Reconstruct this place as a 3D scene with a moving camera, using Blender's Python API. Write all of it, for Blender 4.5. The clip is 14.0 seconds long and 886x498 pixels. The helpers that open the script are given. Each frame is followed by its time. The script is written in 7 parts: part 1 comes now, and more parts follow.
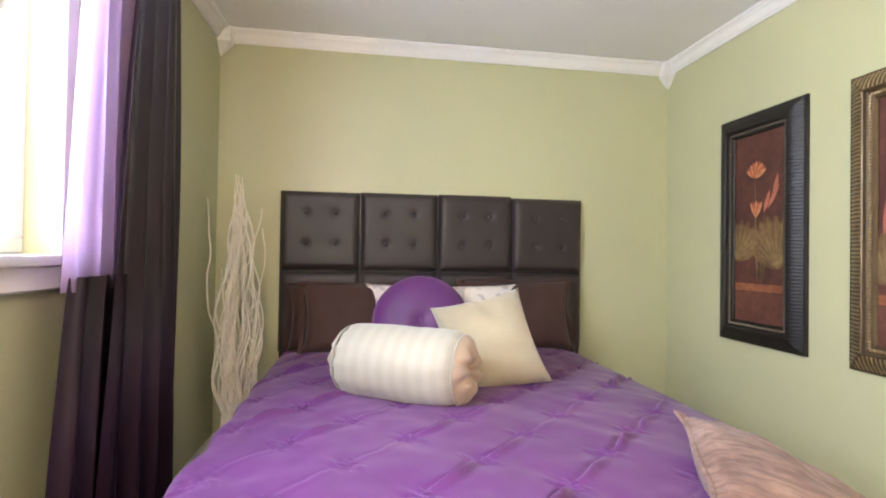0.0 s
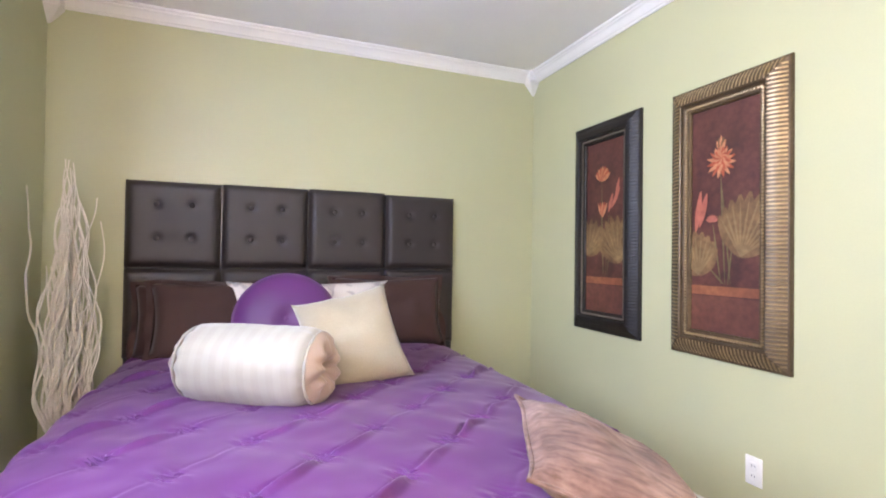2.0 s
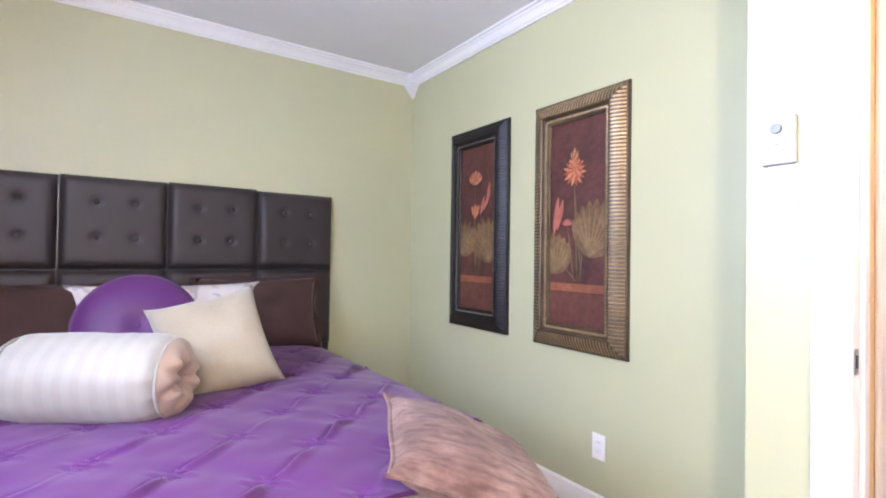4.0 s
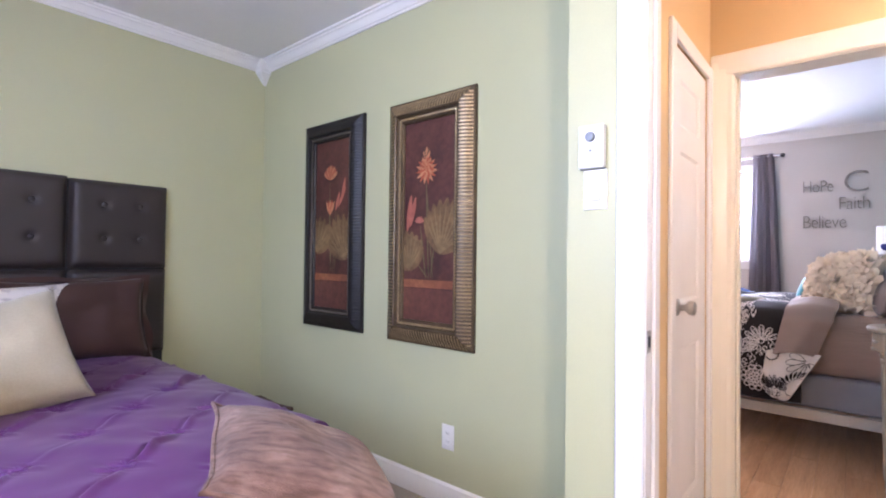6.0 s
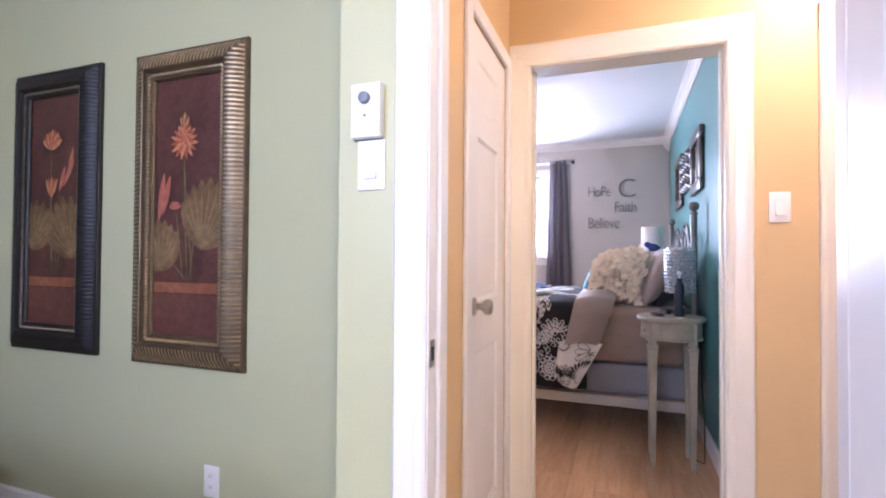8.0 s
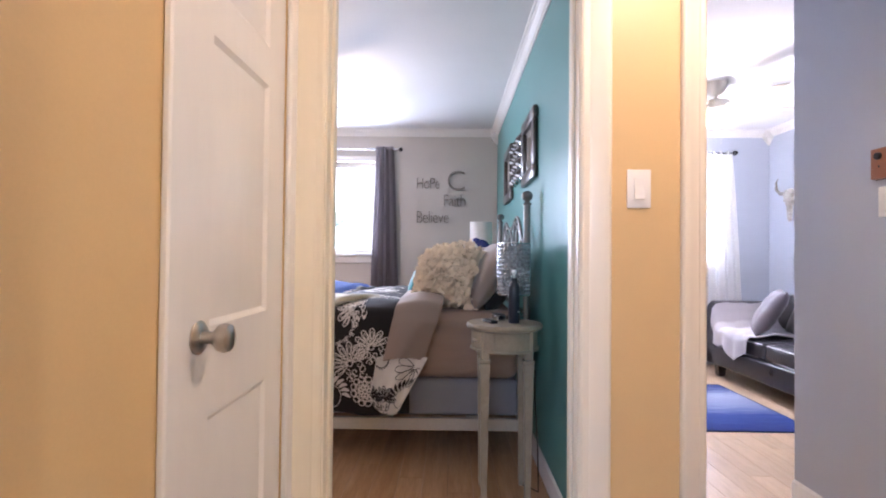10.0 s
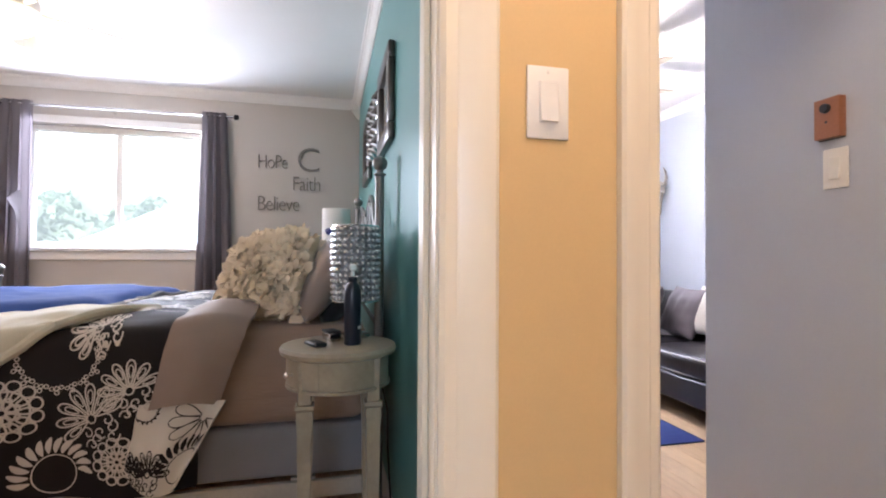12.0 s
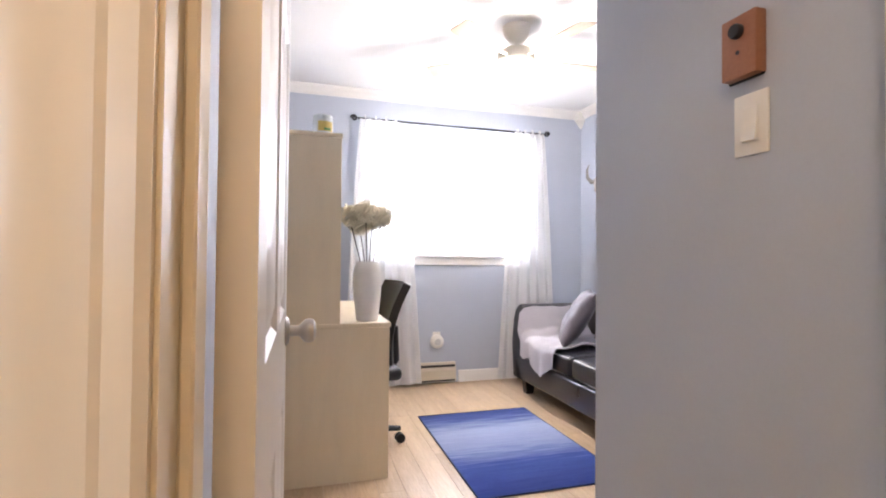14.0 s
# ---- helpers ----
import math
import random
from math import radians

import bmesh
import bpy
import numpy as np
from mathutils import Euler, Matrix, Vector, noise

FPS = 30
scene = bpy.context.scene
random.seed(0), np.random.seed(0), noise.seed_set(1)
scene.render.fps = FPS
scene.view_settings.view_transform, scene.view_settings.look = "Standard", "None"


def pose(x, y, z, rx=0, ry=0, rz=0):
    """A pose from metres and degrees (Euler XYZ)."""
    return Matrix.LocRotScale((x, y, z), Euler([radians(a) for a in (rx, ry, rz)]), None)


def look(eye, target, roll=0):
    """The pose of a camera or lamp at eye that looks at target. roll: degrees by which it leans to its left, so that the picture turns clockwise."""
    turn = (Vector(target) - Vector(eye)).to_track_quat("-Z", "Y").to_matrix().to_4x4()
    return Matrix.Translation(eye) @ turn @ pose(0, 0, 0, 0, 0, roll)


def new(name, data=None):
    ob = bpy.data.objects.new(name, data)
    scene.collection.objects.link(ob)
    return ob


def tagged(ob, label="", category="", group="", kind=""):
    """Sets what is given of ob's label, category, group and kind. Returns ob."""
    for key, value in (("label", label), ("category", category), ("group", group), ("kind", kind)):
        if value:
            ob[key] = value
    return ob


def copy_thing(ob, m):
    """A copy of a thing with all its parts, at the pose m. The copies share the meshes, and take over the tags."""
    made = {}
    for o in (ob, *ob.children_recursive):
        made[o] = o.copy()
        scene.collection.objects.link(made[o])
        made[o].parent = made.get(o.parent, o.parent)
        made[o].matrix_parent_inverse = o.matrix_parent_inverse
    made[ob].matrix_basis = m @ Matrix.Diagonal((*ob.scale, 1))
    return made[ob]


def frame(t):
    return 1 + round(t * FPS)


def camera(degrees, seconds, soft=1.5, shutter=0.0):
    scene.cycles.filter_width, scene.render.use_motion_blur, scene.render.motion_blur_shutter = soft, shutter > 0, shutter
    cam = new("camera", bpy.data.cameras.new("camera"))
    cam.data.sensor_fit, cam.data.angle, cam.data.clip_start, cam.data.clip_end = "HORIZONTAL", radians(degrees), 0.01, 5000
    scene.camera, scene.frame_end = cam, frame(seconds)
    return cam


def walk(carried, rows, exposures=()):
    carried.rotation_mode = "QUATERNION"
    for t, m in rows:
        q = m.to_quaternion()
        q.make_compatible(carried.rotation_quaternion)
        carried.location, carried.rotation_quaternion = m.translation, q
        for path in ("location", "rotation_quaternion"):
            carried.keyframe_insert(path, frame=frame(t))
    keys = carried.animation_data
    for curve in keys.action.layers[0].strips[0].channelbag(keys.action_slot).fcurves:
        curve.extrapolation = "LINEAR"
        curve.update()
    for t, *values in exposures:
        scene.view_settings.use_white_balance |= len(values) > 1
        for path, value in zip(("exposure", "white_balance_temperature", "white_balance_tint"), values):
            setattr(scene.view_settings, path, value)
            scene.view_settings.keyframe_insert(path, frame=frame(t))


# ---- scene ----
cam = camera(84.8, 14.0, soft=2.0)
PATH = [
    (0, (-0.019, 0.076, 1.175), (0.283, 2.053, 1.2), 0.9),
    (0.5, (0.038, 0.069, 1.165), (0.421, 2.032, 1.186), 0.9),
    (1, (0.048, 0.074, 1.155), (0.551, 2.009, 1.182), 0.9),
    (1.5, (0.089, 0.064, 1.161), (0.698, 1.969, 1.189), 0.9),
    (2, (0.11, 0.052, 1.159), (0.831, 1.917, 1.188), 0.8),
    (2.5, (0.134, 0.039, 1.16), (0.957, 1.862, 1.188), 0.8),
    (3, (0.136, 0.03, 1.165), (1.069, 1.799, 1.192), 0.8),
    (5.5, (0.198, -0.023, 1.168), (1.617, 1.386, 1.202), 0.8),
    (6, (0.224, -0.026, 1.157), (1.75, 1.266, 1.19), 0.7),
    (6.5, (0.265, -0.028, 1.154), (1.896, 1.129, 1.185), 0.6),
    (7, (0.328, -0.023, 1.149), (2.056, 0.983, 1.184), 0.5),
    (7.5, (0.443, -0.015, 1.149), (2.252, 0.838, 1.186), 0.5),
    (8, (0.588, 0.003, 1.146), (2.464, 0.696, 1.182), 0.4),
    (8.2, (0.646, 0.01, 1.153), (2.544, 0.64, 1.182), 0.4),
    (10.3, (1.407, 0.004, 1.132), (3.406, -0.057, 1.168), 0.6),
    (10.5, (1.488, -0.018, 1.13), (3.485, -0.137, 1.167), 0.6),
    (11, (1.687, -0.067, 1.13), (3.67, -0.326, 1.165), 0.5),
    (11.5, (1.882, -0.118, 1.112), (3.845, -0.501, 1.149), 0.5),
    (12, (2.041, -0.221, 1.103), (3.987, -0.682, 1.136), 0.3),
    (12.5, (2.16, -0.359, 1.106), (4.094, -0.868, 1.138), 0.2),
    (13, (2.254, -0.504, 1.109), (4.177, -1.05, 1.145), 0.4),
    (13.5, (2.331, -0.668, 1.108), (4.253, -1.221, 1.146), 0.3),
    (14, (2.43, -0.835, 1.11), (4.349, -1.394, 1.147), 0.5),
]
EXPOSURE = [(0, 1.7, 6550, 20), (3, 1.87, 5700, 30), (5.5, 1.38, 5600, 31), (7, 1.25, 5400, 33), (8.2, 1.08, 5450, 33), (10.3, 0.8, 5750, 24), (12.5, 0.7, 6150, 20), (14, 0.6, 6250, 18)]
walk(cam, [(t, look(eye, target, roll)) for t, eye, target, roll in PATH], EXPOSURE)

# ---- light ----
world = bpy.data.worlds.new("sky")
scene.world = world
world.use_nodes = True
wn = world.node_tree
sky = wn.nodes.new("ShaderNodeTexSky")
sky.sky_type = "NISHITA"
sky.sun_disc = False
sky.sun_elevation = radians(52)
sky.sun_rotation = radians(213)
sky.air_density, sky.dust_density = 1.3, 2.5
wn.links.new(sky.outputs[0], wn.nodes["Background"].inputs[0])
wn.nodes["Background"].inputs[1].default_value = 0.15


def lamp(name, kind, energy, color, m, **kw):
    d = bpy.data.lights.new(name, kind)
    d.energy, d.color = energy, color
    for k, v in kw.items():
        if k == "size":
            d.size = v
        elif k == "size_y":
            d.shape, d.size_y = "RECTANGLE", v
        elif k == "radius":
            d.shadow_soft_size = v
        elif k == "angle":
            d.angle = v
    o = new(name, d)
    o.matrix_world = m
    return o


lamp("sun", "SUN", 5.0, (1.0, 0.95, 0.87), look((-3.6, -5.5, 9), (0, 0, 0)), angle=radians(0.5))
# daylight in the window openings
lamp("window_light", "AREA", 33, (0.68, 0.83, 1.0), look((-1.0, 0.98, 1.72), (1.0, 1.1, 1.2)), size=1.3, size_y=1.1)
lamp("window_light", "AREA", 170, (0.88, 0.94, 1.0), look((6.74, -2.13, 1.7), (4.0, -2.1, 1.4)), size=1.35, size_y=1.05)
lamp("window_light", "AREA", 52, (0.84, 0.92, 1.0), look((6.56, 1.48, 1.68), (4.0, 1.3, 1.3)), size=1.25, size_y=1.0)
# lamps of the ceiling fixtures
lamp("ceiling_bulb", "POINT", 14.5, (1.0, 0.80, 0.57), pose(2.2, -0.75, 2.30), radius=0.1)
lamp("ceiling_bulb", "POINT", 17, (1.0, 0.80, 0.58), pose(4.78, 1.28, 2.06), radius=0.09)
lamp("ceiling_bulb", "POINT", 45, (1.0, 0.91, 0.80), pose(5.16, -2.09, 2.10), radius=0.09)
# added bulb of the unseen bedroom pendant, set low to brighten the ceiling
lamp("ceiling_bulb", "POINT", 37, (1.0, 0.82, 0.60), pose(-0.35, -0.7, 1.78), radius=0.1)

# ---- materials ----
def nodes_of(name):
    m = bpy.data.materials.new(name)
    m.use_nodes = True
    nt = m.node_tree
    return m, nt, nt.nodes["Principled BSDF"]


def coords(nt, scale=(1, 1, 1), rot=(0, 0, 0)):
    tc = nt.nodes.new("ShaderNodeTexCoord")
    mp = nt.nodes.new("ShaderNodeMapping")
    mp.inputs["Scale"].default_value = scale
    mp.inputs["Rotation"].default_value = rot
    nt.links.new(tc.outputs["Object"], mp.inputs[0])
    return mp.outputs[0]


def noise_of(nt, vec, scale, detail=4.0, rough=0.55):
    n = nt.nodes.new("ShaderNodeTexNoise")
    n.inputs["Scale"].default_value = scale
    n.inputs["Detail"].default_value = detail
    n.inputs["Roughness"].default_value = rough
    nt.links.new(vec, n.inputs["Vector"])
    return n.outputs["Fac"]


def ramp(nt, fac, stops):
    r = nt.nodes.new("ShaderNodeValToRGB")
    el = r.color_ramp.elements
    el[0].position, el[1].position = stops[0][0], stops[-1][0]
    for p, _ in stops[1:-1]:
        el.new(p)
    for e, (_, c) in zip(el, stops):
        e.color = (*c, 1)
    nt.links.new(fac, r.inputs[0])
    return r.outputs[0]


def mixed(nt, fac, a, b, mode="MIX"):
    n = nt.nodes.new("ShaderNodeMix")
    n.data_type, n.blend_type = "RGBA", mode
    for sock, v in ((n.inputs[0], fac), (n.inputs[6], a), (n.inputs[7], b)):
        if hasattr(v, "node"):
            nt.links.new(v, sock)
        elif isinstance(v, (int, float)):
            sock.default_value = v
        else:
            sock.default_value = (*v, 1)
    return n.outputs[2]


def bumped(nt, bsdf, height, strength, dist=0.01):
    b = nt.nodes.new("ShaderNodeBump")
    b.inputs["Strength"].default_value = strength
    b.inputs["Distance"].default_value = dist
    nt.links.new(height, b.inputs["Height"])
    nt.links.new(b.outputs[0], bsdf.inputs["Normal"])


def shade(c, k):
    return tuple(min(1.0, v * k) for v in c)


def mat(name, color, rough=0.6, metal=0.0, var=0.06, big=1.2, fine=60.0, bump=0.15, dist=0.002, stretch=(1, 1, 1), sheen=0.0, coat=0.0, spec=0.5, rvar=0.0):
    """A surface with large soft unevenness and fine grain."""
    m, nt, b = nodes_of(name)
    vec = coords(nt, stretch)
    n1, n2 = noise_of(nt, vec, big, 3), noise_of(nt, vec, fine, 5)
    c1 = ramp(nt, n1, [(0.3, shade(color, 1 - var)), (0.7, shade(color, 1 + var))])
    c2 = ramp(nt, n2, [(0.3, (1 - var, 1 - var, 1 - var)), (0.7, (1, 1, 1))])
    nt.links.new(mixed(nt, 1.0, c1, c2, "MULTIPLY"), b.inputs["Base Color"])
    b.inputs["Roughness"].default_value = rough
    b.inputs["Metallic"].default_value = metal
    b.inputs["Sheen Weight"].default_value = sheen
    b.inputs["Coat Weight"].default_value = coat
    b.inputs["Specular IOR Level"].default_value = spec
    if rvar:
        r = ramp(nt, n1, [(0.3, (rough - rvar,) * 3), (0.7, (rough + rvar,) * 3)])
        nt.links.new(r, b.inputs["Roughness"])
    if bump:
        bumped(nt, b, n2, bump, dist)
    return m


GREEN = mat("green wall paint", (0.49, 0.49, 0.295), 0.42, var=0.03, fine=180, bump=0.12, dist=0.001)
YELLOW = mat("yellow wall paint", (0.66, 0.465, 0.225), 0.45, var=0.03, fine=180, bump=0.12, dist=0.001)
GREIGE = mat("greige wall paint", (0.50, 0.46, 0.42), 0.5, var=0.03, fine=180, bump=0.12, dist=0.001)
TEAL = mat("teal wall paint", (0.10, 0.30, 0.29), 0.32, var=0.05, fine=150, bump=0.15, dist=0.001)
BLUE = mat("pale blue wall paint", (0.46, 0.50, 0.58), 0.4, var=0.03, fine=180, bump=0.12, dist=0.001)
CEIL = mat("ceiling paint", (0.86, 0.85, 0.84), 0.8, var=0.03, fine=120, bump=0.3, dist=0.002)
WHITE = mat("white trim paint", (0.80, 0.78, 0.75), 0.28, var=0.025, fine=40, bump=0.02, dist=0.0005, stretch=(1, 1, 0.2))
# The same white trim, with the hall lamp's warm cast put into its colour.
WARMLIT_TRIM = mat("warm-lit white trim paint", (0.80, 0.74, 0.61), 0.28, var=0.025, fine=40, bump=0.02, dist=0.0005, stretch=(1, 1, 0.2))
PLASTIC = mat("white plastic", (0.80, 0.785, 0.74), 0.35, var=0.02, bump=0)
NICKEL = mat("brushed nickel", (0.52, 0.49, 0.45), 0.28, 1.0, var=0.06, fine=90, bump=0.05)
DARKMETAL = mat("dark metal", (0.03, 0.03, 0.032), 0.4, 0.8, var=0.1, bump=0.05)
BLACKPL = mat("black plastic", (0.014, 0.014, 0.017), 0.38, var=0.1, bump=0.05)


def wood_floor(name, a, b_, c):
    m, nt, b = nodes_of(name)
    info = nt.nodes.new("ShaderNodeObjectInfo")
    tc = nt.nodes.new("ShaderNodeTexCoord")
    mp = nt.nodes.new("ShaderNodeMapping")
    mp.inputs["Scale"].default_value = (1.4, 14, 14)
    nt.links.new(tc.outputs["Object"], mp.inputs[0])
    comb = nt.nodes.new("ShaderNodeVectorMath")
    comb.operation = "SCALE"
    comb.inputs[0].default_value = (13.0, 7.0, 5.0)
    nt.links.new(info.outputs["Random"], comb.inputs["Scale"])
    nt.links.new(comb.outputs[0], mp.inputs["Location"])
    g = noise_of(nt, mp.outputs[0], 1.6, 6, 0.6)
    f = noise_of(nt, mp.outputs[0], 9.0, 4, 0.6)
    col = ramp(nt, g, [(0.25, a), (0.5, b_), (0.75, c)])
    tone = ramp(nt, info.outputs["Random"], [(0.0, (0.82, 0.80, 0.78)), (1.0, (1.0, 1.0, 1.0))])
    col = mixed(nt, 1.0, col, tone, "MULTIPLY")
    grain = ramp(nt, f, [(0.35, (0.86, 0.84, 0.82)), (0.6, (1, 1, 1))])
    nt.links.new(mixed(nt, 1.0, col, grain, "MULTIPLY"), b.inputs["Base Color"])
    b.inputs["Roughness"].default_value = 0.3
    bumped(nt, b, f, 0.08, 0.001)
    return m


PLANK_B = wood_floor("honey oak boards", (0.47, 0.26, 0.125), (0.60, 0.35, 0.18), (0.68, 0.43, 0.245))
PLANK_O = wood_floor("pale maple boards", (0.57, 0.41, 0.25), (0.65, 0.48, 0.31), (0.71, 0.55, 0.37))
JOINT = mat("dark board joint", (0.16, 0.09, 0.045), 0.7)


def pane_glass(name):
    m, nt, b = nodes_of(name)
    nt.nodes.remove(b)
    out = nt.nodes["Material Output"]
    t, g, mx = nt.nodes.new("ShaderNodeBsdfTransparent"), nt.nodes.new("ShaderNodeBsdfGlossy"), nt.nodes.new("ShaderNodeMixShader")
    g.inputs["Roughness"].default_value = 0.02
    fr = nt.nodes.new("ShaderNodeFresnel")
    fr.inputs[0].default_value = 1.3
    nt.links.new(fr.outputs[0], mx.inputs[0])
    nt.links.new(t.outputs[0], mx.inputs[1])
    nt.links.new(g.outputs[0], mx.inputs[2])
    nt.links.new(mx.outputs[0], out.inputs[0])
    return m


GLASS = pane_glass("window glass")


def veiled_glass(name, veil):
    """Window glass mixed with a pale translucent veil that imitates daylight glare."""
    m = pane_glass(name)
    nt = m.node_tree
    out = nt.nodes["Material Output"]
    last = out.inputs[0].links[0].from_socket
    tr, mx = nt.nodes.new("ShaderNodeBsdfTranslucent"), nt.nodes.new("ShaderNodeMixShader")
    tr.inputs[0].default_value = (0.85, 0.93, 0.95, 1)
    mx.inputs[0].default_value = veil
    nt.links.new(last, mx.inputs[1])
    nt.links.new(tr.outputs[0], mx.inputs[2])
    nt.links.new(mx.outputs[0], out.inputs[0])
    return m


VEILED_GLASS = veiled_glass("window glass with glare veil", 0.14)


def sheer(name, color, clear, trans=0.6):
    """Thin cloth that lets light through."""
    m, nt, b = nodes_of(name)
    nt.nodes.remove(b)
    out = nt.nodes["Material Output"]
    d, t, tr = nt.nodes.new("ShaderNodeBsdfDiffuse"), nt.nodes.new("ShaderNodeBsdfTranslucent"), nt.nodes.new("ShaderNodeBsdfTransparent")
    vec = coords(nt)
    f = noise_of(nt, vec, 300, 2)
    col = ramp(nt, f, [(0.3, shade(color, 0.9)), (0.7, color)])
    for n in (d, t):
        nt.links.new(col, n.inputs[0])
    m1, m2 = nt.nodes.new("ShaderNodeMixShader"), nt.nodes.new("ShaderNodeMixShader")
    m1.inputs[0].default_value, m2.inputs[0].default_value = trans, clear
    nt.links.new(d.outputs[0], m1.inputs[1])
    nt.links.new(t.outputs[0], m1.inputs[2])
    nt.links.new(m1.outputs[0], m2.inputs[1])
    nt.links.new(tr.outputs[0], m2.inputs[2])
    nt.links.new(m2.outputs[0], out.inputs[0])
    return m


def glow(name, color, strength):
    m, nt, b = nodes_of(name)
    b.inputs["Base Color"].default_value = (*color, 1)
    b.inputs["Emission Color"].default_value = (*color, 1)
    b.inputs["Emission Strength"].default_value = strength
    b.inputs["Roughness"].default_value = 0.3
    return m


# ---- mesh helpers ----
def box(bm, x0, x1, y0, y1, z0, z1, bevel=0.0, seg=1):
    r = bmesh.ops.create_cube(bm, size=1.0)
    vs = r["verts"]
    for v in vs:
        v.co = Vector((x0 + (v.co.x + 0.5) * (x1 - x0), y0 + (v.co.y + 0.5) * (y1 - y0), z0 + (v.co.z + 0.5) * (z1 - z0)))
    if bevel:
        es = list({e for v in vs for e in v.link_edges})
        bmesh.ops.bevel(bm, geom=es, offset=bevel, segments=seg, profile=0.5, affect="EDGES")
    return bm


def tube(bm, pts, r, seg=8, cap=True, closed=False):
    """A round bar along points; r is one radius or one for each point."""
    pts = [Vector(p) for p in pts]
    n = len(pts)
    rs = [r] * n if isinstance(r, (int, float)) else list(r)
    rings, side = [], None
    for i, p in enumerate(pts):
        a, b = (pts[(i - 1) % n], pts[(i + 1) % n]) if closed else (pts[max(i - 1, 0)], pts[min(i + 1, n - 1)])
        d = (b - a).normalized() if (b - a).length > 1e-9 else Vector((0, 0, 1))
        if side is None:
            side = d.orthogonal().normalized()
        side = (side - d * side.dot(d))
        side = side.normalized() if side.length > 1e-6 else d.orthogonal().normalized()
        up = d.cross(side)
        rings.append([bm.verts.new(p + (side * math.cos(k * math.tau / seg) + up * math.sin(k * math.tau / seg)) * rs[i]) for k in range(seg)])
    for i in range(n if closed else n - 1):
        a, b = rings[i], rings[(i + 1) % n]
        for k in range(seg):
            bm.faces.new((a[k], a[(k + 1) % seg], b[(k + 1) % seg], b[k]))
    if cap and not closed:
        bm.faces.new(rings[0][::-1])
        bm.faces.new(rings[-1])
    return bm


def lathe(bm, prof, seg=24, m=None, cap=True):
    """Turns (radius, height) pairs round z."""
    rings = [[bm.verts.new((r * math.cos(k * math.tau / seg), r * math.sin(k * math.tau / seg), z)) for k in range(seg)] for r, z in prof]
    for a, b in zip(rings, rings[1:]):
        for k in range(seg):
            bm.faces.new((a[k], a[(k + 1) % seg], b[(k + 1) % seg], b[k]))
    if cap:
        bm.faces.new(rings[0][::-1])
        bm.faces.new(rings[-1])
    if m:
        bmesh.ops.transform(bm, matrix=m, verts=[v for ring in rings for v in ring])
    return bm


def prism(bm, poly, a, b, put):
    """A polygon of (u, v) pairs pushed from a to b; put(u, v, w) gives the place."""
    lo, hi = [bm.verts.new(put(u, v, a)) for u, v in poly], [bm.verts.new(put(u, v, b)) for u, v in poly]
    n = len(poly)
    for i in range(n):
        bm.faces.new((lo[i], lo[(i + 1) % n], hi[(i + 1) % n], hi[i]))
    bm.faces.new(lo[::-1])
    bm.faces.new(hi)
    return bm


def sheet(bm, nu, nv, f, thick=0.0, closed_u=False, uv=None):
    """A grid of points f(u, v), u and v from 0 to 1; with thickness, a slab along the normals; uv: its size in metres."""
    lay = bm.loops.layers.uv.new("uv") if uv else None
    g = [[bm.verts.new(f(i / nu, j / nv)) for j in range(nv + 1)] for i in range(nu + (0 if closed_u else 1))]
    fs = []
    for i in range(nu):
        for j in range(nv):
            a, b = g[i], g[(i + 1) % len(g)]
            fs.append(bm.faces.new((a[j], b[j], b[j + 1], a[j + 1])))
            if uv:
                for lp, (du, dv) in zip(fs[-1].loops, ((0, 0), (1, 0), (1, 1), (0, 1))):
                    lp[lay].uv = ((i + du) / nu * uv[0], (j + dv) / nv * uv[1])
    if thick:
        bmesh.ops.recalc_face_normals(bm, faces=fs)
        bmesh.ops.solidify(bm, geom=fs, thickness=thick)
    return bm


def finish(bm, name, material, smooth=40):
    bmesh.ops.recalc_face_normals(bm, faces=bm.faces)
    me = bpy.data.meshes.new(name)
    bm.to_mesh(me)
    bm.free()
    if material:
        me.materials.append(material)
    if smooth:
        me.polygons.foreach_set("use_smooth", [True] * len(me.polygons))
        me.set_sharp_from_angle(angle=radians(smooth))
    return me


def part(name, bm, material, parent, label="", smooth=40, kind=""):
    o = new(name, finish(bm, name, material, smooth) if isinstance(bm, bmesh.types.BMesh) else bm)
    o.parent = parent
    if parent is not None:
        up = parent
        m = up.matrix_basis.copy()
        while up.parent is not None:
            up = up.parent
            m = up.matrix_basis @ m
        o.matrix_parent_inverse = Matrix()
    return tagged(o, label=label, kind=kind)


def thing(name, label, category, group="", at=None, kind=""):
    o = new(name)
    if at is not None:
        o.matrix_basis = at
    o.empty_display_size = 0.1
    return tagged(o, label, category, group, kind)


def solid(name, bm, material, label="", category="", group="", kind="", smooth=40, at=None):
    o = new(name, finish(bm, name, material, smooth))
    if at is not None:
        o.matrix_basis = at
    return tagged(o, label, category, group, kind)


B = bmesh.new

# ---- rooms ----
H_A, H_B, H_O = 2.488, 2.502, 2.538
X_W, Y_N, X_PIC, X_DOOR, Y_JOG, Y_S = -0.91, 3.11, 1.985, 1.57, 0.627, -1.9
X_HALL0, X_HALL1, Y_HALL, Y_HALL_S = 1.69, 2.745, 0.485, -2.4
X_ROOM, X_B, Y_TEAL, Y_B_N = 2.87, 6.5, -0.49, 3.0
X_O, Y_O_N, Y_O_S, X_BLOCK, Y_BLOCK = 6.6, -0.62, -3.45, 3.62, -1.63


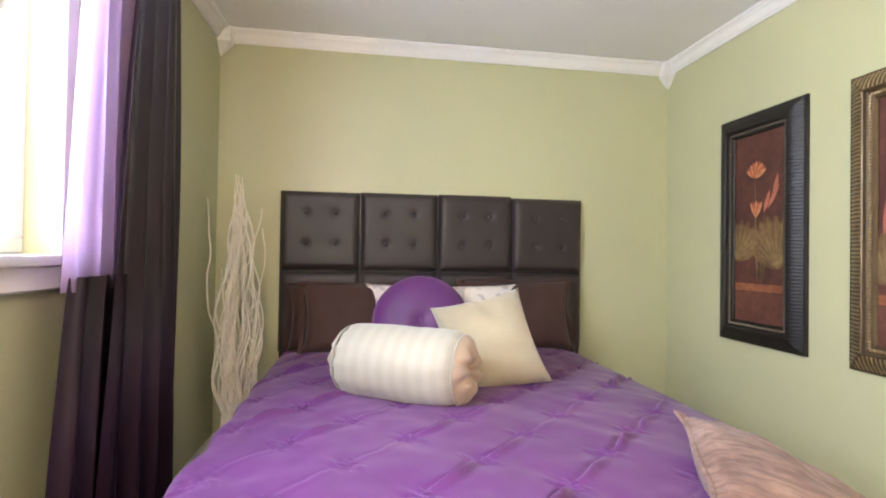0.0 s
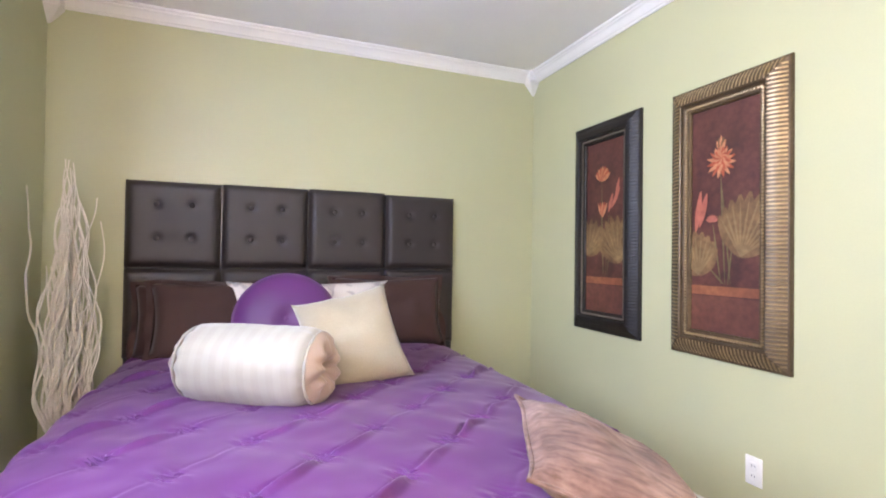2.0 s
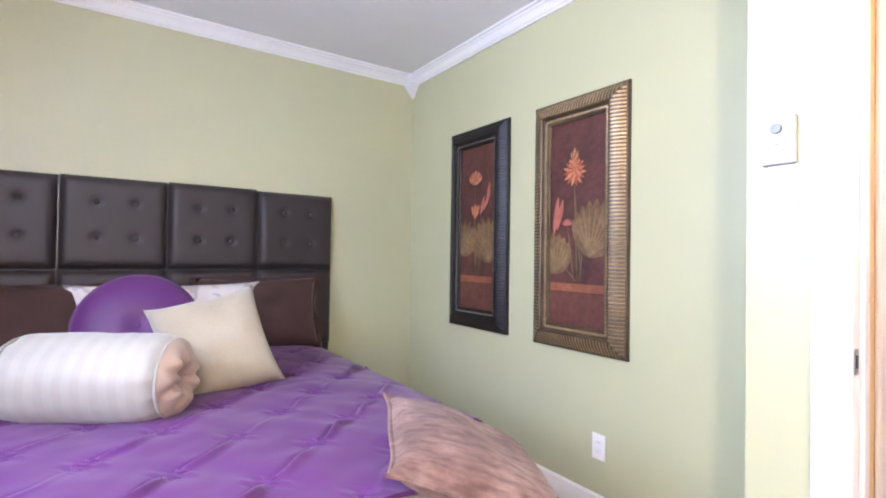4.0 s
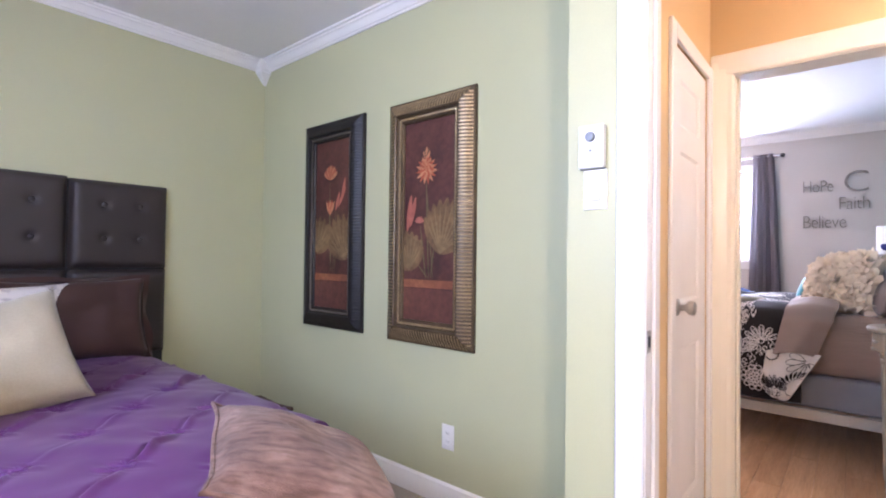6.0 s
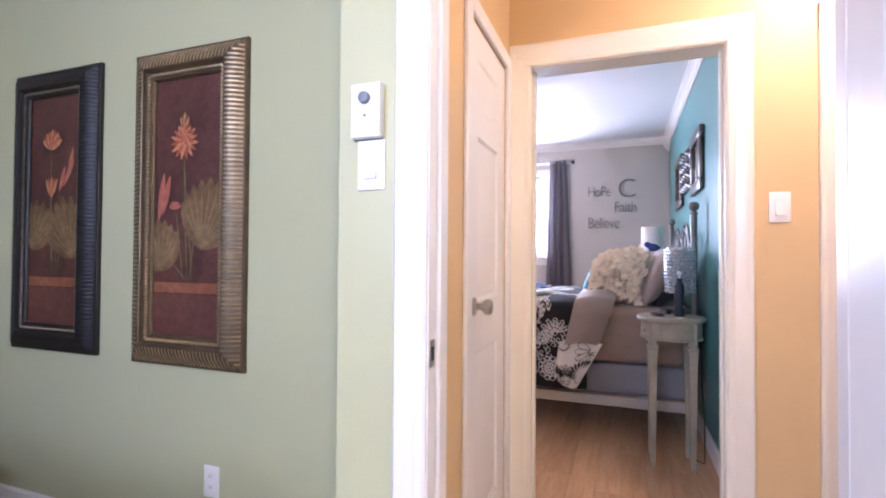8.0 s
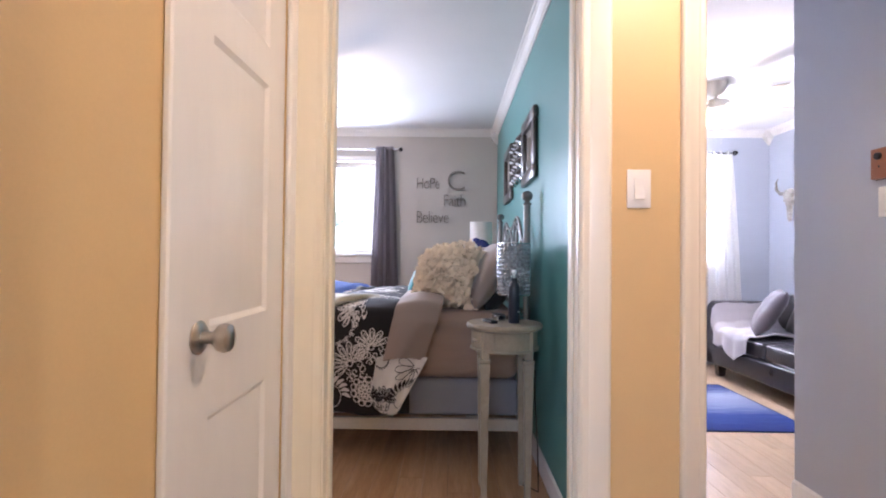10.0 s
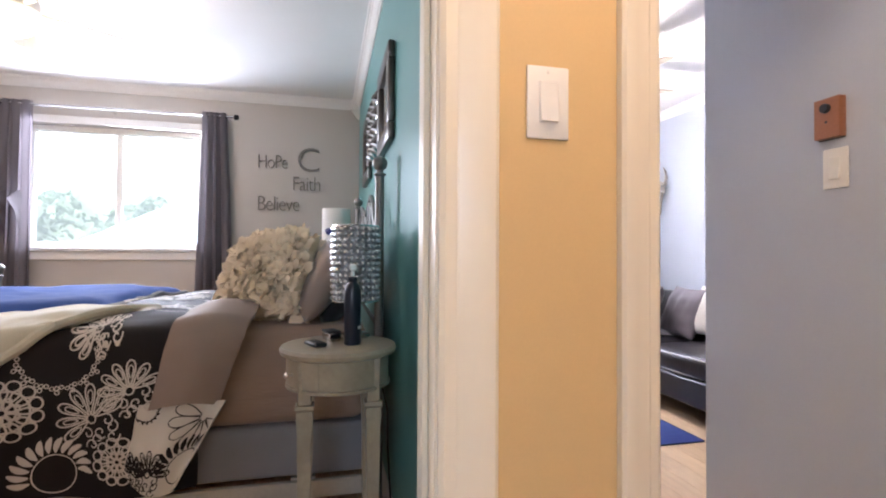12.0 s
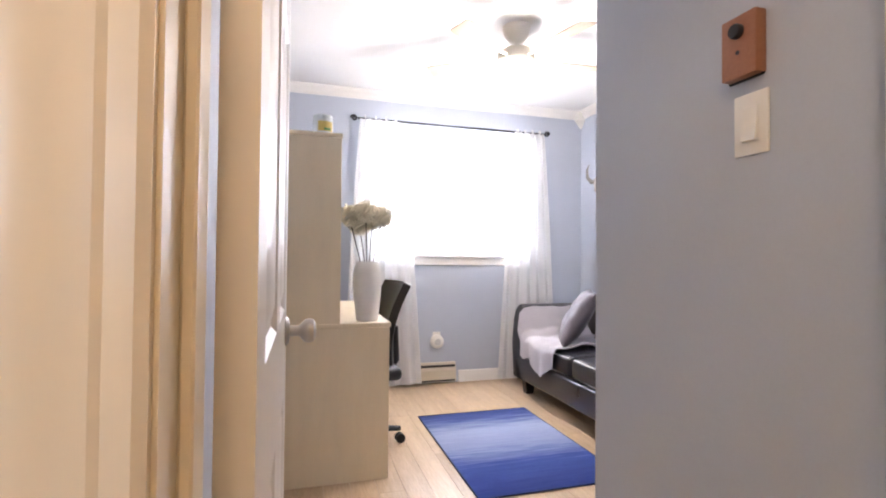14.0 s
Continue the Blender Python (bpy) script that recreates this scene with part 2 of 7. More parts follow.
def wall(name, axis, a0, a1, lo, hi, z0, z1, material, holes=(), label=""):
    """A wall a0 to a1 thick along axis, lo to hi long, with openings (lo, hi, z0, z1)."""
    bm = B()
    us = sorted({lo, hi, *(h[0] for h in holes), *(h[1] for h in holes)})
    vs = sorted({z0, z1, *(h[2] for h in holes), *(h[3] for h in holes)})
    full = {(i, j) for i in range(len(us) - 1) for j in range(len(vs) - 1) if not any(h[0] <= us[i] and us[i + 1] <= h[1] and h[2] <= vs[j] and vs[j + 1] <= h[3] for h in holes)}
    made = {}

    def vert(a, i, j):
        if (a, i, j) not in made:
            d = a1 if a else a0
            made[a, i, j] = bm.verts.new((d, us[i], vs[j]) if axis == "x" else (us[i], d, vs[j]))
        return made[a, i, j]

    for i, j in full:
        for a in (0, 1):
            bm.faces.new([vert(a, i + p, j + q) for p, q in ((0, 0), (1, 0), (1, 1), (0, 1))])
        for n, (p, q) in (((i - 1, j), ((0, 0), (0, 1))), ((i + 1, j), ((1, 0), (1, 1))), ((i, j - 1), ((0, 0), (1, 0))), ((i, j + 1), ((0, 1), (1, 1)))):
            if n not in full:
                bm.faces.new([vert(0, i + p[0], j + p[1]), vert(0, i + q[0], j + q[1]), vert(1, i + q[0], j + q[1]), vert(1, i + p[0], j + p[1])])
    return solid(name, bm, material, label, "wall", kind="structure", smooth=0)


DOOR_A, DOOR_B, DOOR_O = (-0.372, 0.398), (-0.376, 0.383), (-1.57, -0.757)
HEAD = 1.995
WIN_A, WIN_B, WIN_O = (0.35, 1.62, 1.16, 2.28), (0.83, 2.13, 1.165, 2.155), (-2.78, -1.48, 1.145, 2.2)
jam = 0.018


def hole(d):
    return (d[0] - jam, d[1] + jam, 0.0, HEAD + jam)


TOP = 2.7
green = "sage green painted wall"
wall("wall_north", "y", Y_N, Y_N + 0.12, X_W - 0.18, X_PIC + 0.06, 0, TOP, GREEN, label=green)
wall("wall_west", "x", X_W - 0.18, X_W, Y_S - 0.1, Y_N, 0, TOP, GREEN, [WIN_A], label=green + " with a window")
wall("wall_east", "x", X_PIC, X_PIC + 0.06, Y_JOG - 0.06, Y_N, 0, TOP, GREEN, label=green)
wall("wall_jog", "y", Y_JOG - 0.06, Y_JOG, X_DOOR + 0.06, X_PIC, 0, TOP, GREEN, label=green)
wall("wall_door", "x", X_DOOR, X_DOOR + 0.06, Y_S, Y_JOG, 0, TOP, GREEN, [hole(DOOR_A)], label=green + " with a doorway")
wall("wall_south", "y", Y_S - 0.1, Y_S, X_W, X_DOOR + 0.06, 0, TOP, GREEN, label=green)
yel = "warm yellow painted hallway wall"
wall("wall_hall_west", "x", X_DOOR + 0.06, X_HALL0, Y_HALL_S, Y_HALL + 0.06, 0, TOP, YELLOW, [hole(DOOR_A)], label=yel)
CLOSET = (2.135, 2.672)
wall("wall_hall_north", "y", Y_HALL, Y_HALL + 0.06, X_HALL0, X_HALL1, 0, TOP, YELLOW, [(CLOSET[0], CLOSET[1], 0, 1.98)], label=yel)
wall("wall_hall_east", "x", X_HALL1, X_HALL1 + 0.06, Y_HALL_S, Y_HALL + 0.06, 0, TOP, YELLOW, [hole(DOOR_B), hole(DOOR_O)], label=yel)
wall("wall_hall_south", "y", Y_HALL_S - 0.1, Y_HALL_S, X_DOOR + 0.06, X_HALL1 + 0.06, 0, TOP, YELLOW, label=yel)
wall("wall_closet_back", "y", 1.1, 1.16, X_PIC + 0.06, X_HALL1 + 0.06, 0, TOP, YELLOW, label="plain closet back wall")
wall("wall_grey_west", "x", X_HALL1 + 0.06, X_ROOM, Y_TEAL - 0.065, Y_B_N, 0, TOP, GREIGE, [hole(DOOR_B)], label="greige painted bedroom wall")
wall("wall_grey_east", "x", X_B, X_B + 0.2, Y_TEAL - 0.065, Y_B_N + 0.1, 0, TOP, GREIGE, [WIN_B], label="greige painted bedroom wall with a window")
wall("wall_grey_north", "y", Y_B_N, Y_B_N + 0.1, X_HALL1 + 0.06, X_B, 0, TOP, GREIGE, label="greige painted bedroom wall")
wall("wall_teal", "y", Y_TEAL - 0.065, Y_TEAL, X_ROOM, X_B, 0, TOP, TEAL, label="deep teal painted accent wall")
blue = "pale blue-grey painted wall"
wall("wall_blue_west", "x", X_HALL1 + 0.06, X_ROOM, Y_O_S, Y_O_N + 0.065, 0, TOP, BLUE, [hole(DOOR_O)], label=blue)
wall("wall_blue_north", "y", Y_O_N, Y_O_N + 0.065, X_ROOM, X_O, 0, TOP, BLUE, label=blue)
wall("wall_blue_east", "x", X_O, X_O + 0.2, Y_O_S - 0.1, Y_O_N + 0.065, 0, TOP, BLUE, [WIN_O], label=blue + " with a window")
wall("wall_blue_south", "y", Y_O_S - 0.1, Y_O_S, X_HALL1 + 0.06, X_O, 0, TOP, BLUE, label=blue)
bm = B()
box(bm, X_ROOM, X_BLOCK, Y_O_S, Y_BLOCK, 0, TOP)
solid("wall_closet_block", bm, BLUE, blue + " with an outside corner", "wall", kind="structure", smooth=0)


def ceiling(name, x0, x1, y0, y1, z):
    solid(name, box(B(), x0, x1, y0, y1, z, z + 0.12), CEIL, "matt white painted ceiling", "ceiling", kind="structure", smooth=0)


ceiling("ceiling_green", X_W, X_PIC, Y_S, Y_N, H_A)
ceiling("ceiling_hall", X_HALL0, X_HALL1, Y_HALL_S, Y_HALL, H_A)
ceiling("ceiling_grey", X_ROOM, X_B, Y_TEAL, Y_B_N, H_B)
ceiling("ceiling_blue", X_ROOM, X_O, Y_O_S, Y_O_N, H_O)
# Unseen slab added to block the sun; its overhang shades the west window.
solid("roof", box(B(), X_W - 0.95, X_O + 0.5, Y_O_S - 0.5, Y_N + 0.6, TOP, TOP + 0.15), CEIL, "unseen flat roof slab, overhanging to shade the west window", "roof", kind="structure", smooth=0)

CARPET = mat("beige carpet", (0.36, 0.30, 0.24), 0.95, var=0.15, fine=350, bump=0.8, dist=0.004)
solid("floor_hall", box(B(), X_PIC, X_HALL1 + 0.06, Y_HALL_S, 1.16, -0.1, -0.001), CARPET, "beige carpeted hallway floor", "floor", kind="structure", smooth=0)
solid("floor_green", box(B(), X_W, X_PIC, Y_HALL_S, Y_N, -0.1, 0), CARPET, "beige carpeted bedroom floor", "floor", kind="structure", smooth=0)


def crown(name, runs, z):
    """Stepped crown moulding along walls; a run is (axis, wall place, side, lo, hi)."""
    bm = B()
    prof = [(0, 0), (0, -0.095), (0.012, -0.095), (0.016, -0.082), (0.024, -0.078), (0.03, -0.06), (0.05, -0.034), (0.058, -0.03), (0.062, -0.016), (0.075, -0.013), (0.08, 0)]
    prof = [(a * 0.8, b * 0.76) for a, b in prof]
    for axis, at, side, lo, hi in runs:
        if axis == "x":
            prism(bm, prof, lo, hi, lambda u, v, w: (at + side * u, w, z + v))
        else:
            prism(bm, prof, lo, hi, lambda u, v, w: (w, at + side * u, z + v))
    solid(name, bm, WHITE, "white stepped crown moulding", "moulding", kind="structure", smooth=25)


def crown_corner(x, y, sx, sy, z):
    """A corner block with a pointed drop."""
    bm = B()
    w = 0.078
    levels = [(1.0, 0.0), (1.0, -0.055), (0.93, -0.062), (0.93, -0.085), (0.78, -0.095), (0.62, -0.112), (0.3, -0.142), (0.12, -0.155)]
    rings = []
    for k, dz in levels:
        rings.append([bm.verts.new((x + sx * u * w * k, y + sy * v * w * k, z + dz)) for u, v in ((0, 0), (1, 0), (1, 1), (0, 1))])
    for a, b in zip(rings, rings[1:]):
        for i in range(4):
            bm.faces.new((a[i], a[(i + 1) % 4], b[(i + 1) % 4], b[i]))
    bm.faces.new(rings[-1])
    bm.faces.new(rings[0])
    solid("crown_corner_trim", bm, WHITE, "white crown corner block with a pointed drop", "moulding", kind="structure", smooth=25)


k = 0.076
crown("crown_moulding", [("y", Y_N, -1, X_W + k, X_PIC - k), ("x", X_W, 1, Y_S + k, Y_N - k), ("x", X_PIC, -1, Y_JOG, Y_N - k), ("x", X_DOOR, -1, Y_S + k, Y_JOG), ("y", Y_S, 1, X_W + k, X_DOOR - k)], H_A)
crown("crown_moulding", [("x", X_B, -1, Y_TEAL + k, Y_B_N - k), ("y", Y_TEAL, 1, X_ROOM, X_B - k), ("y", Y_B_N, -1, X_ROOM, X_B - k)], H_B)
crown("crown_moulding", [("x", X_O, -1, Y_O_S + k, Y_O_N - k), ("y", Y_O_N, -1, X_ROOM, X_O - k), ("y", Y_O_S, 1, X_BLOCK, X_O - k)], H_O)
for c in [(X_W, Y_N, 1, -1, H_A), (X_PIC, Y_N, -1, -1, H_A), (X_B, Y_TEAL, -1, 1, H_B), (X_B, Y_B_N, -1, -1, H_B), (X_O, Y_O_S, -1, 1, H_O), (X_O, Y_O_N, -1, -1, H_O)]:
    crown_corner(*c)


def baseboard(runs):
    bm = B()
    prof = [(0, 0), (0.014, 0), (0.014, 0.075), (0.011, 0.082), (0.011, 0.092), (0.006, 0.1), (0, 0.104)]
    for axis, at, side, lo, hi in runs:
        if axis == "x":
            prism(bm, prof, lo, hi, lambda u, v, w: (at + side * u, w, v))
        else:
            prism(bm, prof, lo, hi, lambda u, v, w: (w, at + side * u, v))
    solid("baseboard", bm, WHITE, "white moulded baseboard", "baseboard", kind="structure", smooth=25)


baseboard([("x", X_PIC, -1, Y_JOG, Y_N), ("y", Y_N, -1, X_W, X_PIC - 0.014), ("x", X_W, 1, Y_S, Y_N - 0.014), ("x", X_DOOR, -1, 0.48, Y_JOG), ("x", X_DOOR, -1, Y_S, -0.46)])
baseboard([("y", Y_TEAL, 1, X_ROOM, X_B - 0.014), ("x", X_B, -1, Y_TEAL, Y_B_N)])
baseboard([("x", X_O, -1, Y_O_S, -2.2), ("x", X_O, -1, -1.62, Y_O_N - 0.014), ("y", Y_O_N, -1, X_ROOM, X_O), ("y", Y_BLOCK, 1, X_ROOM, X_BLOCK), ("x", X_BLOCK, 1, Y_O_S + 0.014, Y_BLOCK), ("y", Y_O_S, 1, X_BLOCK, X_O - 0.014)])


def door_trim(name, xa, xb, d, sides, width=(0.095, 0.095), paint=WHITE):
    """Jamb boards and moulded casing round a doorway in a wall from xa to xb."""
    t = thing(name, "white painted door casing and jamb", "door frame", kind="structure")
    for y0, y1, z0, z1 in ((d[0] - jam, d[0], 0, HEAD), (d[1], d[1] + jam, 0, HEAD), (d[0] - jam, d[1] + jam, HEAD, HEAD + jam)):
        part("jamb", box(B(), xa, xb, y0, y1, z0, z1), paint, t, smooth=0)
    for y0, y1 in ((d[0], d[0] + 0.01), (d[1] - 0.01, d[1])):
        part("stop", box(B(), xa + 0.045, xb - 0.04, y0, y1, 0, HEAD, 0.002), paint, t, smooth=0)
    for x, s in sides:
        wl, wr = width
        prof = [(0.004, 0), (0.004, 0.008), (0.012, 0.013), (0.03, 0.013), (0.036, 0.016), (0.06, 0.017), (0.068, 0.02), (0.088, 0.02), (0.095, 0.014), (0.095, 0)]
        k0, k1 = wr / 0.095, wl / 0.095
        zt = HEAD + 0.105
        part("casing", prism(B(), [(a * k0, b) for a, b in prof], 0, zt, lambda u, v, w: (x + s * v, d[0] - u, w)), paint, t, smooth=25)
        part("casing", prism(B(), [(a * k1, b) for a, b in prof], 0, zt, lambda u, v, w: (x + s * v, d[1] + u, w)), paint, t, smooth=25)
        part("head_casing", prism(B(), [(a * 1.1, b + 0.002) for a, b in prof], d[0] - wr, d[1] + wl, lambda u, v, w: (x + s * v, w, HEAD + u)), paint, t, smooth=25)
    return t


fa = door_trim("door_frame_1", X_DOOR, X_HALL0, DOOR_A, [(X_DOOR, -1), (X_HALL0, 1)], (0.078, 0.078))
part("strike_plate", box(B(), X_DOOR + 0.004, X_DOOR + 0.03, DOOR_A[1] - 0.003, DOOR_A[1] + 0.001, 0.905, 0.965, 0.001), NICKEL, fa, "worn metal strike plate")
part("latch_hole", box(B(), X_DOOR + 0.01, X_DOOR + 0.024, DOOR_A[1] - 0.0045, DOOR_A[1] - 0.002, 0.92, 0.95), BLACKPL, fa, "dark latch hole")
door_trim("door_frame_2", X_HALL1, X_ROOM, DOOR_B, [(X_HALL1, -1), (X_ROOM, 1)], paint=WARMLIT_TRIM)
door_trim("door_frame_3", X_HALL1, X_ROOM, DOOR_O, [(X_HALL1, -1), (X_ROOM, 1)], (0.078, 0.078), WARMLIT_TRIM)


def window(name, axis_x, s, w, mull, label, glass=GLASS):
    """A window in a wall whose room face is at axis_x; s is the way out of the room."""
    y0, y1, z0, z1 = w
    t = thing(name, label, "window", kind="structure")
    f, dpt = 0.045, 0.1
    xo = axis_x + s * 0.11
    xa, xb = sorted((xo - 0.03, xo + 0.03))
    for a in ((y0, y1, z0, z0 + f), (y0, y1, z1 - f, z1), (y0, y0 + f, z0 + f, z1 - f), (y1 - f, y1, z0 + f, z1 - f)):
        part("window_frame", box(B(), xa, xb, *a, 0.004), PLASTIC, t, smooth=0)
    edges = [y0 + f, y1 - f]
    if mull:
        part("mullion", box(B(), xa + 0.005, xb - 0.005, mull - 0.022, mull + 0.022, z0 + f, z1 - f, 0.004), PLASTIC, t, smooth=0)
        edges = [y0 + f, mull - 0.022, mull + 0.022, y1 - f]
    for a, b in zip(edges[::2], edges[1::2]):
        p = part("pane", box(B(), xo - 0.003, xo + 0.003, a, b, z0 + f, z1 - f), glass, t, "clear glass pane", smooth=0)
        p.visible_shadow = False
    # reveal, casing and sill on the room side
    c = 0.06
    xr, xe = sorted((axis_x, axis_x - s * 0.018))
    for a in ((y0 - c, y0, z0 - 0.02, z1 + c), (y1, y1 + c, z0 - 0.02, z1 + c), (y0, y1, z1, z1 + c)):
        part("casing", box(B(), xr, xe, *a, 0.004), WHITE, t, smooth=0)
    xs, xt = sorted((axis_x + s * 0.08, axis_x - s * 0.05))
    part("window_sill", box(B(), xs, xt, y0 - c - 0.02, y1 + c + 0.02, z0 - 0.03, z0 - 0.001, 0.006, 2), WHITE, t, smooth=30)
    xs, xt = sorted((axis_x, axis_x - s * 0.022))
    part("apron", box(B(), xs, xt, y0 - c, y1 + c, z0 - 0.1, z0 - 0.03, 0.006), WHITE, t, smooth=0)
    return t


window("window_1", X_W, -1, WIN_A, 0.98, "white framed window with moulded sill, blown out by daylight")
window("window_2", X_B, 1, WIN_B, 1.478, "white sliding window looking onto a green hedge", VEILED_GLASS)
window("window_3", X_O, 1, WIN_O, -2.13, "white framed window behind sheer curtains")

# ---- cloth ----
def fabric(name, color, rough=0.75, sheen=0.3, var=0.08, weave=500.0, bump=0.25, big=3.0, stretch=(1, 1, 1)):
    m = mat(name, color, rough, var=var, big=big, fine=weave, bump=bump, dist=0.0008, sheen=sheen, stretch=stretch, spec=0.3)
    return m


def pillow_mesh(w, h, d, sag=0.12, res=22, wrinkle=0.006, seed=0, ears=0.0, round_top=0.42):
    """A stuffed cushion lying flat, w by h, with drawn-in sides and pointed corners."""
    bm = B()
    front, back = {}, {}
    for i in range(res + 1):
        for j in range(res + 1):
            u, v = 2 * i / res - 1, 2 * j / res - 1
            x = w / 2 * u * (1 - sag * (1 - v * v) * abs(u) ** 1.5)
            y = h / 2 * v * (1 - sag * (1 - u * u) * abs(v) ** 1.5)
            k = (max(0, 1 - abs(u) ** 2.6) * max(0, 1 - abs(v) ** 2.6)) ** round_top
            corner = (abs(u) * abs(v)) ** 6
            x, y = x * (1 + ears * corner), y * (1 + ears * corner)
            n = noise.noise(Vector((x * 7 + seed * 3.1, y * 7, seed))) + 0.5 * noise.noise(Vector((x * 17, y * 17, seed + 4.0)))
            z = d / 2 * k
            edge = i in (0, res) or j in (0, res)
            front[i, j] = bm.verts.new((x, y, z + n * wrinkle * (0.3 + k)))
            back[i, j] = front[i, j] if edge else bm.verts.new((x, y, -z + n * wrinkle))
    for i in range(res):
        for j in range(res):
            bm.faces.new((front[i, j], front[i + 1, j], front[i + 1, j + 1], front[i, j + 1]))
            q = (back[i, j], back[i, j + 1], back[i + 1, j + 1], back[i + 1, j])
            try:
                bm.faces.new(q)
            except ValueError:
                pass
    return bm


def outline(w, h, sag, ears=0.0, n=18):
    pts = []
    for side in range(4):
        for k in range(n):
            s = 2 * k / n - 1
            u, v = ((s, -1), (1, s), (-s, 1), (-1, -s))[side]
            x = w / 2 * u * (1 - sag * (1 - v * v) * abs(u) ** 1.5)
            y = h / 2 * v * (1 - sag * (1 - u * u) * abs(v) ** 1.5)
            c = (abs(u) * abs(v)) ** 6
            pts.append((x * (1 + ears * c), y * (1 + ears * c), 0))
    return pts


def cushion(name, label, w, h, d, material, at, sag=0.12, seed=0, piping=None, ears=0.0, wrinkle=0.006, pipe_r=0.004, group=""):
    t = thing(name, label, "pillow" if "pillow" in name else "cushion", group, at=at)
    part("cover", pillow_mesh(w, h, d, sag, seed=seed, ears=ears, wrinkle=wrinkle), material, t, smooth=80)
    if piping:
        part("piping", tube(B(), outline(w, h, sag, ears), pipe_r, 6, closed=True), piping, t)
    return t


# ---- green bedroom ----
LEATHER = mat("dark brown leatherette", (0.030, 0.022, 0.020), 0.48, var=0.12, big=5, fine=420, bump=0.35, dist=0.001, spec=0.45, rvar=0.05)


def headboard():
    """Two rows of four padded panels on the wall."""
    t = thing("headboard", "dark brown leatherette headboard of eight button-tufted panels", "headboard", at=pose(0.405, Y_N, 0))
    x0, x1, zb, zm, zt = -0.955, 0.955, 0.585, 1.07, 1.555
    part("backing", box(B(), x0 + 0.01, x1 - 0.01, -0.02, 0, 0.15, zt - 0.01), BLACKPL, t, "thin dark backing board", smooth=0)
    pw = (x1 - x0) / 4
    for r, (z0, z1) in enumerate(((zb, zm), (zm, zt))):
        for c in range(4):
            a, b = x0 + c * pw + 0.004, x0 + (c + 1) * pw - 0.004
            dz = 0.004 * ((c * 7 + r * 3) % 3 - 1) if r else 0
            btn = [(a + pw * fx, z0 + (z1 - z0) * fz) for fx in (0.32, 0.68) for fz in (0.34, 0.72)]

            def f(u, v, a=a, b=b, z0=z0 + 0.004, z1=z1 - 0.004 + dz, btn=btn):
                x, z = a + (b - a) * u, z0 + (z1 - z0) * v
                e = min(u, 1 - u) * (b - a), min(v, 1 - v) * (z1 - z0)
                k = (1 - math.exp(-e[0] / 0.012)) * (1 - math.exp(-e[1] / 0.012))
                y = -0.02 - 0.042 * k
                for bx, bz in btn:
                    q = math.hypot(x - bx, z - bz)
                    y += 0.014 * math.exp(-(q / 0.02) ** 2) + 0.005 * math.exp(-q / 0.05)
                return (x, y + 0.002 * noise.noise(Vector((x * 9, z * 9, c + r))), z)

            p = part("panel", sheet(B(), 36, 36, f), LEATHER, t, smooth=80)
            for bx, bz in btn:
                bb = lathe(B(), [(0.001, 0.0), (0.013, 0.0), (0.0145, 0.003), (0.012, 0.007), (0.006, 0.009), (0.001, 0.0095)], 14, Matrix.Translation((bx, -0.046, bz)) @ pose(0, 0, 0, 90))
                part("button", bb, LEATHER, p, smooth=60)
    return t


headboard()

PURPLE = mat("purple satin", (0.105, 0.021, 0.128), 0.46, var=0.10, big=4, fine=600, bump=0.12, dist=0.0006, sheen=0.12, spec=0.4)
BED_X0, BED_X1, BED_Y0, BED_Y1, BED_Z = -0.44, 1.165, 0.95, 3.03, 0.635


def pinch_near(x, y):
    """The nearest gathered point of the comforter's diamond lattice."""
    best, bq = None, 9.0
    j0 = round((y - 1.0) / 0.165)
    for j in (j0 - 1, j0, j0 + 1):
        off = -0.42 + (0.175 if j % 2 else 0)
        i = round((x - off) / 0.35)
        px, py = off + 0.35 * i, 1.0 + 0.165 * j
        q = (x - px) ** 2 + (y - py) ** 2
        if q < bq:
            best, bq = (px, py), q
    return best[0], best[1], math.sqrt(bq)


def puckers(x, y):
    """Height of the gathered tucks: long folds along the diagonals and small pleats at each gather."""
    px, py, q = pinch_near(x, y)
    dx, dy = x - px, y - py
    h = 0.007 * (1 - math.exp(-(q / 0.06) ** 2)) - 0.006 * math.exp(-(q / 0.022) ** 2)
    # long creases from gather to gather along one diagonal
    along, off = (dx * 0.175 + dy * 0.165) / 0.2405, (dx * 0.165 - dy * 0.175) / 0.2405
    side = 1 if along > 0 else -1
    mx, my = px + side * 0.0875, py + side * 0.0825
    k = max(0.1, 0.6 + 1.5 * noise.noise(Vector((mx * 6.1, my * 6.1, 2.3))))
    bent = off + 0.009 * math.sin(abs(along) * 24 + mx * 40)
    run = math.sin(math.pi * min(1.0, abs(along) / 0.24))
    h += 0.020 * k * run * (math.exp(-((bent - 0.011) / 0.012) ** 2) - 0.9 * math.exp(-((bent + 0.006) / 0.007) ** 2))
    # short crossing tucks beside the gather
    h += 0.006 * math.exp(-((along - 0.012 * math.sin(off * 40)) / 0.006) ** 2) * math.exp(-((abs(off) - 0.035) / 0.028) ** 2)
    # pleats of the gather, lying across the folds
    across = dx * 0.75 + dy * 0.66
    h += 0.005 * math.cos(across * 300) * math.exp(-(q / 0.036) ** 2)
    h += 0.008 * noise.noise(Vector((x * 5, y * 5, 1))) + 0.004 * noise.noise(Vector((x * 14, y * 11, 3)))
    return h


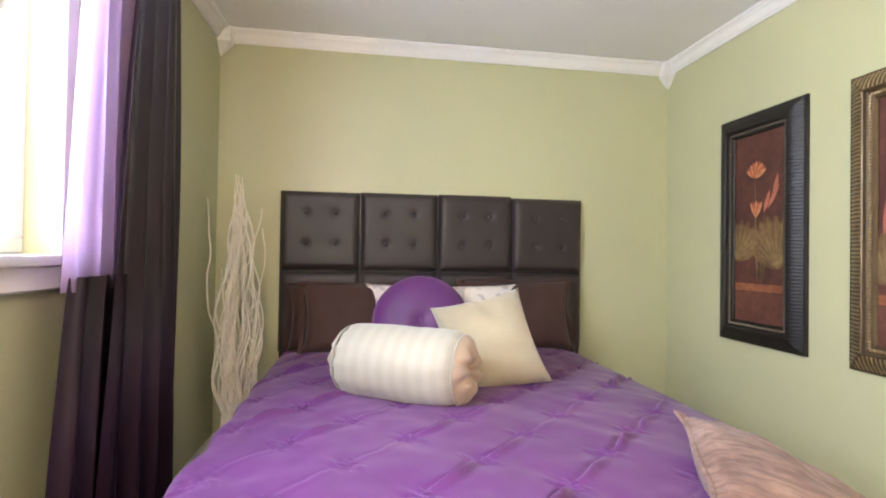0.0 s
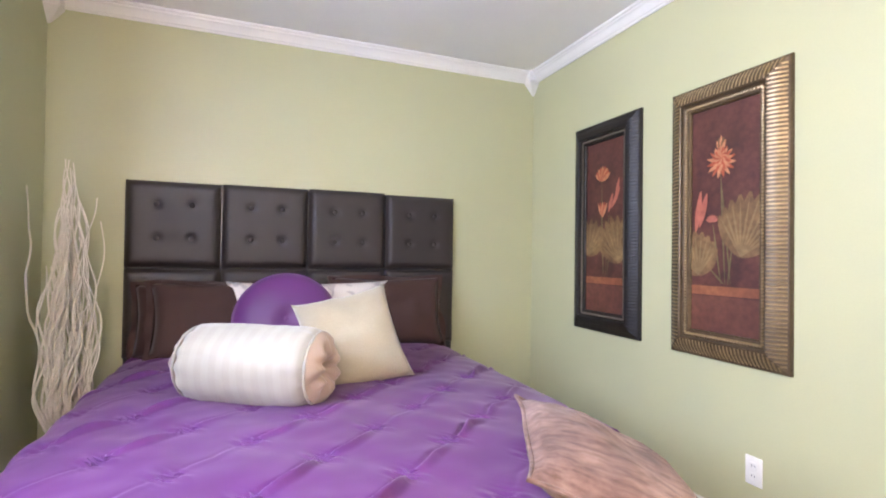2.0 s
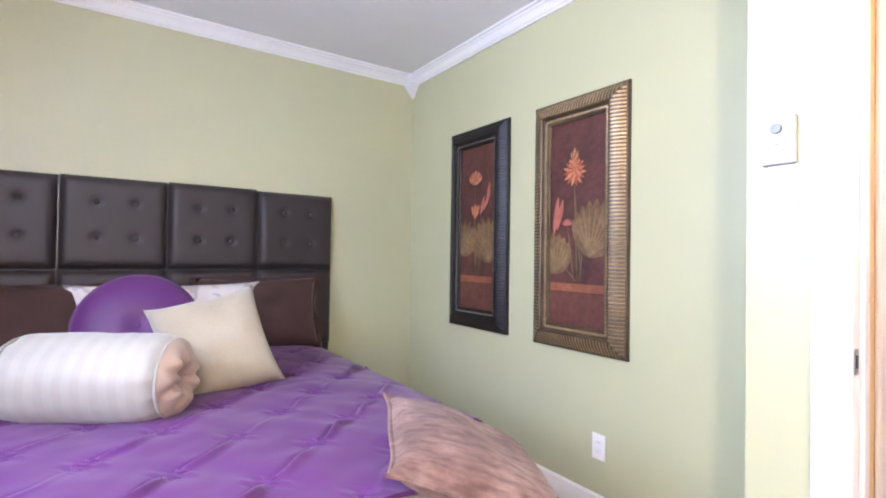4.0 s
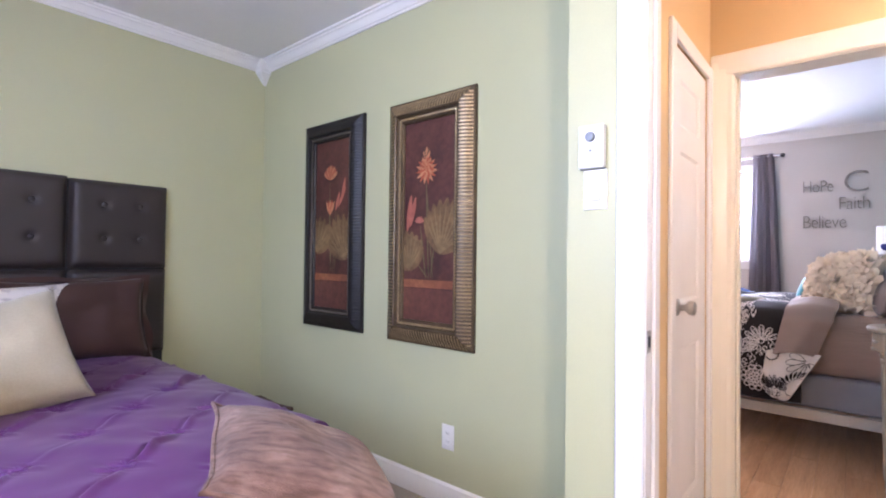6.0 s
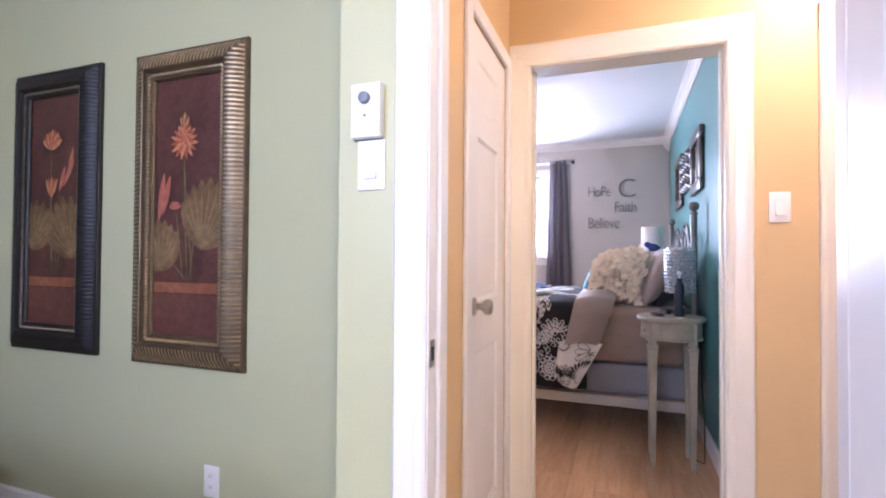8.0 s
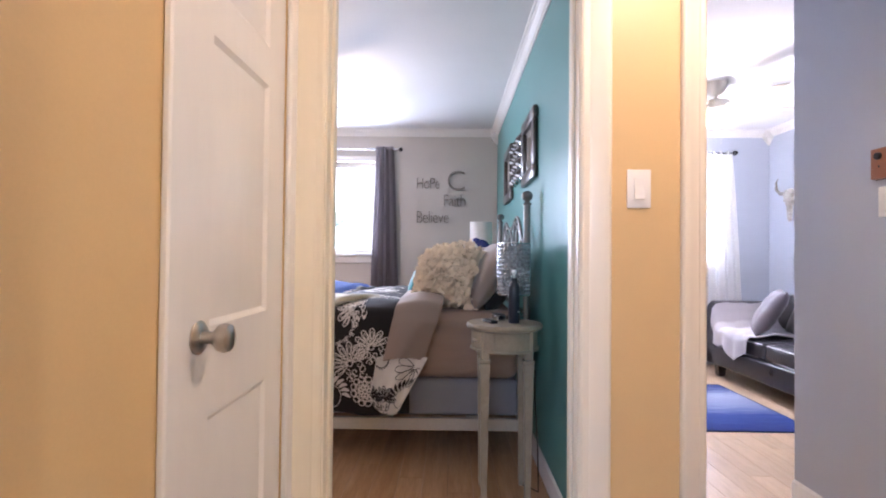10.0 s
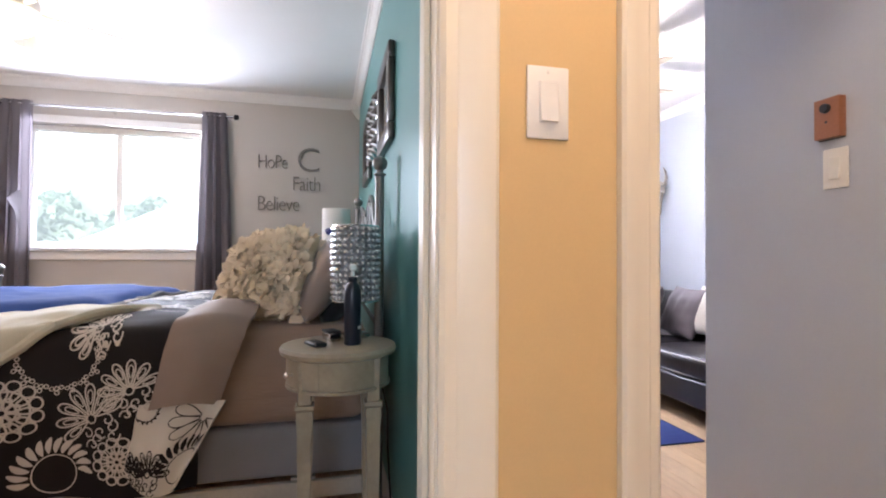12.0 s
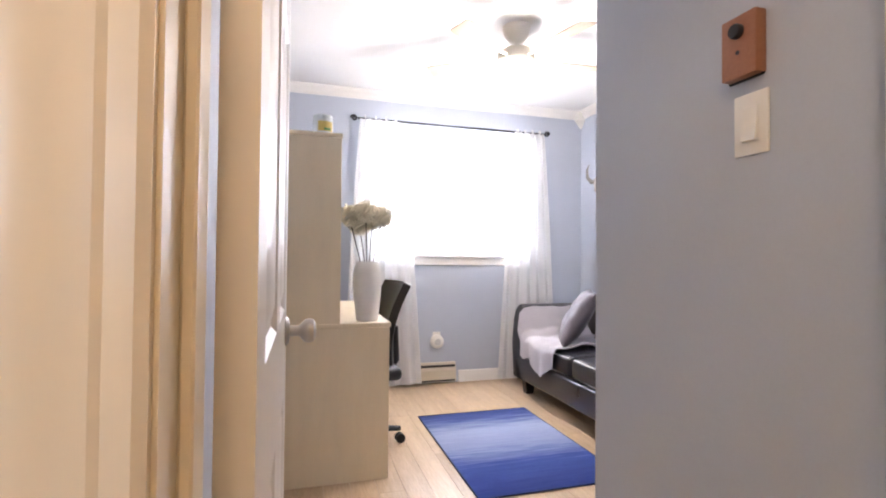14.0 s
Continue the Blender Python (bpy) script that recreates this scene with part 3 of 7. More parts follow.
def comforter():
    drop = 0.48
    wx = BED_X1 - BED_X0
    total = wx + 2 * drop

    def f(u, v):
        s = u * total - drop
        c = max(0.0, min(1.0, (s - wx + 0.38) / 0.42))
        y_foot = BED_Y0 + 0.36 * c * c * (3 - 2 * c)
        y = y_foot + (BED_Y1 - y_foot) * v
        r = 0.07
        if s < 0:
            k = min(1, -s / r)
            x, z = BED_X0 - r * math.sin(k * math.pi / 2) * 0.9, BED_Z - r * (1 - math.cos(k * math.pi / 2)) - max(0, -s - r)
            x -= 0.03 * noise.noise(Vector((y * 4, s * 2, 2))) * k + 0.012 * k * math.sin(y * 23)
        elif s > wx:
            k = min(1, (s - wx) / r)
            x, z = BED_X1 + r * math.sin(k * math.pi / 2) * 0.9, BED_Z - r * (1 - math.cos(k * math.pi / 2)) - max(0, s - wx - r)
            x += 0.03 * noise.noise(Vector((y * 4, s * 2, 5))) * k + 0.012 * k * math.sin(y * 21)
        else:
            x, z = BED_X0 + s, BED_Z
        e = min(s, wx - s)
        fade = max(0.0, min(1.0, (e + 0.1) / 0.1))
        z += puckers(x, y) * fade
        z -= 0.03 * max(0, (y - 2.75) / 0.28) ** 2 + 0.02 * math.exp(-max(e, 0) / 0.08)
        return (x, y, z)

    t = thing("comforter", "purple satin comforter with pinched pintuck rosettes on the bed", "comforter")
    part("cover", sheet(B(), 430, 360, f, 0.012), PURPLE, t, smooth=80)
    for j in range(0, 11):
        for i in range(-1, 5):
            px, py = -0.42 + 0.35 * i + (0.175 if j % 2 else 0), 1.0 + 0.165 * j
            if not (BED_X0 + 0.05 < px < BED_X1 - 0.03 and 1.03 < py < 2.6):
                continue
            if px > BED_X1 - 0.4 and py < 1.4:
                continue
            bm = B()
            turn = 0.72 + 0.35 * noise.noise(Vector((px * 5, py * 5, 2)))
            for k in range(-2, 3):
                L = 0.034 - 0.006 * abs(k) + 0.008 * noise.noise(Vector((px * 9, py * 9, k)))
                pts = []
                for s in (-1, -0.5, 0, 0.5, 1):
                    a, b = s * L, k * 0.0105 * (0.75 + 0.5 * abs(s))
                    gx, gy = px - a * math.sin(turn) + b * math.cos(turn), py + a * math.cos(turn) + b * math.sin(turn)
                    pts.append((gx, gy, BED_Z + puckers(gx, gy) + 0.0015))
                tube(bm, pts, [0.0008, 0.0034, 0.0042, 0.0034, 0.0008], 6)
            part("gather", bm, PURPLE, t, smooth=80)
    return t


comforter()
bed = thing("bed", "plain mattress and base hidden under a purple comforter", "bed", at=pose(0, 0, 0))
WHITECLOTH = fabric("white cotton", (0.72, 0.70, 0.67), 0.8)
part("mattress", box(B(), BED_X0 + 0.01, BED_X1 - 0.01, BED_Y0 + 0.05, Y_N - 0.075, 0.36, BED_Z - 0.03, 0.04, 3), WHITECLOTH, bed)
part("base", box(B(), BED_X0 + 0.02, BED_X1 - 0.02, BED_Y0 + 0.06, Y_N - 0.08, 0.1, 0.36, 0.02), BLACKPL, bed)
for x in (BED_X0 + 0.1, BED_X1 - 0.1):
    for y in (BED_Y0 + 0.15, Y_N - 0.2):
        part("leg", lathe(B(), [(0.025, 0), (0.03, 0.1)], 12, Matrix.Translation((x, y, 0))), BLACKPL, bed)

BROWN = fabric("chocolate cotton", (0.05, 0.022, 0.016), 0.75, 0.08)


def print_cloth(name, base, ink, scale):
    m, nt, b = nodes_of(name)
    vec = coords(nt, (scale, scale, scale))
    f = noise_of(nt, vec, 1.0, 2, 0.4)
    col = ramp(nt, f, [(0.50, base), (0.53, ink), (0.57, ink), (0.60, base)])
    nt.links.new(col, b.inputs["Base Color"])
    b.inputs["Roughness"].default_value = 0.8
    return m


FLORAL = print_cloth("cream cotton with grey print", (0.62, 0.57, 0.52), (0.42, 0.38, 0.36), 11)


def sham(x, y, z, w, h, tilt, yaw, seed):
    t = thing("pillow_sham", "chocolate brown pillow sham with a flanged edge, leaning on the headboard", "pillow", "brown pillow shams", at=pose(x, y, z, tilt, 0, yaw))
    part("cover", pillow_mesh(w, h, 0.19, 0.09, seed=seed, wrinkle=0.02), BROWN, t, smooth=80)
    bm = B()
    n = 72
    base = outline(w, h, 0.06, 0, n // 4)

    def f(u, v):
        px, py, _ = base[int(round(u * n)) % n]
        q = Vector((px, py, 0))
        k = 1 + v * (0.03 + 0.02 * noise.noise(Vector((u * 14, seed, 0)))) / max(0.1, q.length)
        return q * k + Vector((0, 0, v * (0.018 * math.sin(u * 37 + seed) - 0.02 + 0.03 * noise.noise(Vector((u * 9, seed, 2))))))

    part("flange", sheet(bm, n, 2, f, 0.003), BROWN, t, smooth=80)
    return t


sham(-0.06, 2.86, 0.815, 0.64, 0.40, 68, 7, 1)
sham(0.86, 2.88, 0.825, 0.66, 0.42, 72, -4, 2)
sham(-0.22, 2.965, 0.80, 0.5, 0.38, 80, 2, 5)
cushion("pillow", "cream pillow with a pale printed pattern, behind the cushions", 0.86, 0.38, 0.14, FLORAL, pose(0.41, 2.80, 0.825, 70, 0, 1), 0.07, 3, ears=0.03)



def stripe_cloth(name, a, b_, width):
    m, nt, b = nodes_of(name)
    tc = nt.nodes.new("ShaderNodeTexCoord")
    w = nt.nodes.new("ShaderNodeTexWave")
    w.bands_direction = "X"
    w.inputs["Scale"].default_value = width
    w.inputs["Distortion"].default_value = 0.4
    w.inputs["Detail"].default_value = 0.5
    nt.links.new(tc.outputs["Object"], w.inputs["Vector"])
    col = ramp(nt, w.outputs["Fac"], [(0.35, a), (0.65, b_)])
    nt.links.new(col, b.inputs["Base Color"])
    r = ramp(nt, w.outputs["Fac"], [(0.35, (0.66,) * 3), (0.65, (0.72,) * 3)])
    nt.links.new(r, b.inputs["Roughness"])
    b.inputs["Sheen Weight"].default_value = 0.3
    n = noise_of(nt, tc.outputs["Object"], 26, 4)
    bumped(nt, b, n, 0.15, 0.006)
    return m


STRIPE = stripe_cloth("white damask stripe", (0.325, 0.302, 0.24), (0.307, 0.284, 0.225), 6.0)
PINKISH = fabric("blush cotton end", (0.40, 0.30, 0.22), 0.8)


def bolster():
    """A stuffed roll; its gathered end faces the room's east side."""
    L, R = 0.475, 0.143
    t = thing("bolster", "white striped bolster cushion with gathered blush ends, lying on the bed", "bolster", at=pose(0.122, 1.945, BED_Z + R - 0.022, 0, 0, -31))

    def f(u, v):
        a = u * math.tau
        x = (v - 0.5) * L
        e = min(v, 1 - v) * L
        r = R * (1 - 0.16 * math.exp(-e / 0.018)) * (1 + 0.03 * noise.noise(Vector((math.cos(a) * 2, math.sin(a) * 2, x * 6))))
        r += 0.005 * math.sin(13 * a + x * 5) * math.exp(-e / 0.04) + 0.003 * noise.noise(Vector((math.cos(a) * 5, math.sin(a) * 5, x * 18)))
        z = math.sin(a) * r
        return (x, math.cos(a) * r * 1.04, max(z, -R + 0.006))

    part("cover", sheet(B(), 56, 40, f, closed_u=True), STRIPE, t, smooth=80)
    for s in (-1, 1):
        def g(u, v, s=s):
            a = u * math.tau
            r = R * 0.86 * (1 - v) + 0.004
            x = s * (L / 2 + 0.012 - 0.006 * math.cos(9 * a + 2 * v) * (v * (1 - v)) * 5 + 0.012 * noise.noise(Vector((math.cos(a) * 3, math.sin(a) * 3, v * 4))) + 0.034 * math.sin(v * math.pi) - 0.045 * v ** 4)
            return (x, math.cos(a) * r, math.sin(a) * r)
        part("end", sheet(B(), 54, 12, g, closed_u=True), PINKISH, t, "gathered blush cotton end", smooth=80)
        part("piping", tube(B(), [(s * (L / 2 + 0.006), math.cos(a) * R * 0.88, math.sin(a) * R * 0.88) for a in [q * math.tau / 36 for q in range(36)]], 0.005, 6, closed=True), STRIPE, t)
    return t


bolster()
CREAM = fabric("cream corduroy velvet", (0.355, 0.305, 0.205), 0.85, 0.4, var=0.1, weave=160)
cu = cushion("cushion", "cream velvet scatter cushion leaning on the bolster", 0.41, 0.44, 0.19, CREAM, look((0.505, 2.14, 0.795), (0.585, 2.66, 0.49)) @ pose(0, 0, 0, 0, 180, 15), 0.07, 7, ears=0.03, wrinkle=0.018)
solid("cushion_tag", sheet(B(), 6, 3, lambda u, v: (0.565 + 0.075 * u, 2.035 + 0.02 * u + 0.012 * v, BED_Z + 0.021 + 0.006 * math.sin(u * 3) + 0.012 * v), 0.001), PLASTIC, "small white sewn-in care tag", "tag")


def round_cushion():
    R, d = 0.255, 0.17
    t = thing("round_cushion", "round purple satin cushion standing against the pillows", "cushion", at=pose(0.262, 2.64, 0.815, 70, 0, -4))

    def f(u, v):
        a, r = u * math.tau, v * 2
        q, s = (r, 1) if r <= 1 else (2 - r, -1)
        rr = R * math.sin(q * math.pi / 2) + 0.0004
        z = s * d / 2 * (1 - (rr / R) ** 2.6) ** 0.5 if rr < R else 0
        if q < 0.12:
            z *= 0.8 + q
        return (rr * math.cos(a), rr * math.sin(a), z + 0.004 * noise.noise(Vector((rr * math.cos(a) * 9, rr * math.sin(a) * 9, s))))

    part("cover", sheet(B(), 48, 30, f, closed_u=True), PURPLE, t, smooth=80)
    part("piping", tube(B(), [(R * math.cos(q * math.tau / 44), R * math.sin(q * math.tau / 44), 0) for q in range(44)], 0.006, 6, closed=True), PURPLE, t)
    part("button", lathe(B(), [(0.001, 0.062), (0.016, 0.062), (0.018, 0.067), (0.01, 0.072), (0.001, 0.073)], 14), PURPLE, t)


round_cushion()


def chenille():
    m, nt, b = nodes_of("taupe chenille")
    vec = coords(nt, (1, 1, 1))
    st = coords(nt, (14, 60, 30))
    n1, n2, n3 = noise_of(nt, vec, 7, 5, 0.6), noise_of(nt, st, 1.0, 4, 0.6), noise_of(nt, vec, 260, 3)
    c1 = ramp(nt, n1, [(0.3, (0.13, 0.07, 0.052)), (0.5, (0.23, 0.135, 0.105)), (0.72, (0.36, 0.25, 0.21))])
    c2 = ramp(nt, n2, [(0.35, (0.55, 0.50, 0.46)), (0.6, (1, 1, 1))])
    nt.links.new(mixed(nt, 1.0, c1, c2, "MULTIPLY"), b.inputs["Base Color"])
    b.inputs["Roughness"].default_value = 0.95
    b.inputs["Sheen Weight"].default_value = 0.12
    bumped(nt, b, mixed(nt, 0.5, n2, n3), 0.9, 0.005)
    return m


CHENILLE = chenille()
ch = cushion("floor_cushion", "large taupe chenille cushion with pointed corners on the bed", 0.43, 0.43, 0.15, CHENILLE, pose(0.948, 1.04, 0.625, 4.4, 23.4, -24.9), -0.06, 11, piping=CHENILLE, ears=0.13, pipe_r=0.006, wrinkle=0.01)


# ---- framed flower prints ----
def print_canvas(name, c0, c1, c2):
    m, nt, b = nodes_of(name)
    vec = coords(nt)
    n1, n2 = noise_of(nt, vec, 5, 5, 0.6), noise_of(nt, vec, 40, 4)
    c = ramp(nt, n1, [(0.3, c0), (0.5, c1), (0.72, c2)])
    g = ramp(nt, n2, [(0.3, (0.75, 0.75, 0.75)), (0.65, (1, 1, 1))])
    nt.links.new(mixed(nt, 1.0, c, g, "MULTIPLY"), b.inputs["Base Color"])
    b.inputs["Roughness"].default_value = 0.6
    return m


CANVAS = print_canvas("dark umber print", (0.045, 0.016, 0.012), (0.085, 0.026, 0.018), (0.13, 0.042, 0.028))
INK = {
    "petal": print_canvas("orange petal print", (0.28, 0.05, 0.02), (0.40, 0.09, 0.035), (0.50, 0.15, 0.06)),
    "glow_petal": print_canvas("pale orange petal print", (0.40, 0.14, 0.06), (0.52, 0.22, 0.10), (0.60, 0.32, 0.17)),
    "bud": print_canvas("pink bud print", (0.36, 0.10, 0.06), (0.42, 0.13, 0.08), (0.48, 0.18, 0.10)),
    "leaf": print_canvas("olive leaf print", (0.085, 0.042, 0.018), (0.16, 0.09, 0.035), (0.26, 0.155, 0.062)),
    "vein": print_canvas("pale leaf vein print", (0.14, 0.085, 0.035), (0.22, 0.14, 0.058), (0.31, 0.205, 0.085)),
    "stem": print_canvas("dull green stem print", (0.10, 0.085, 0.03), (0.15, 0.12, 0.045), (0.19, 0.15, 0.06)),
    "ledge": print_canvas("terracotta ledge print", (0.19, 0.06, 0.025), (0.25, 0.085, 0.035), (0.30, 0.115, 0.045)),
    "panel": print_canvas("rust panel print", (0.085, 0.028, 0.018), (0.125, 0.042, 0.026), (0.165, 0.062, 0.034)),
}


def blade(bm, x, z, ang, length, width, y, bend=0.0, n=8):
    """A flat pointed petal on the print."""
    a = radians(ang)
    left, right = [], []
    for i in range(n + 1):
        s = i / n
        wv = width / 2 * math.sin(math.pi * min(1, s * 0.93 + 0.04)) ** 0.8
        aa = a + bend * s
        cx, cz = x + math.sin(aa) * length * s, z + math.cos(aa) * length * s
        left.append(bm.verts.new((cx - math.cos(aa) * wv, y, cz + math.sin(aa) * wv)))
        right.append(bm.verts.new((cx + math.cos(aa) * wv, y, cz - math.sin(aa) * wv)))
    for i in range(n):
        bm.faces.new((left[i], right[i], right[i + 1], left[i + 1]))


def picture(yc, zc, w, h, metal, bead_m, plain_m, variant, label):
    """A framed print on the east wall; local x runs along the frame, -y out of the wall."""
    t = thing("framed_picture", label, "picture", "pair of framed flower prints", at=pose(X_PIC, yc, zc, 0, 0, -90))
    fw, fd = 0.118, 0.055
    # moulding profile: u from the outer edge inward, v out of the wall
    prof = [(0, 0), (0, 0.014), (0.003, 0.018), (0.008, 0.018), (0.012, 0.02), (0.028, 0.033), (0.045, 0.043), (0.062, 0.049), (0.075, 0.051), (0.08, 0.048), (0.084, 0.036), (0.09, 0.034), (0.104, 0.031), (0.112, 0.03), (0.118, 0.022), (0.118, 0)]
    hw, hh = w / 2, h / 2

    def rail(a, b, inw):
        a, b, inw = Vector(a), Vector(b), Vector(inw)
        d = (b - a).normalized()
        bm = B()
        ra = [bm.verts.new(a + inw * u + d * u + Vector((0, -v, 0))) for u, v in prof]
        rb = [bm.verts.new(b + inw * u - d * u + Vector((0, -v, 0))) for u, v in prof]
        for i in range(len(prof) - 1):
            bm.faces.new((ra[i], ra[i + 1], rb[i + 1], rb[i]))
        bm.faces.new(ra[::-1])
        bm.faces.new(rb)
        ob = part("rail", bm, metal, t, smooth=35)
        L = (b - a).length
        ribs = B()
        n = int(L / 0.0165)
        for i in range(1, n):
            s = i * L / n
            u_lo, u_hi = 0.012, min(0.072, s - 0.004, L - s - 0.004)
            if u_hi - u_lo < 0.012:
                continue
            pts = []
            for q in range(6):
                u = u_lo + (u_hi - u_lo) * q / 5
                v = float(np.interp(u, [p[0] for p in prof[1:]], [p[1] for p in prof[1:]]))
                pts.append(a + d * s + inw * u + Vector((0, -v + 0.0015, 0)))
            tube(ribs, pts, 0.0045, 6)
        part("ribbing", ribs, RIB2 if metal is not plain_m else metal, ob, "raised ribs across the frame", kind="stuff")
        beads = B()
        u = 0.0975
        n = int((L - 2 * u) / 0.0135)
        for i in range(n):
            s = u + (i + 0.5) * (L - 2 * u) / n
            bmesh.ops.create_icosphere(beads, subdivisions=1, radius=0.0072, matrix=Matrix.Translation(a + d * s + inw * u + Vector((0, -0.034, 0))))
        part("beading", beads, bead_m, ob, "row of small metallic beads", kind="stuff")

    rail((-hw, 0, -hh), (hw, 0, -hh), (0, 0, 1))
    rail((hw, 0, hh), (-hw, 0, hh), (0, 0, -1))
    rail((-hw, 0, hh), (-hw, 0, -hh), (1, 0, 0))
    rail((hw, 0, -hh), (hw, 0, hh), (-1, 0, 0))
    cw, chh = hw - 0.116, hh - 0.116
    cv = part("canvas", box(B(), -cw, cw, -0.016, -0.002, -chh, chh), CANVAS, t, "dark umber flower print", smooth=0)
    y0 = -0.0175
    H = 2 * chh
    z = lambda k: chh - k * H
    x = lambda k: -cw + k * 2 * cw
    L = {k: B() for k in INK}
    box(L["ledge"], -cw, cw, y0 - 0.0002, y0, z(0.835), z(0.795))
    box(L["panel"], -cw, cw, y0 - 0.0002, y0, -chh, z(0.84))
    if variant == 1:
        for k in range(9):
            blade(L["petal" if k % 2 else "glow_petal"], x(0.46), z(0.235), -56 + 14 * k, 0.088 - 0.012 * abs(k - 4) / 4, 0.026, y0 - 0.003 - 0.0001 * k)
        for k in range(5):
            blade(L["petal" if k % 2 else "glow_petal"], x(0.46), z(0.445), -26 + 13 * k, 0.088, 0.02, y0 - 0.003 - 0.0001 * k)
        for k, (xx, zz, aa, ll) in enumerate(((0.62, 0.42, 18, 0.11), (0.7, 0.40, 30, 0.13), (0.8, 0.36, 12, 0.13))):
            blade(L["bud"], x(xx), z(zz), aa, ll, 0.024, y0 - 0.0035 - 0.0001 * k)
        fans = ((0.04, 0.67, 14, 0.22, 8), (0.88, 0.71, -14, 0.27, 9))
        stems = ((0.42, 0.21, 0.47), (0.42, 0.43, 0.50), (0.62, 0.42, 0.54), (0.7, 0.5, 0.58))
    else:
        # a tapering spike of drooping petals in tiers
        for tier in range(3):
            for k in range(15):
                blade(L["petal" if (tier + k) % 2 else "glow_petal"], x(0.46), z(0.25 - 0.012 * tier), (k + 0.5 * (tier % 2)) * 24, 0.070 - 0.017 * tier, 0.017, y0 - 0.003 - 0.00012 * tier - 0.000006 * k)
        for k in range(5):
            blade(L["leaf" if k % 2 else "glow_petal"], x(0.46), z(0.205), -24 + 12 * k, 0.07 - 0.008 * abs(k - 2), 0.016, y0 - 0.0024 - 0.00002 * k)
        for k in range(7):
            blade(L["bud"], x(0.34), z(0.51), -70 + 23 * k, 0.032, 0.014, y0 - 0.0052 - 0.0001 * k)
        for k, (xx, zz, aa, ll) in enumerate(((0.08, 0.55, 8, 0.18), (0.14, 0.53, 14, 0.15))):
            blade(L["bud"], x(xx), z(zz), aa, ll, 0.03, y0 - 0.0035 - 0.0001 * k)
        fans = ((0.12, 0.75, -6, 0.20, 9), (0.74, 0.665, 14, 0.27, 10))
        stems = ((0.45, 0.3, 0.52), (0.34, 0.52, 0.46), (0.3, 0.72, 0.5), (0.62, 0.62, 0.56), (0.45, 0.3, 0.6))
    for k, (xx, zt, xb) in enumerate(stems):
        a, b = Vector((x(xx), 0, z(zt))), Vector((x(xb), 0, z(0.785)))
        d = b - a
        blade(L["stem"], b.x, b.z, math.degrees(math.atan2(-d.x, -d.z)), d.length, 0.008, y0 - 0.0006 - 0.0001 * k)
    for xx, zz, mid, ll, n in fans:
        for k in range(n):
            s = (k / (n - 1) - 0.5) * 2
            blade(L["leaf"], max(-cw + 0.02, min(cw - 0.02, x(xx))), z(zz), mid + s * 44, ll * (1 - 0.25 * abs(s) ** 1.5), 0.074, y0 - 0.0012 - 0.00005 * k)
            blade(L["vein"], max(-cw + 0.02, min(cw - 0.02, x(xx))), z(zz), mid + s * 43, ll * 0.9 * (1 - 0.25 * abs(s) ** 1.5), 0.009, y0 - 0.0021 - 0.00005 * k)
    for k, bm in L.items():
        for v in bm.verts:
            v.co.x = max(-cw, min(cw, v.co.x))
        part(k, bm, INK[k], cv, smooth=0, kind="stuff")
    return t


FRAME1 = mat("black-brown lacquered frame", (0.013, 0.010, 0.008), 0.45, 0.2, var=0.15, fine=70, bump=0.1)
BEAD1 = mat("dull silver beads", (0.22, 0.19, 0.15), 0.4, 0.8, var=0.2)
FRAME2 = mat("dark bronze frame", (0.13, 0.088, 0.046), 0.42, 0.5, var=0.25, big=9, fine=80, bump=0.15)
BEAD2 = mat("rubbed gold bronze", (0.50, 0.37, 0.20), 0.36, 0.7, var=0.25, big=14)
RIB2 = mat("rubbed bronze ribs", (0.46, 0.33, 0.18), 0.36, 0.7, var=0.3, big=10)
picture(2.305, 1.341, 0.552, 1.215, FRAME1, BEAD1, FRAME1, 1, "flower print in a black-brown ribbed frame on the wall")
picture(1.546, 1.334, 0.558, 1.212, FRAME2, BEAD2, None, 2, "flower print in a bronze ribbed, beaded frame on the wall")


# ---- wall plates ----
def switch_plate(name, at, label, outlet=False):
    """A plate on a wall; local -y faces the room."""
    t = thing(name, label, "outlet" if outlet else "switch", at=at)
    w, h = 0.071, 0.115
    part("plate", box(B(), -w / 2, w / 2, -0.006, 0, -h / 2, h / 2, 0.0028, 2), PLASTIC, t)
    if outlet:
        for s in (-1, 1):
            f = part("socket", box(B(), -0.0165, 0.0165, -0.008, -0.005, s * 0.02 - 0.0145, s * 0.02 + 0.0145, 0.002), PLASTIC, t)
            for dx in (-0.006, 0.006):
                part("slot", box(B(), dx - 0.001, dx + 0.001, -0.0085, -0.0075, s * 0.02 - 0.004, s * 0.02 + 0.005), BLACKPL, f, smooth=0)
    else:
        part("rocker", box(B(), -0.0165, 0.0165, -0.0085, -0.005, -0.033, 0.033, 0.002), PLASTIC, t)
        part("rocker_tilt", prism(B(), [(-0.007, -0.031), (-0.0135, -0.031), (-0.0088, 0.004), (-0.007, 0.031)], -0.0145, 0.0145, lambda u, v, w_: (w_, u, v)), PLASTIC, t, smooth=0)
    for s in (-1, 1):
        part("screw", lathe(B(), [(0.0025, 0), (0.0025, 0.0012)], 8, Matrix.Translation((0, -0.006, s * 0.048)) @ pose(0, 0, 0, 90)), PLASTIC, t)
    return t


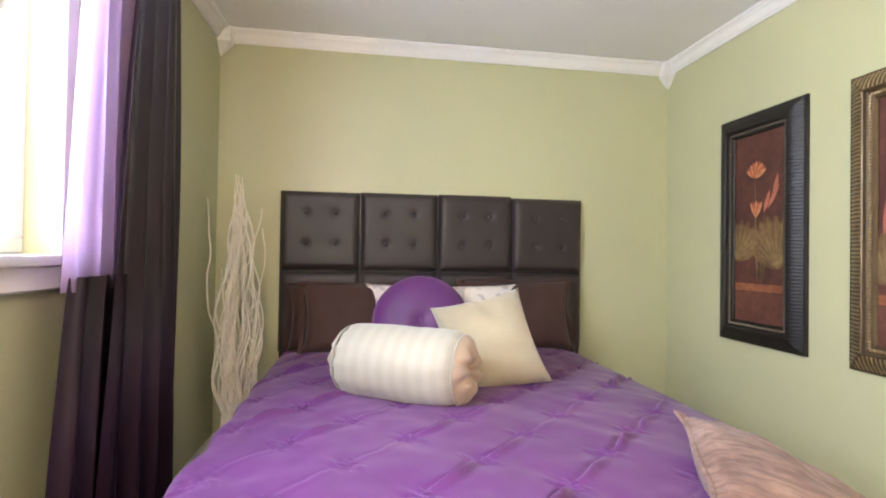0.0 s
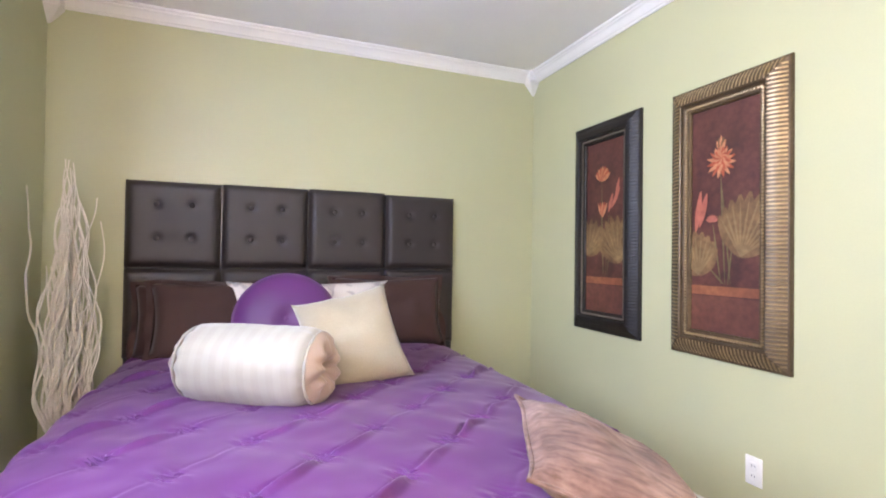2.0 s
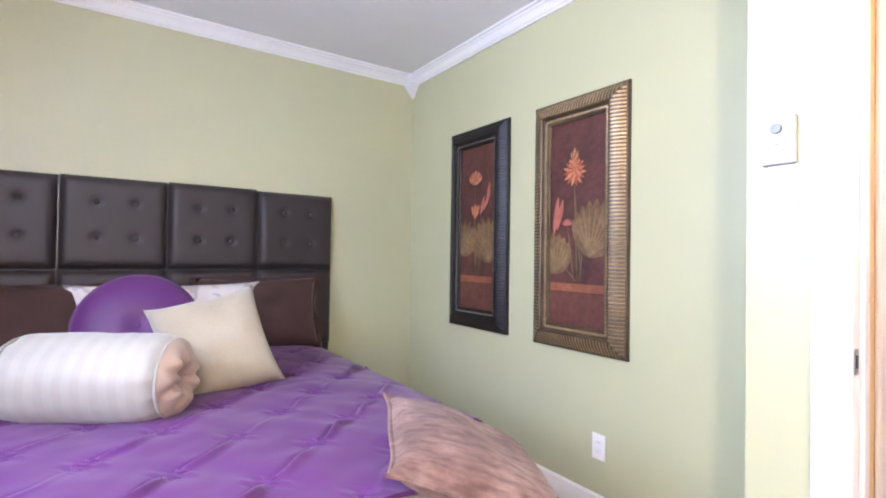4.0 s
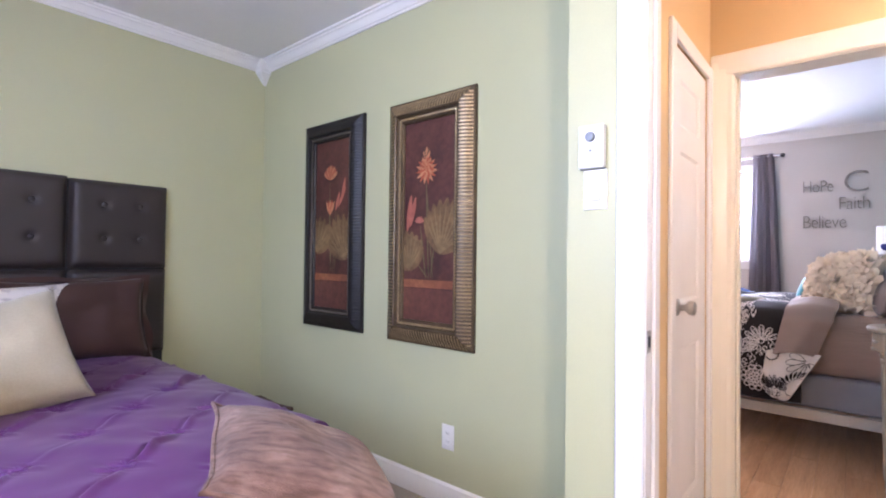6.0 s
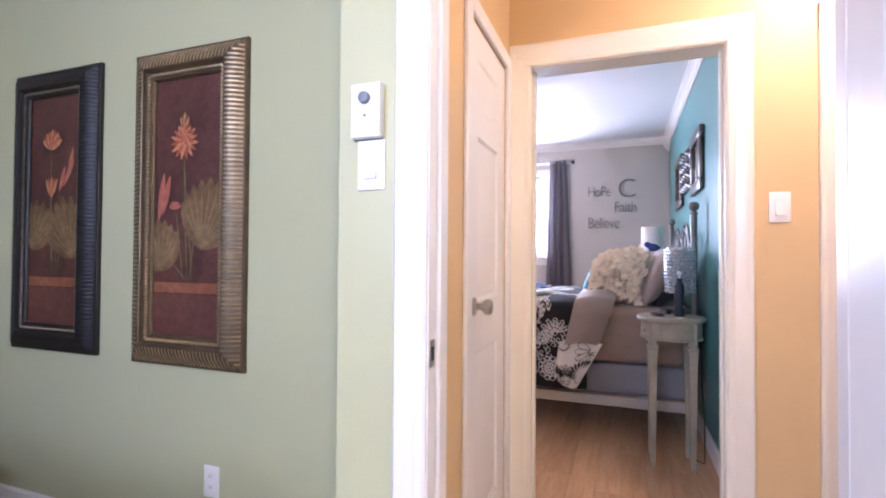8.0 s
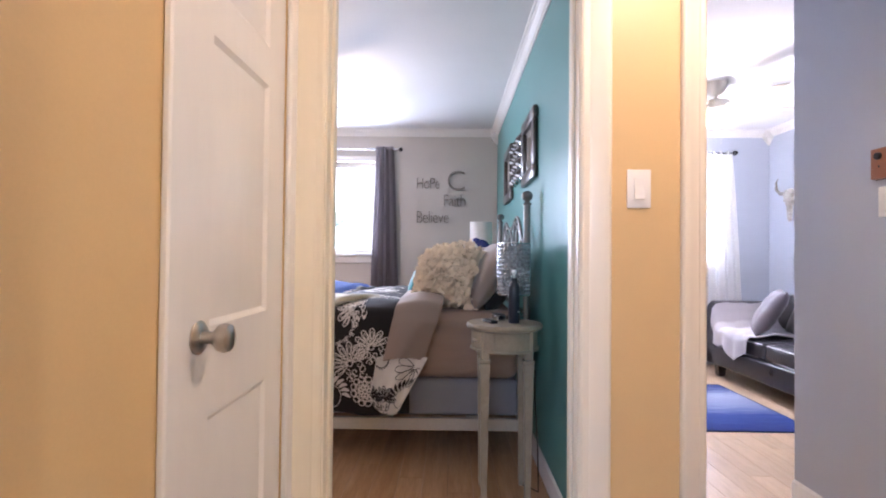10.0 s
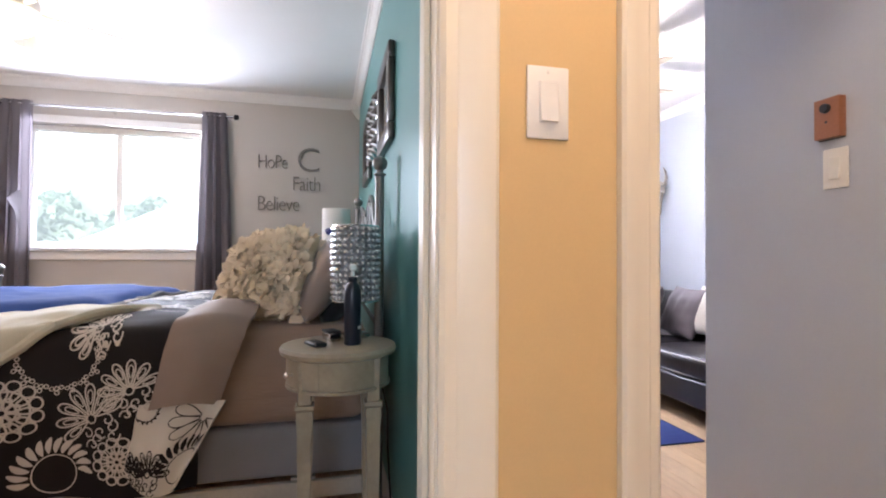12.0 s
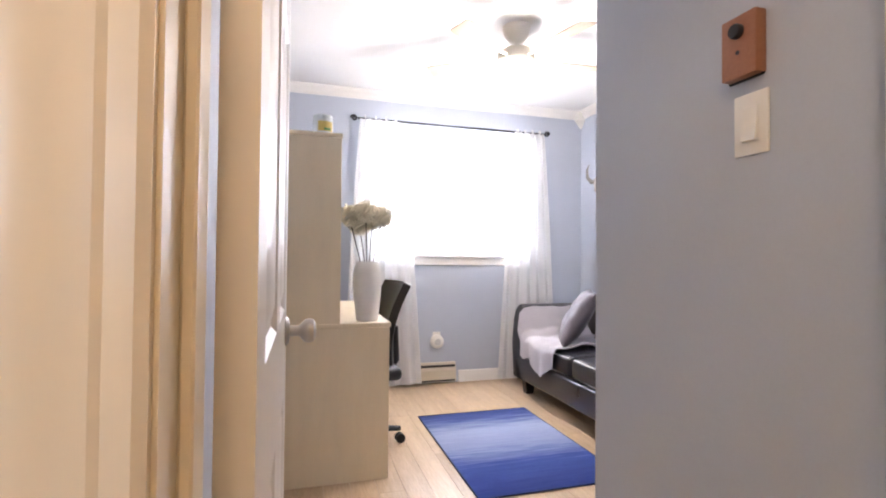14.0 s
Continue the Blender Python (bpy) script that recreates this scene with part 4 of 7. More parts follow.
switch_plate("light_switch", pose(X_DOOR, 0.540, 1.356, 0, 0, -90), "white rocker switch plate under the thermostat")
switch_plate("light_switch", pose(X_HALL1, -0.555, 1.346, 0, 0, -90), "white rocker switch plate on the yellow wall")
switch_plate("light_switch", pose(3.125, Y_BLOCK, 1.362, 0, 0, 180), "white rocker switch plate under the copper thermostat")
switch_plate("wall_outlet", pose(X_PIC, 1.418, 0.318, 0, 0, -90), "white duplex outlet low on the green wall", True)


def thermostat(at, body, knob, label, h=0.122):
    t = thing("thermostat", label, "thermostat", at=at)
    w = 0.074
    part("case", box(B(), -w / 2, w / 2, -0.026, 0, -h / 2, h / 2, 0.003, 2), body, t)
    part("base_plate", box(B(), -w / 2 - 0.002, w / 2 - 0.001, -0.007, -0.0005, -h / 2 - 0.003, h / 2 - 0.01, 0.002), knob, t)
    part("dial", lathe(B(), [(0.0135, 0), (0.0135, 0.008), (0.012, 0.011), (0.002, 0.0115)], 20, Matrix.Translation((0, -0.026, 0.027)) @ pose(0, 0, 0, 90)), knob, t, "round dial")
    part("marker", lathe(B(), [(0.004, 0), (0.004, 0.0015)], 10, Matrix.Translation((0, -0.026, -0.012)) @ pose(0, 0, 0, 90)), knob, t)
    return t


COPPER = mat("brushed copper plate", (0.36, 0.155, 0.085), 0.42, 0.45, var=0.12, fine=120, bump=0.08)
DIAL = mat("grey dial", (0.20, 0.21, 0.22), 0.4, 0.3, var=0.1)
thermostat(pose(X_DOOR, 0.546, 1.477, 0, 0, -90), PLASTIC, DIAL, "white wall thermostat with a round grey dial")
thermostat(pose(3.133, Y_BLOCK, 1.506, 0, 0, 180), COPPER, BLACKPL, "copper-coloured wall thermostat with a black dial", 0.115)


# ---- curtains ----
def curtain_mesh(x, y0a, y1a, y0b, y1b, z0, z1, folds, depth, seed=0, n=None, hem=0.0):
    """Hanging cloth in a plane across x; (y0a, y1a) at the top and (y0b, y1b) at the hem."""
    nv = 26
    nu = folds * 12

    def f(u, v):
        a, b = y0a + (y0b - y0a) * v ** 0.8, y1a + (y1b - y1a) * v ** 0.8
        z = z1 + (z0 - z1) * v
        d = depth * (0.55 + 0.45 * v) * math.sin(u * folds * math.tau + 0.7 * math.sin(3 * v + seed) + 0.5 * math.sin(u * 9 + seed))
        d += depth * 0.35 * noise.noise(Vector((u * 6, v * 2, seed)))
        return (x + d, a + (b - a) * u + 0.25 * depth * math.sin(u * folds * 2 * math.tau) , z)

    return sheet(B(), nu, nv, f, 0.0025)


PURPLE_SHEER = sheer("purple organza", (0.55, 0.40, 0.58), 0.28, 0.75)
DARK_SATIN = mat("dark plum satin", (0.018, 0.008, 0.013), 0.36, var=0.15, big=4, fine=400, bump=0.1, dist=0.0008, sheen=0.0, stretch=(1, 1, 0.25))
t = thing("curtain", "plum satin curtain panel with a sheer purple edge, beside the window", "curtain", at=pose(0, 0, 0))
part("sheer_panel", curtain_mesh(X_W + 0.105, 1.56, 1.86, 1.47, 1.86, 1.06, 2.34, 4, 0.016, 2), PURPLE_SHEER, t, "sheer purple organza")
part("satin_panel", curtain_mesh(X_W + 0.125, 1.83, 2.125, 1.56, 2.22, 0.02, 2.34, 4, 0.03, 1), DARK_SATIN, t, "dark plum satin")
# Lower part of the sheer; its lack of backlight is put into dark cloth.
part("unlit_sheer_panel", curtain_mesh(X_W + 0.122, 1.485, 1.92, 1.37, 1.90, 0.02, 1.10, 4, 0.022, 4), DARK_SATIN, t, "lower sheer drawn dark plum where no daylight backs it")
part("rod", tube(B(), [(X_W + 0.115, -0.1, 2.33), (X_W + 0.115, 2.2, 2.33)], 0.012, 10), DARKMETAL, t)
part("bracket", tube(B(), [(X_W, 2.15, 2.33), (X_W + 0.115, 2.15, 2.33)], 0.008, 8), DARKMETAL, t)
part("bracket", tube(B(), [(X_W, -0.05, 2.33), (X_W + 0.115, -0.05, 2.33)], 0.008, 8), DARKMETAL, t)


# ---- floor vase with twisted branches ----
TWIG = mat("whitewashed willow", (0.80, 0.74, 0.63), 0.8, var=0.12, big=8, fine=120, bump=0.3)
t = thing("branch_arrangement", "tall bundle of curly whitewashed willow branches standing in the corner", "branches", at=pose(-0.71, 2.82, 0))
rnd = random.Random(5)
part("vase", lathe(B(), [(0.06, 0), (0.075, 0.01), (0.08, 0.1), (0.07, 0.3), (0.05, 0.36), (0.055, 0.38), (0.048, 0.38), (0.04, 0.3)], 24, cap=False), mat("white ceramic", (0.75, 0.73, 0.70), 0.3), t)
for i in range(58):
    stray = i % 13 == 0
    top = rnd.uniform(1.0, 1.60) if not stray else rnd.uniform(1.3, 1.46)
    a0, r0, tilt = rnd.uniform(0, math.tau), rnd.uniform(0.0, 0.035), rnd.uniform(0.0, 0.055 if not stray else 0.1)
    ph, fq, am = rnd.uniform(0, 6), rnd.uniform(12, 22), rnd.uniform(0.009, 0.021)
    pts, rad = [], []
    for k in range(40):
        s = k / 39
        z = 0.05 + (top - 0.05) * s
        belly = 0.058 * math.sin(min(1, z / 1.45) * math.pi) ** 1.2 * (0.4 + r0 / 0.035)
        rr = r0 + belly + (tilt * s * s * 2.2 if stray else 0)
        amp = am * min(1, s * 3)
        x, y = rr * math.cos(a0 + 0.7 * s) + amp * math.sin(fq * z + ph), rr * math.sin(a0 + 0.7 * s) * 0.8 + amp * math.cos(fq * z * 0.8 + ph)
        pts.append((max(-0.14, x), min(0.25, y), z))
        rad.append(0.0072 * (1 - 0.6 * s))
    part("branch", tube(B(), pts, rad, 5), TWIG, t)


# ---- wicker basket behind the bed ----
WICKER = mat("dark wicker", (0.10, 0.055, 0.03), 0.6, var=0.3, fine=90)
t = thing("wicker_basket", "dark woven wicker basket with raised corners on the floor", "basket", at=pose(1.70, 2.70, 0))
part("base", box(B(), -0.16, 0.16, -0.2, 0.2, 0.0, 0.012, 0.004), WICKER, t)
for k in range(13):
    z = 0.02 + k * 0.0175
    g = 0.86 + 0.14 * k / 12
    pts = []
    for q in range(48):
        a = q * math.tau / 48
        ca, sa = math.cos(a), math.sin(a)
        cx, cy = math.copysign(abs(ca) ** 0.4, ca), math.copysign(abs(sa) ** 0.4, sa)
        up = 0.05 * max(0, k - 9) / 3 * (abs(cx * cy)) ** 4
        wv = 0.006 * (1 if (q + k) % 2 else -1)
        pts.append(((0.17 * g + wv) * cx, (0.21 * g + wv) * cy, z + up))
    part("strand", tube(B(), pts, 0.0125, 5, closed=True), WICKER, t)

# Unseen pendant added for the green bedroom's warm light; its low drop is made up.
t = thing("ceiling_light", "added unseen opal glass pendant light on a nickel stem", "ceiling light", at=pose(-0.35, -0.7, H_A))
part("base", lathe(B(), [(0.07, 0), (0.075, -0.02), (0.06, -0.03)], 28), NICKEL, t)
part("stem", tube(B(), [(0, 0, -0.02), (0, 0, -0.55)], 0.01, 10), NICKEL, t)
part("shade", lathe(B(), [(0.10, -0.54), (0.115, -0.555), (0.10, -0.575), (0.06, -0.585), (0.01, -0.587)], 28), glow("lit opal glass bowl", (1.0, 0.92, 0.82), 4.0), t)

# ---- hallway ----
def six_panel_leaf(bm_w, h, th=0.035):
    """A moulded door leaf, hinge edge at x = 0, faces at y = 0 and -th; raised panels in sunk fields."""
    bm = B()
    cols = [(0.10, bm_w / 2 - 0.045), (bm_w / 2 + 0.045, bm_w - 0.10)] if bm_w > 0.6 else [(0.115, bm_w - 0.115)]
    rows = [(0.19, 0.80), (0.98, 1.57), (1.67, h - 0.11)]
    us = sorted({0, bm_w, *(v for c in cols for v in c)})
    vs = sorted({0, h, *(v for r in rows for v in r)})
    for face, s in ((-th, -1), (0.0, 1)):
        for u0, u1 in zip(us, us[1:]):
            for v0, v1 in zip(vs, vs[1:]):
                if any(c[0] <= u0 and u1 <= c[1] for c in cols) and any(r[0] <= v0 and v1 <= r[1] for r in rows):
                    loops = []
                    for ins, dep in ((0, 0), (0.012, 0.008), (0.02, 0.008), (0.045, 0.001)):
                        loops.append([bm.verts.new((x, face - s * dep, z)) for x, z in ((u0 + ins, v0 + ins), (u1 - ins, v0 + ins), (u1 - ins, v1 - ins), (u0 + ins, v1 - ins))])
                    for a, b in zip(loops, loops[1:]):
                        for i in range(4):
                            bm.faces.new((a[i], a[(i + 1) % 4], b[(i + 1) % 4], b[i]))
                    bm.faces.new(loops[-1])
                else:
                    bm.faces.new([bm.verts.new((x, face, z)) for x, z in ((u0, v0), (u1, v0), (u1, v1), (u0, v1))])
    for q in (((0, -th, 0), (0, 0, 0), (0, 0, h), (0, -th, h)), ((bm_w, -th, 0), (bm_w, 0, 0), (bm_w, 0, h), (bm_w, -th, h)), ((0, -th, h), (bm_w, -th, h), (bm_w, 0, h), (0, 0, h)), ((0, -th, 0), (bm_w, -th, 0), (bm_w, 0, 0), (0, 0, 0))):
        bm.faces.new([bm.verts.new(p) for p in q])
    bmesh.ops.remove_doubles(bm, verts=bm.verts, dist=0.0002)
    return bm


def knob(parent, x, y, z, s):
    """A round knob on a rosette; s is the way along y that it stands out."""
    m = Matrix.Translation((x, y, z)) @ pose(0, 0, 0, 90 if s < 0 else -90)
    k = part("knob", lathe(B(), [(0.012, 0.004), (0.012, 0.028), (0.016, 0.034), (0.0255, 0.042), (0.028, 0.052), (0.0255, 0.062), (0.016, 0.067), (0.002, 0.068)], 24, m), NICKEL, parent, "brushed nickel knob")
    part("rosette", lathe(B(), [(0.032, 0), (0.033, 0.003), (0.028, 0.008), (0.014, 0.01)], 24, m), NICKEL, k)
    return k


d = thing("door_1", "white three-panel closet door with a nickel knob, closed", "door", kind="structure", at=pose(CLOSET[0] + 0.003, Y_HALL + 0.038, 0.012))
part("leaf", six_panel_leaf(CLOSET[1] - CLOSET[0] - 0.006, 1.962), WHITE, d, smooth=30)
knob(d, 0.073, -0.035, 0.965, -1)
t = thing("door_frame_4", "white closet door casing", "door frame", kind="structure")
for a, b in ((CLOSET[0] - 0.06, CLOSET[0]), (CLOSET[1], CLOSET[1] + 0.056)):
    part("casing", box(B(), a, b, Y_HALL - 0.016, Y_HALL, 0, 2.04, 0.004), WHITE, t)
part("head_casing", box(B(), CLOSET[0], CLOSET[1], Y_HALL - 0.016, Y_HALL, 1.98, 2.04, 0.004), WHITE, t)

d = thing("door_2", "white six-panel bedroom door standing open", "door", kind="structure", at=pose(X_DOOR - 0.022, DOOR_A[0] - 0.002, 0.012, 0, 0, 184))
part("leaf", six_panel_leaf(0.762, 1.975), WHITE, d, smooth=30)
knob(d, 0.70, 0.0, 0.93, 1)
knob(d, 0.70, -0.035, 0.93, -1)
for z in (0.2, 1.0, 1.75):
    part("hinge", tube(B(), [(0.0, 0.006, z), (0.0, 0.006, z + 0.09)], 0.006, 8), NICKEL, d)

d = thing("door_3", "white six-panel office door standing open", "door", kind="structure", at=pose(X_ROOM + 0.023, DOOR_O[1] - 0.006, 0.012, 0, 0, -0.3))
part("leaf", six_panel_leaf(0.755, 1.975), WHITE, d, smooth=30)
knob(d, 0.69, -0.035, 0.93, -1)
knob(d, 0.69, 0.0, 0.93, 1)
for z in (0.2, 1.78):
    part("hinge", tube(B(), [(-0.006, 0.002, z), (-0.006, 0.002, z + 0.09)], 0.006, 8), NICKEL, d)

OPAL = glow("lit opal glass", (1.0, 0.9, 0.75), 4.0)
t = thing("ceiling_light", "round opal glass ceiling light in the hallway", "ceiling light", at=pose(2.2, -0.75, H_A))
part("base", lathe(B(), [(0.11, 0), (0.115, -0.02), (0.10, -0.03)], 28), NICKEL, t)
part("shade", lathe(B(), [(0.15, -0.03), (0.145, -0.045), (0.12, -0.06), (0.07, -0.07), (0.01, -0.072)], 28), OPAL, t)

# ---- grey bedroom ----
TAUPE = mat("taupe cotton sheet", (0.35, 0.245, 0.185), 0.75, var=0.06, big=3, fine=6.0, bump=0.7, dist=0.02, stretch=(0.6, 0.5, 3.0), sheen=0.15, spec=0.3)
BOXGREY = fabric("grey box spring cloth", (0.27, 0.26, 0.27), 0.85, 0.1)
IRON = mat("pewter painted iron", (0.20, 0.19, 0.175), 0.4, 0.35, var=0.12, fine=120, bump=0.1)
RAILPAINT = mat("antique cream paint", (0.50, 0.45, 0.37), 0.5, var=0.1, fine=70, bump=0.1)
BX0, BX1, BY0, BY1 = 3.99, 5.52, -0.38, 1.66
t = thing("bed", "iron bed with scrolled headboard, taupe sheets and box spring", "bed", at=pose(0, 0, 0))
part("mattress", box(B(), BX0, BX1, BY0, BY1, 0.455, 0.835, 0.06, 4), TAUPE, t, "mattress in a taupe fitted sheet", smooth=60)
part("box_spring", box(B(), BX0 + 0.005, BX1 - 0.005, BY0, BY1, 0.255, 0.452, 0.02, 2), BOXGREY, t, "grey cloth box spring", smooth=60)
for x in (BX0 - 0.03, BX1 + 0.005):
    part("side_rail", box(B(), x, x + 0.025, BY0 - 0.03, BY1 + 0.03, 0.185, 0.25, 0.003), RAILPAINT, t)
for k in range(4):
    y = BY0 + 0.2 + k * 0.5
    part("slat", box(B(), BX0, BX1, y, y + 0.09, 0.235, 0.254), RAILPAINT, t, smooth=0)


def post(parent, x, y, top):
    p = part("post", tube(B(), [(x, y, 0.0), (x, y, top - 0.075)], 0.019, 14), IRON, parent)
    part("finial", lathe(B(), [(0.019, -0.082), (0.026, -0.078), (0.026, -0.072), (0.014, -0.066), (0.014, -0.058), (0.025, -0.05), (0.032, -0.034), (0.031, -0.02), (0.022, -0.006), (0.004, 0)], 18, Matrix.Translation((x, y, top))), IRON, p)


yh = -0.425
for x in (4.035, 5.50):
    post(t, x, yh, 1.515)
    post(t, x, 1.71, 1.05)


def bar(parent, pts, r=0.0085, name="scroll"):
    """A bent iron bar through points, smoothed."""
    P_ = [Vector(p) for p in pts]
    out = []
    for i in range(len(P_) - 1):
        p0, p1, p2, p3 = P_[max(i - 1, 0)], P_[i], P_[i + 1], P_[min(i + 2, len(P_) - 1)]
        for k in range(8):
            s = k / 8
            out.append(0.5 * ((2 * p1) + (p2 - p0) * s + (2 * p0 - 5 * p1 + 4 * p2 - p3) * s * s + (3 * p1 - p0 - 3 * p2 + p3) * s ** 3))
    out.append(P_[-1])
    part(name, tube(B(), out, r, 8), IRON, parent)


cx = (4.035 + 5.50) / 2
for s in (-1, 1):
    q = lambda dx, z: (cx + s * dx, yh, z)
    bar(t, [q(0.73, 1.28), q(0.62, 1.235), q(0.52, 1.27), q(0.42, 1.36), q(0.30, 1.40), q(0.15, 1.36), q(0.0, 1.33)], 0.011, "top_rail")
    bar(t, [q(0.73, 0.95), q(0.6, 1.05), q(0.5, 1.24), q(0.38, 1.34), q(0.30, 1.26), q(0.36, 1.16), q(0.44, 1.2)])
    bar(t, [q(0.0, 0.9), q(0.1, 1.05), q(0.26, 1.12), q(0.34, 1.3), q(0.24, 1.37), q(0.17, 1.27), q(0.22, 1.2)])
    bar(t, [q(0.02, 1.32), q(0.1, 1.2), q(0.06, 1.05), q(0.16, 0.95)])
    bar(t, [q(0.73, 1.12), q(0.66, 1.2), q(0.6, 1.12), q(0.52, 1.0), q(0.42, 0.92)])
bar(t, [(4.035, yh, 0.82), (cx, yh, 0.82), (5.50, yh, 0.82)], 0.011, "lower_rail")
bar(t, [(4.035, 1.71, 0.93), (4.3, 1.71, 0.95), (cx, 1.71, 0.98), (5.2, 1.71, 0.95), (5.50, 1.71, 0.93)], 0.011, "foot_rail")
for s in (-1, 1):
    bar(t, [(cx + s * 0.72, 1.71, 0.9), (cx + s * 0.66, 1.71, 0.82), (cx + s * 0.58, 1.71, 0.86), (cx + s * 0.6, 1.71, 0.93)], 0.008, "foot_scroll")


def math_node(nt, op, a, b=None):
    n = nt.nodes.new("ShaderNodeMath")
    n.operation = op
    for sock, v in zip(n.inputs, (a, b)):
        if v is None:
            continue
        if hasattr(v, "node"):
            nt.links.new(v, sock)
        else:
            sock.default_value = v
    return n.outputs[0]


BLACKDUVET = mat("black duvet cotton", (0.013, 0.0095, 0.010), 0.7, var=0.12, big=5, fine=420, bump=0.2, dist=0.0008, spec=0.25)
IVORYDUVET = fabric("ivory duvet cotton", (0.66, 0.60, 0.53), 0.75, 0.1)
IVORYINK = mat("ivory cloth print", (0.58, 0.52, 0.46), 0.75, var=0.08, fine=300, bump=0.1, spec=0.2)
BLACKINK = mat("black cloth print", (0.022, 0.016, 0.017), 0.75, var=0.08, fine=300, bump=0.1, spec=0.2)


def cloth_place(f, size, lift):
    """Turns metres on a cloth into a place just above it."""
    def place(a, b):
        u, v = max(0.001, min(0.999, a / size[0])), max(0.001, min(0.999, b / size[1]))
        p = Vector(f(u, v))
        n = (Vector(f(u + 0.001, v)) - p).cross(Vector(f(u, v + 0.001)) - p).normalized()
        return p + n * (lift if n.dot(Vector((-1, 0, 0.8))) > 0 else -lift)
    return place


def ribbon(bm, pts, width, place, closed=False):
    """A printed line of even width along points on the cloth."""
    n = len(pts)
    rows = []
    for i, (a, b) in enumerate(pts):
        p, q = (pts[i - 1], pts[(i + 1) % n]) if closed else (pts[max(i - 1, 0)], pts[min(i + 1, n - 1)])
        da, db = q[0] - p[0], q[1] - p[1]
        k = width / 2 / max(1e-6, math.hypot(da, db))
        rows.append((bm.verts.new(place(a - db * k, b + da * k)), bm.verts.new(place(a + db * k, b - da * k))))
    for i in range(n if closed else n - 1):
        (p, q), (r, t_) = rows[i], rows[(i + 1) % n]
        bm.faces.new((p, q, t_, r))


def polar(c, r, ang):
    return (c[0] + r * math.cos(ang), c[1] + r * math.sin(ang))


def petals(bm, place, c, r0, r1, count, spread, width, a0=0.0, a1=math.tau, filled=False):
    """Looped or solid petals round a centre."""
    for k in range(count):
        m = a0 + (a1 - a0) * (k + 0.5) / count
        if filled:
            prev = None
            for i in range(8):
                s = i / 7
                w = spread * (math.sin(math.pi * (0.06 + 0.9 * s)) ** 0.7)
                bend = m + 0.35 * s * s * (r1 - r0) / r1
                cur = (bm.verts.new(place(*polar(c, r0 + (r1 - r0) * s, bend - w))), bm.verts.new(place(*polar(c, r0 + (r1 - r0) * s, bend + w))))
                if prev:
                    bm.faces.new((prev[0], prev[1], cur[1], cur[0]))
                prev = cur
        else:
            ribbon(bm, [polar(c, r0 + (r1 - r0) * (1 - math.cos(q * math.tau / 20)) / 2, m + spread * math.sin(q * math.tau / 20)) for q in range(20)], width, place, True)


def circle(bm, place, c, r, width, n=24):
    ribbon(bm, [polar(c, r, q * math.tau / n) for q in range(n)], width, place, True)


def medallion(bm, place, c, R):
    w = 0.045 * R + 0.0015
    petals(bm, place, c, 0.66 * R, R, 12, 0.23, w)
    petals(bm, place, c, 0.38 * R, 0.74 * R, 12, 0.17, w, 0.26, 0.26 + math.tau)
    circle(bm, place, c, 0.66 * R, w)
    petals(bm, place, c, 0.12 * R, 0.46 * R, 8, 0.3, w)
    circle(bm, place, c, 0.36 * R, w)
    circle(bm, place, c, 0.11 * R, w, 12)


def wreath(bm, place, c, R):
    for k in range(17):
        a = k * math.tau / 17
        e = polar(c, R, a)
        petals(bm, place, e, 0.03 * R, 0.13 * R, 3, 0.6, 0.0035, a, a + 4.4)
        circle(bm, place, polar(c, R * 0.97, a + 0.18), 0.05 * R, 0.003, 10)


def spray(bm, place, c, R, turn):
    """An open flower of double loops with curls under it."""
    petals(bm, place, c, 0.12 * R, R, 7, 0.2, 0.0055, turn - 1.9, turn + 1.9)
    petals(bm, place, c, 0.42 * R, 0.82 * R, 7, 0.11, 0.004, turn - 1.9, turn + 1.9)
    circle(bm, place, c, 0.13 * R, 0.005, 12)
    for k in range(7):
        e = polar(c, (0.45 + 0.16 * (k % 3)) * R, turn + math.pi - 0.9 + 0.3 * k)
        ribbon(bm, [polar(e, 0.2 * R * (1 - q / 15), turn + k + q * 0.52) for q in range(13)], 0.0048, place)


def plume(bm, place, c, R, turn):
    """A crescent of solid feathers round a bare middle."""
    petals(bm, place, c, 0.58 * R, R, 13, 0.105, 0.004, turn - 1.75, turn + 1.75, True)
    circle(bm, place, c, 0.53 * R, 0.004)


TAUPE_D = fabric("taupe duvet reverse", (0.285, 0.21, 0.17), 0.7, 0.1, var=0.06)


def drape(y0, y1, x_top, drop, lift, seed, flare=0.0, sx=BX0):
    """Cloth over the bed's near edge: from x_top across the top to the edge, then down the side."""
    r = 0.06
    top = x_top - sx
    total = top + drop

    def f(u, v):
        s, y = u * total, y0 + (y1 - y0) * v
        n1 = noise.noise(Vector((y * 4, s * 2.5, seed)))
        n2 = noise.noise(Vector((y * 11, s * 7, seed + 3)))
        if s < top:
            x, z = x_top - s, 0.84 + lift
            z += 0.018 * n1 + 0.008 * n2
            if s > top - 0.12:
                k = (s - top + 0.12) / 0.12
                z -= 0.02 * k * k
        else:
            q = s - top
            k = min(1, q / r)
            x = sx - 0.02 - r * math.sin(k * math.pi / 2) * 0.7 - lift * 0.6
            z = 0.82 + lift - r * (1 - math.cos(k * math.pi / 2)) - max(0, q - r)
            x -= (0.035 * n1 + 0.012 * n2 + 0.018 * math.sin(y * 15 + seed)) * min(1, q / 0.25) + 0.012
            y += flare * q * (v - 0.3)
        return (x, y, z)

    return f, total


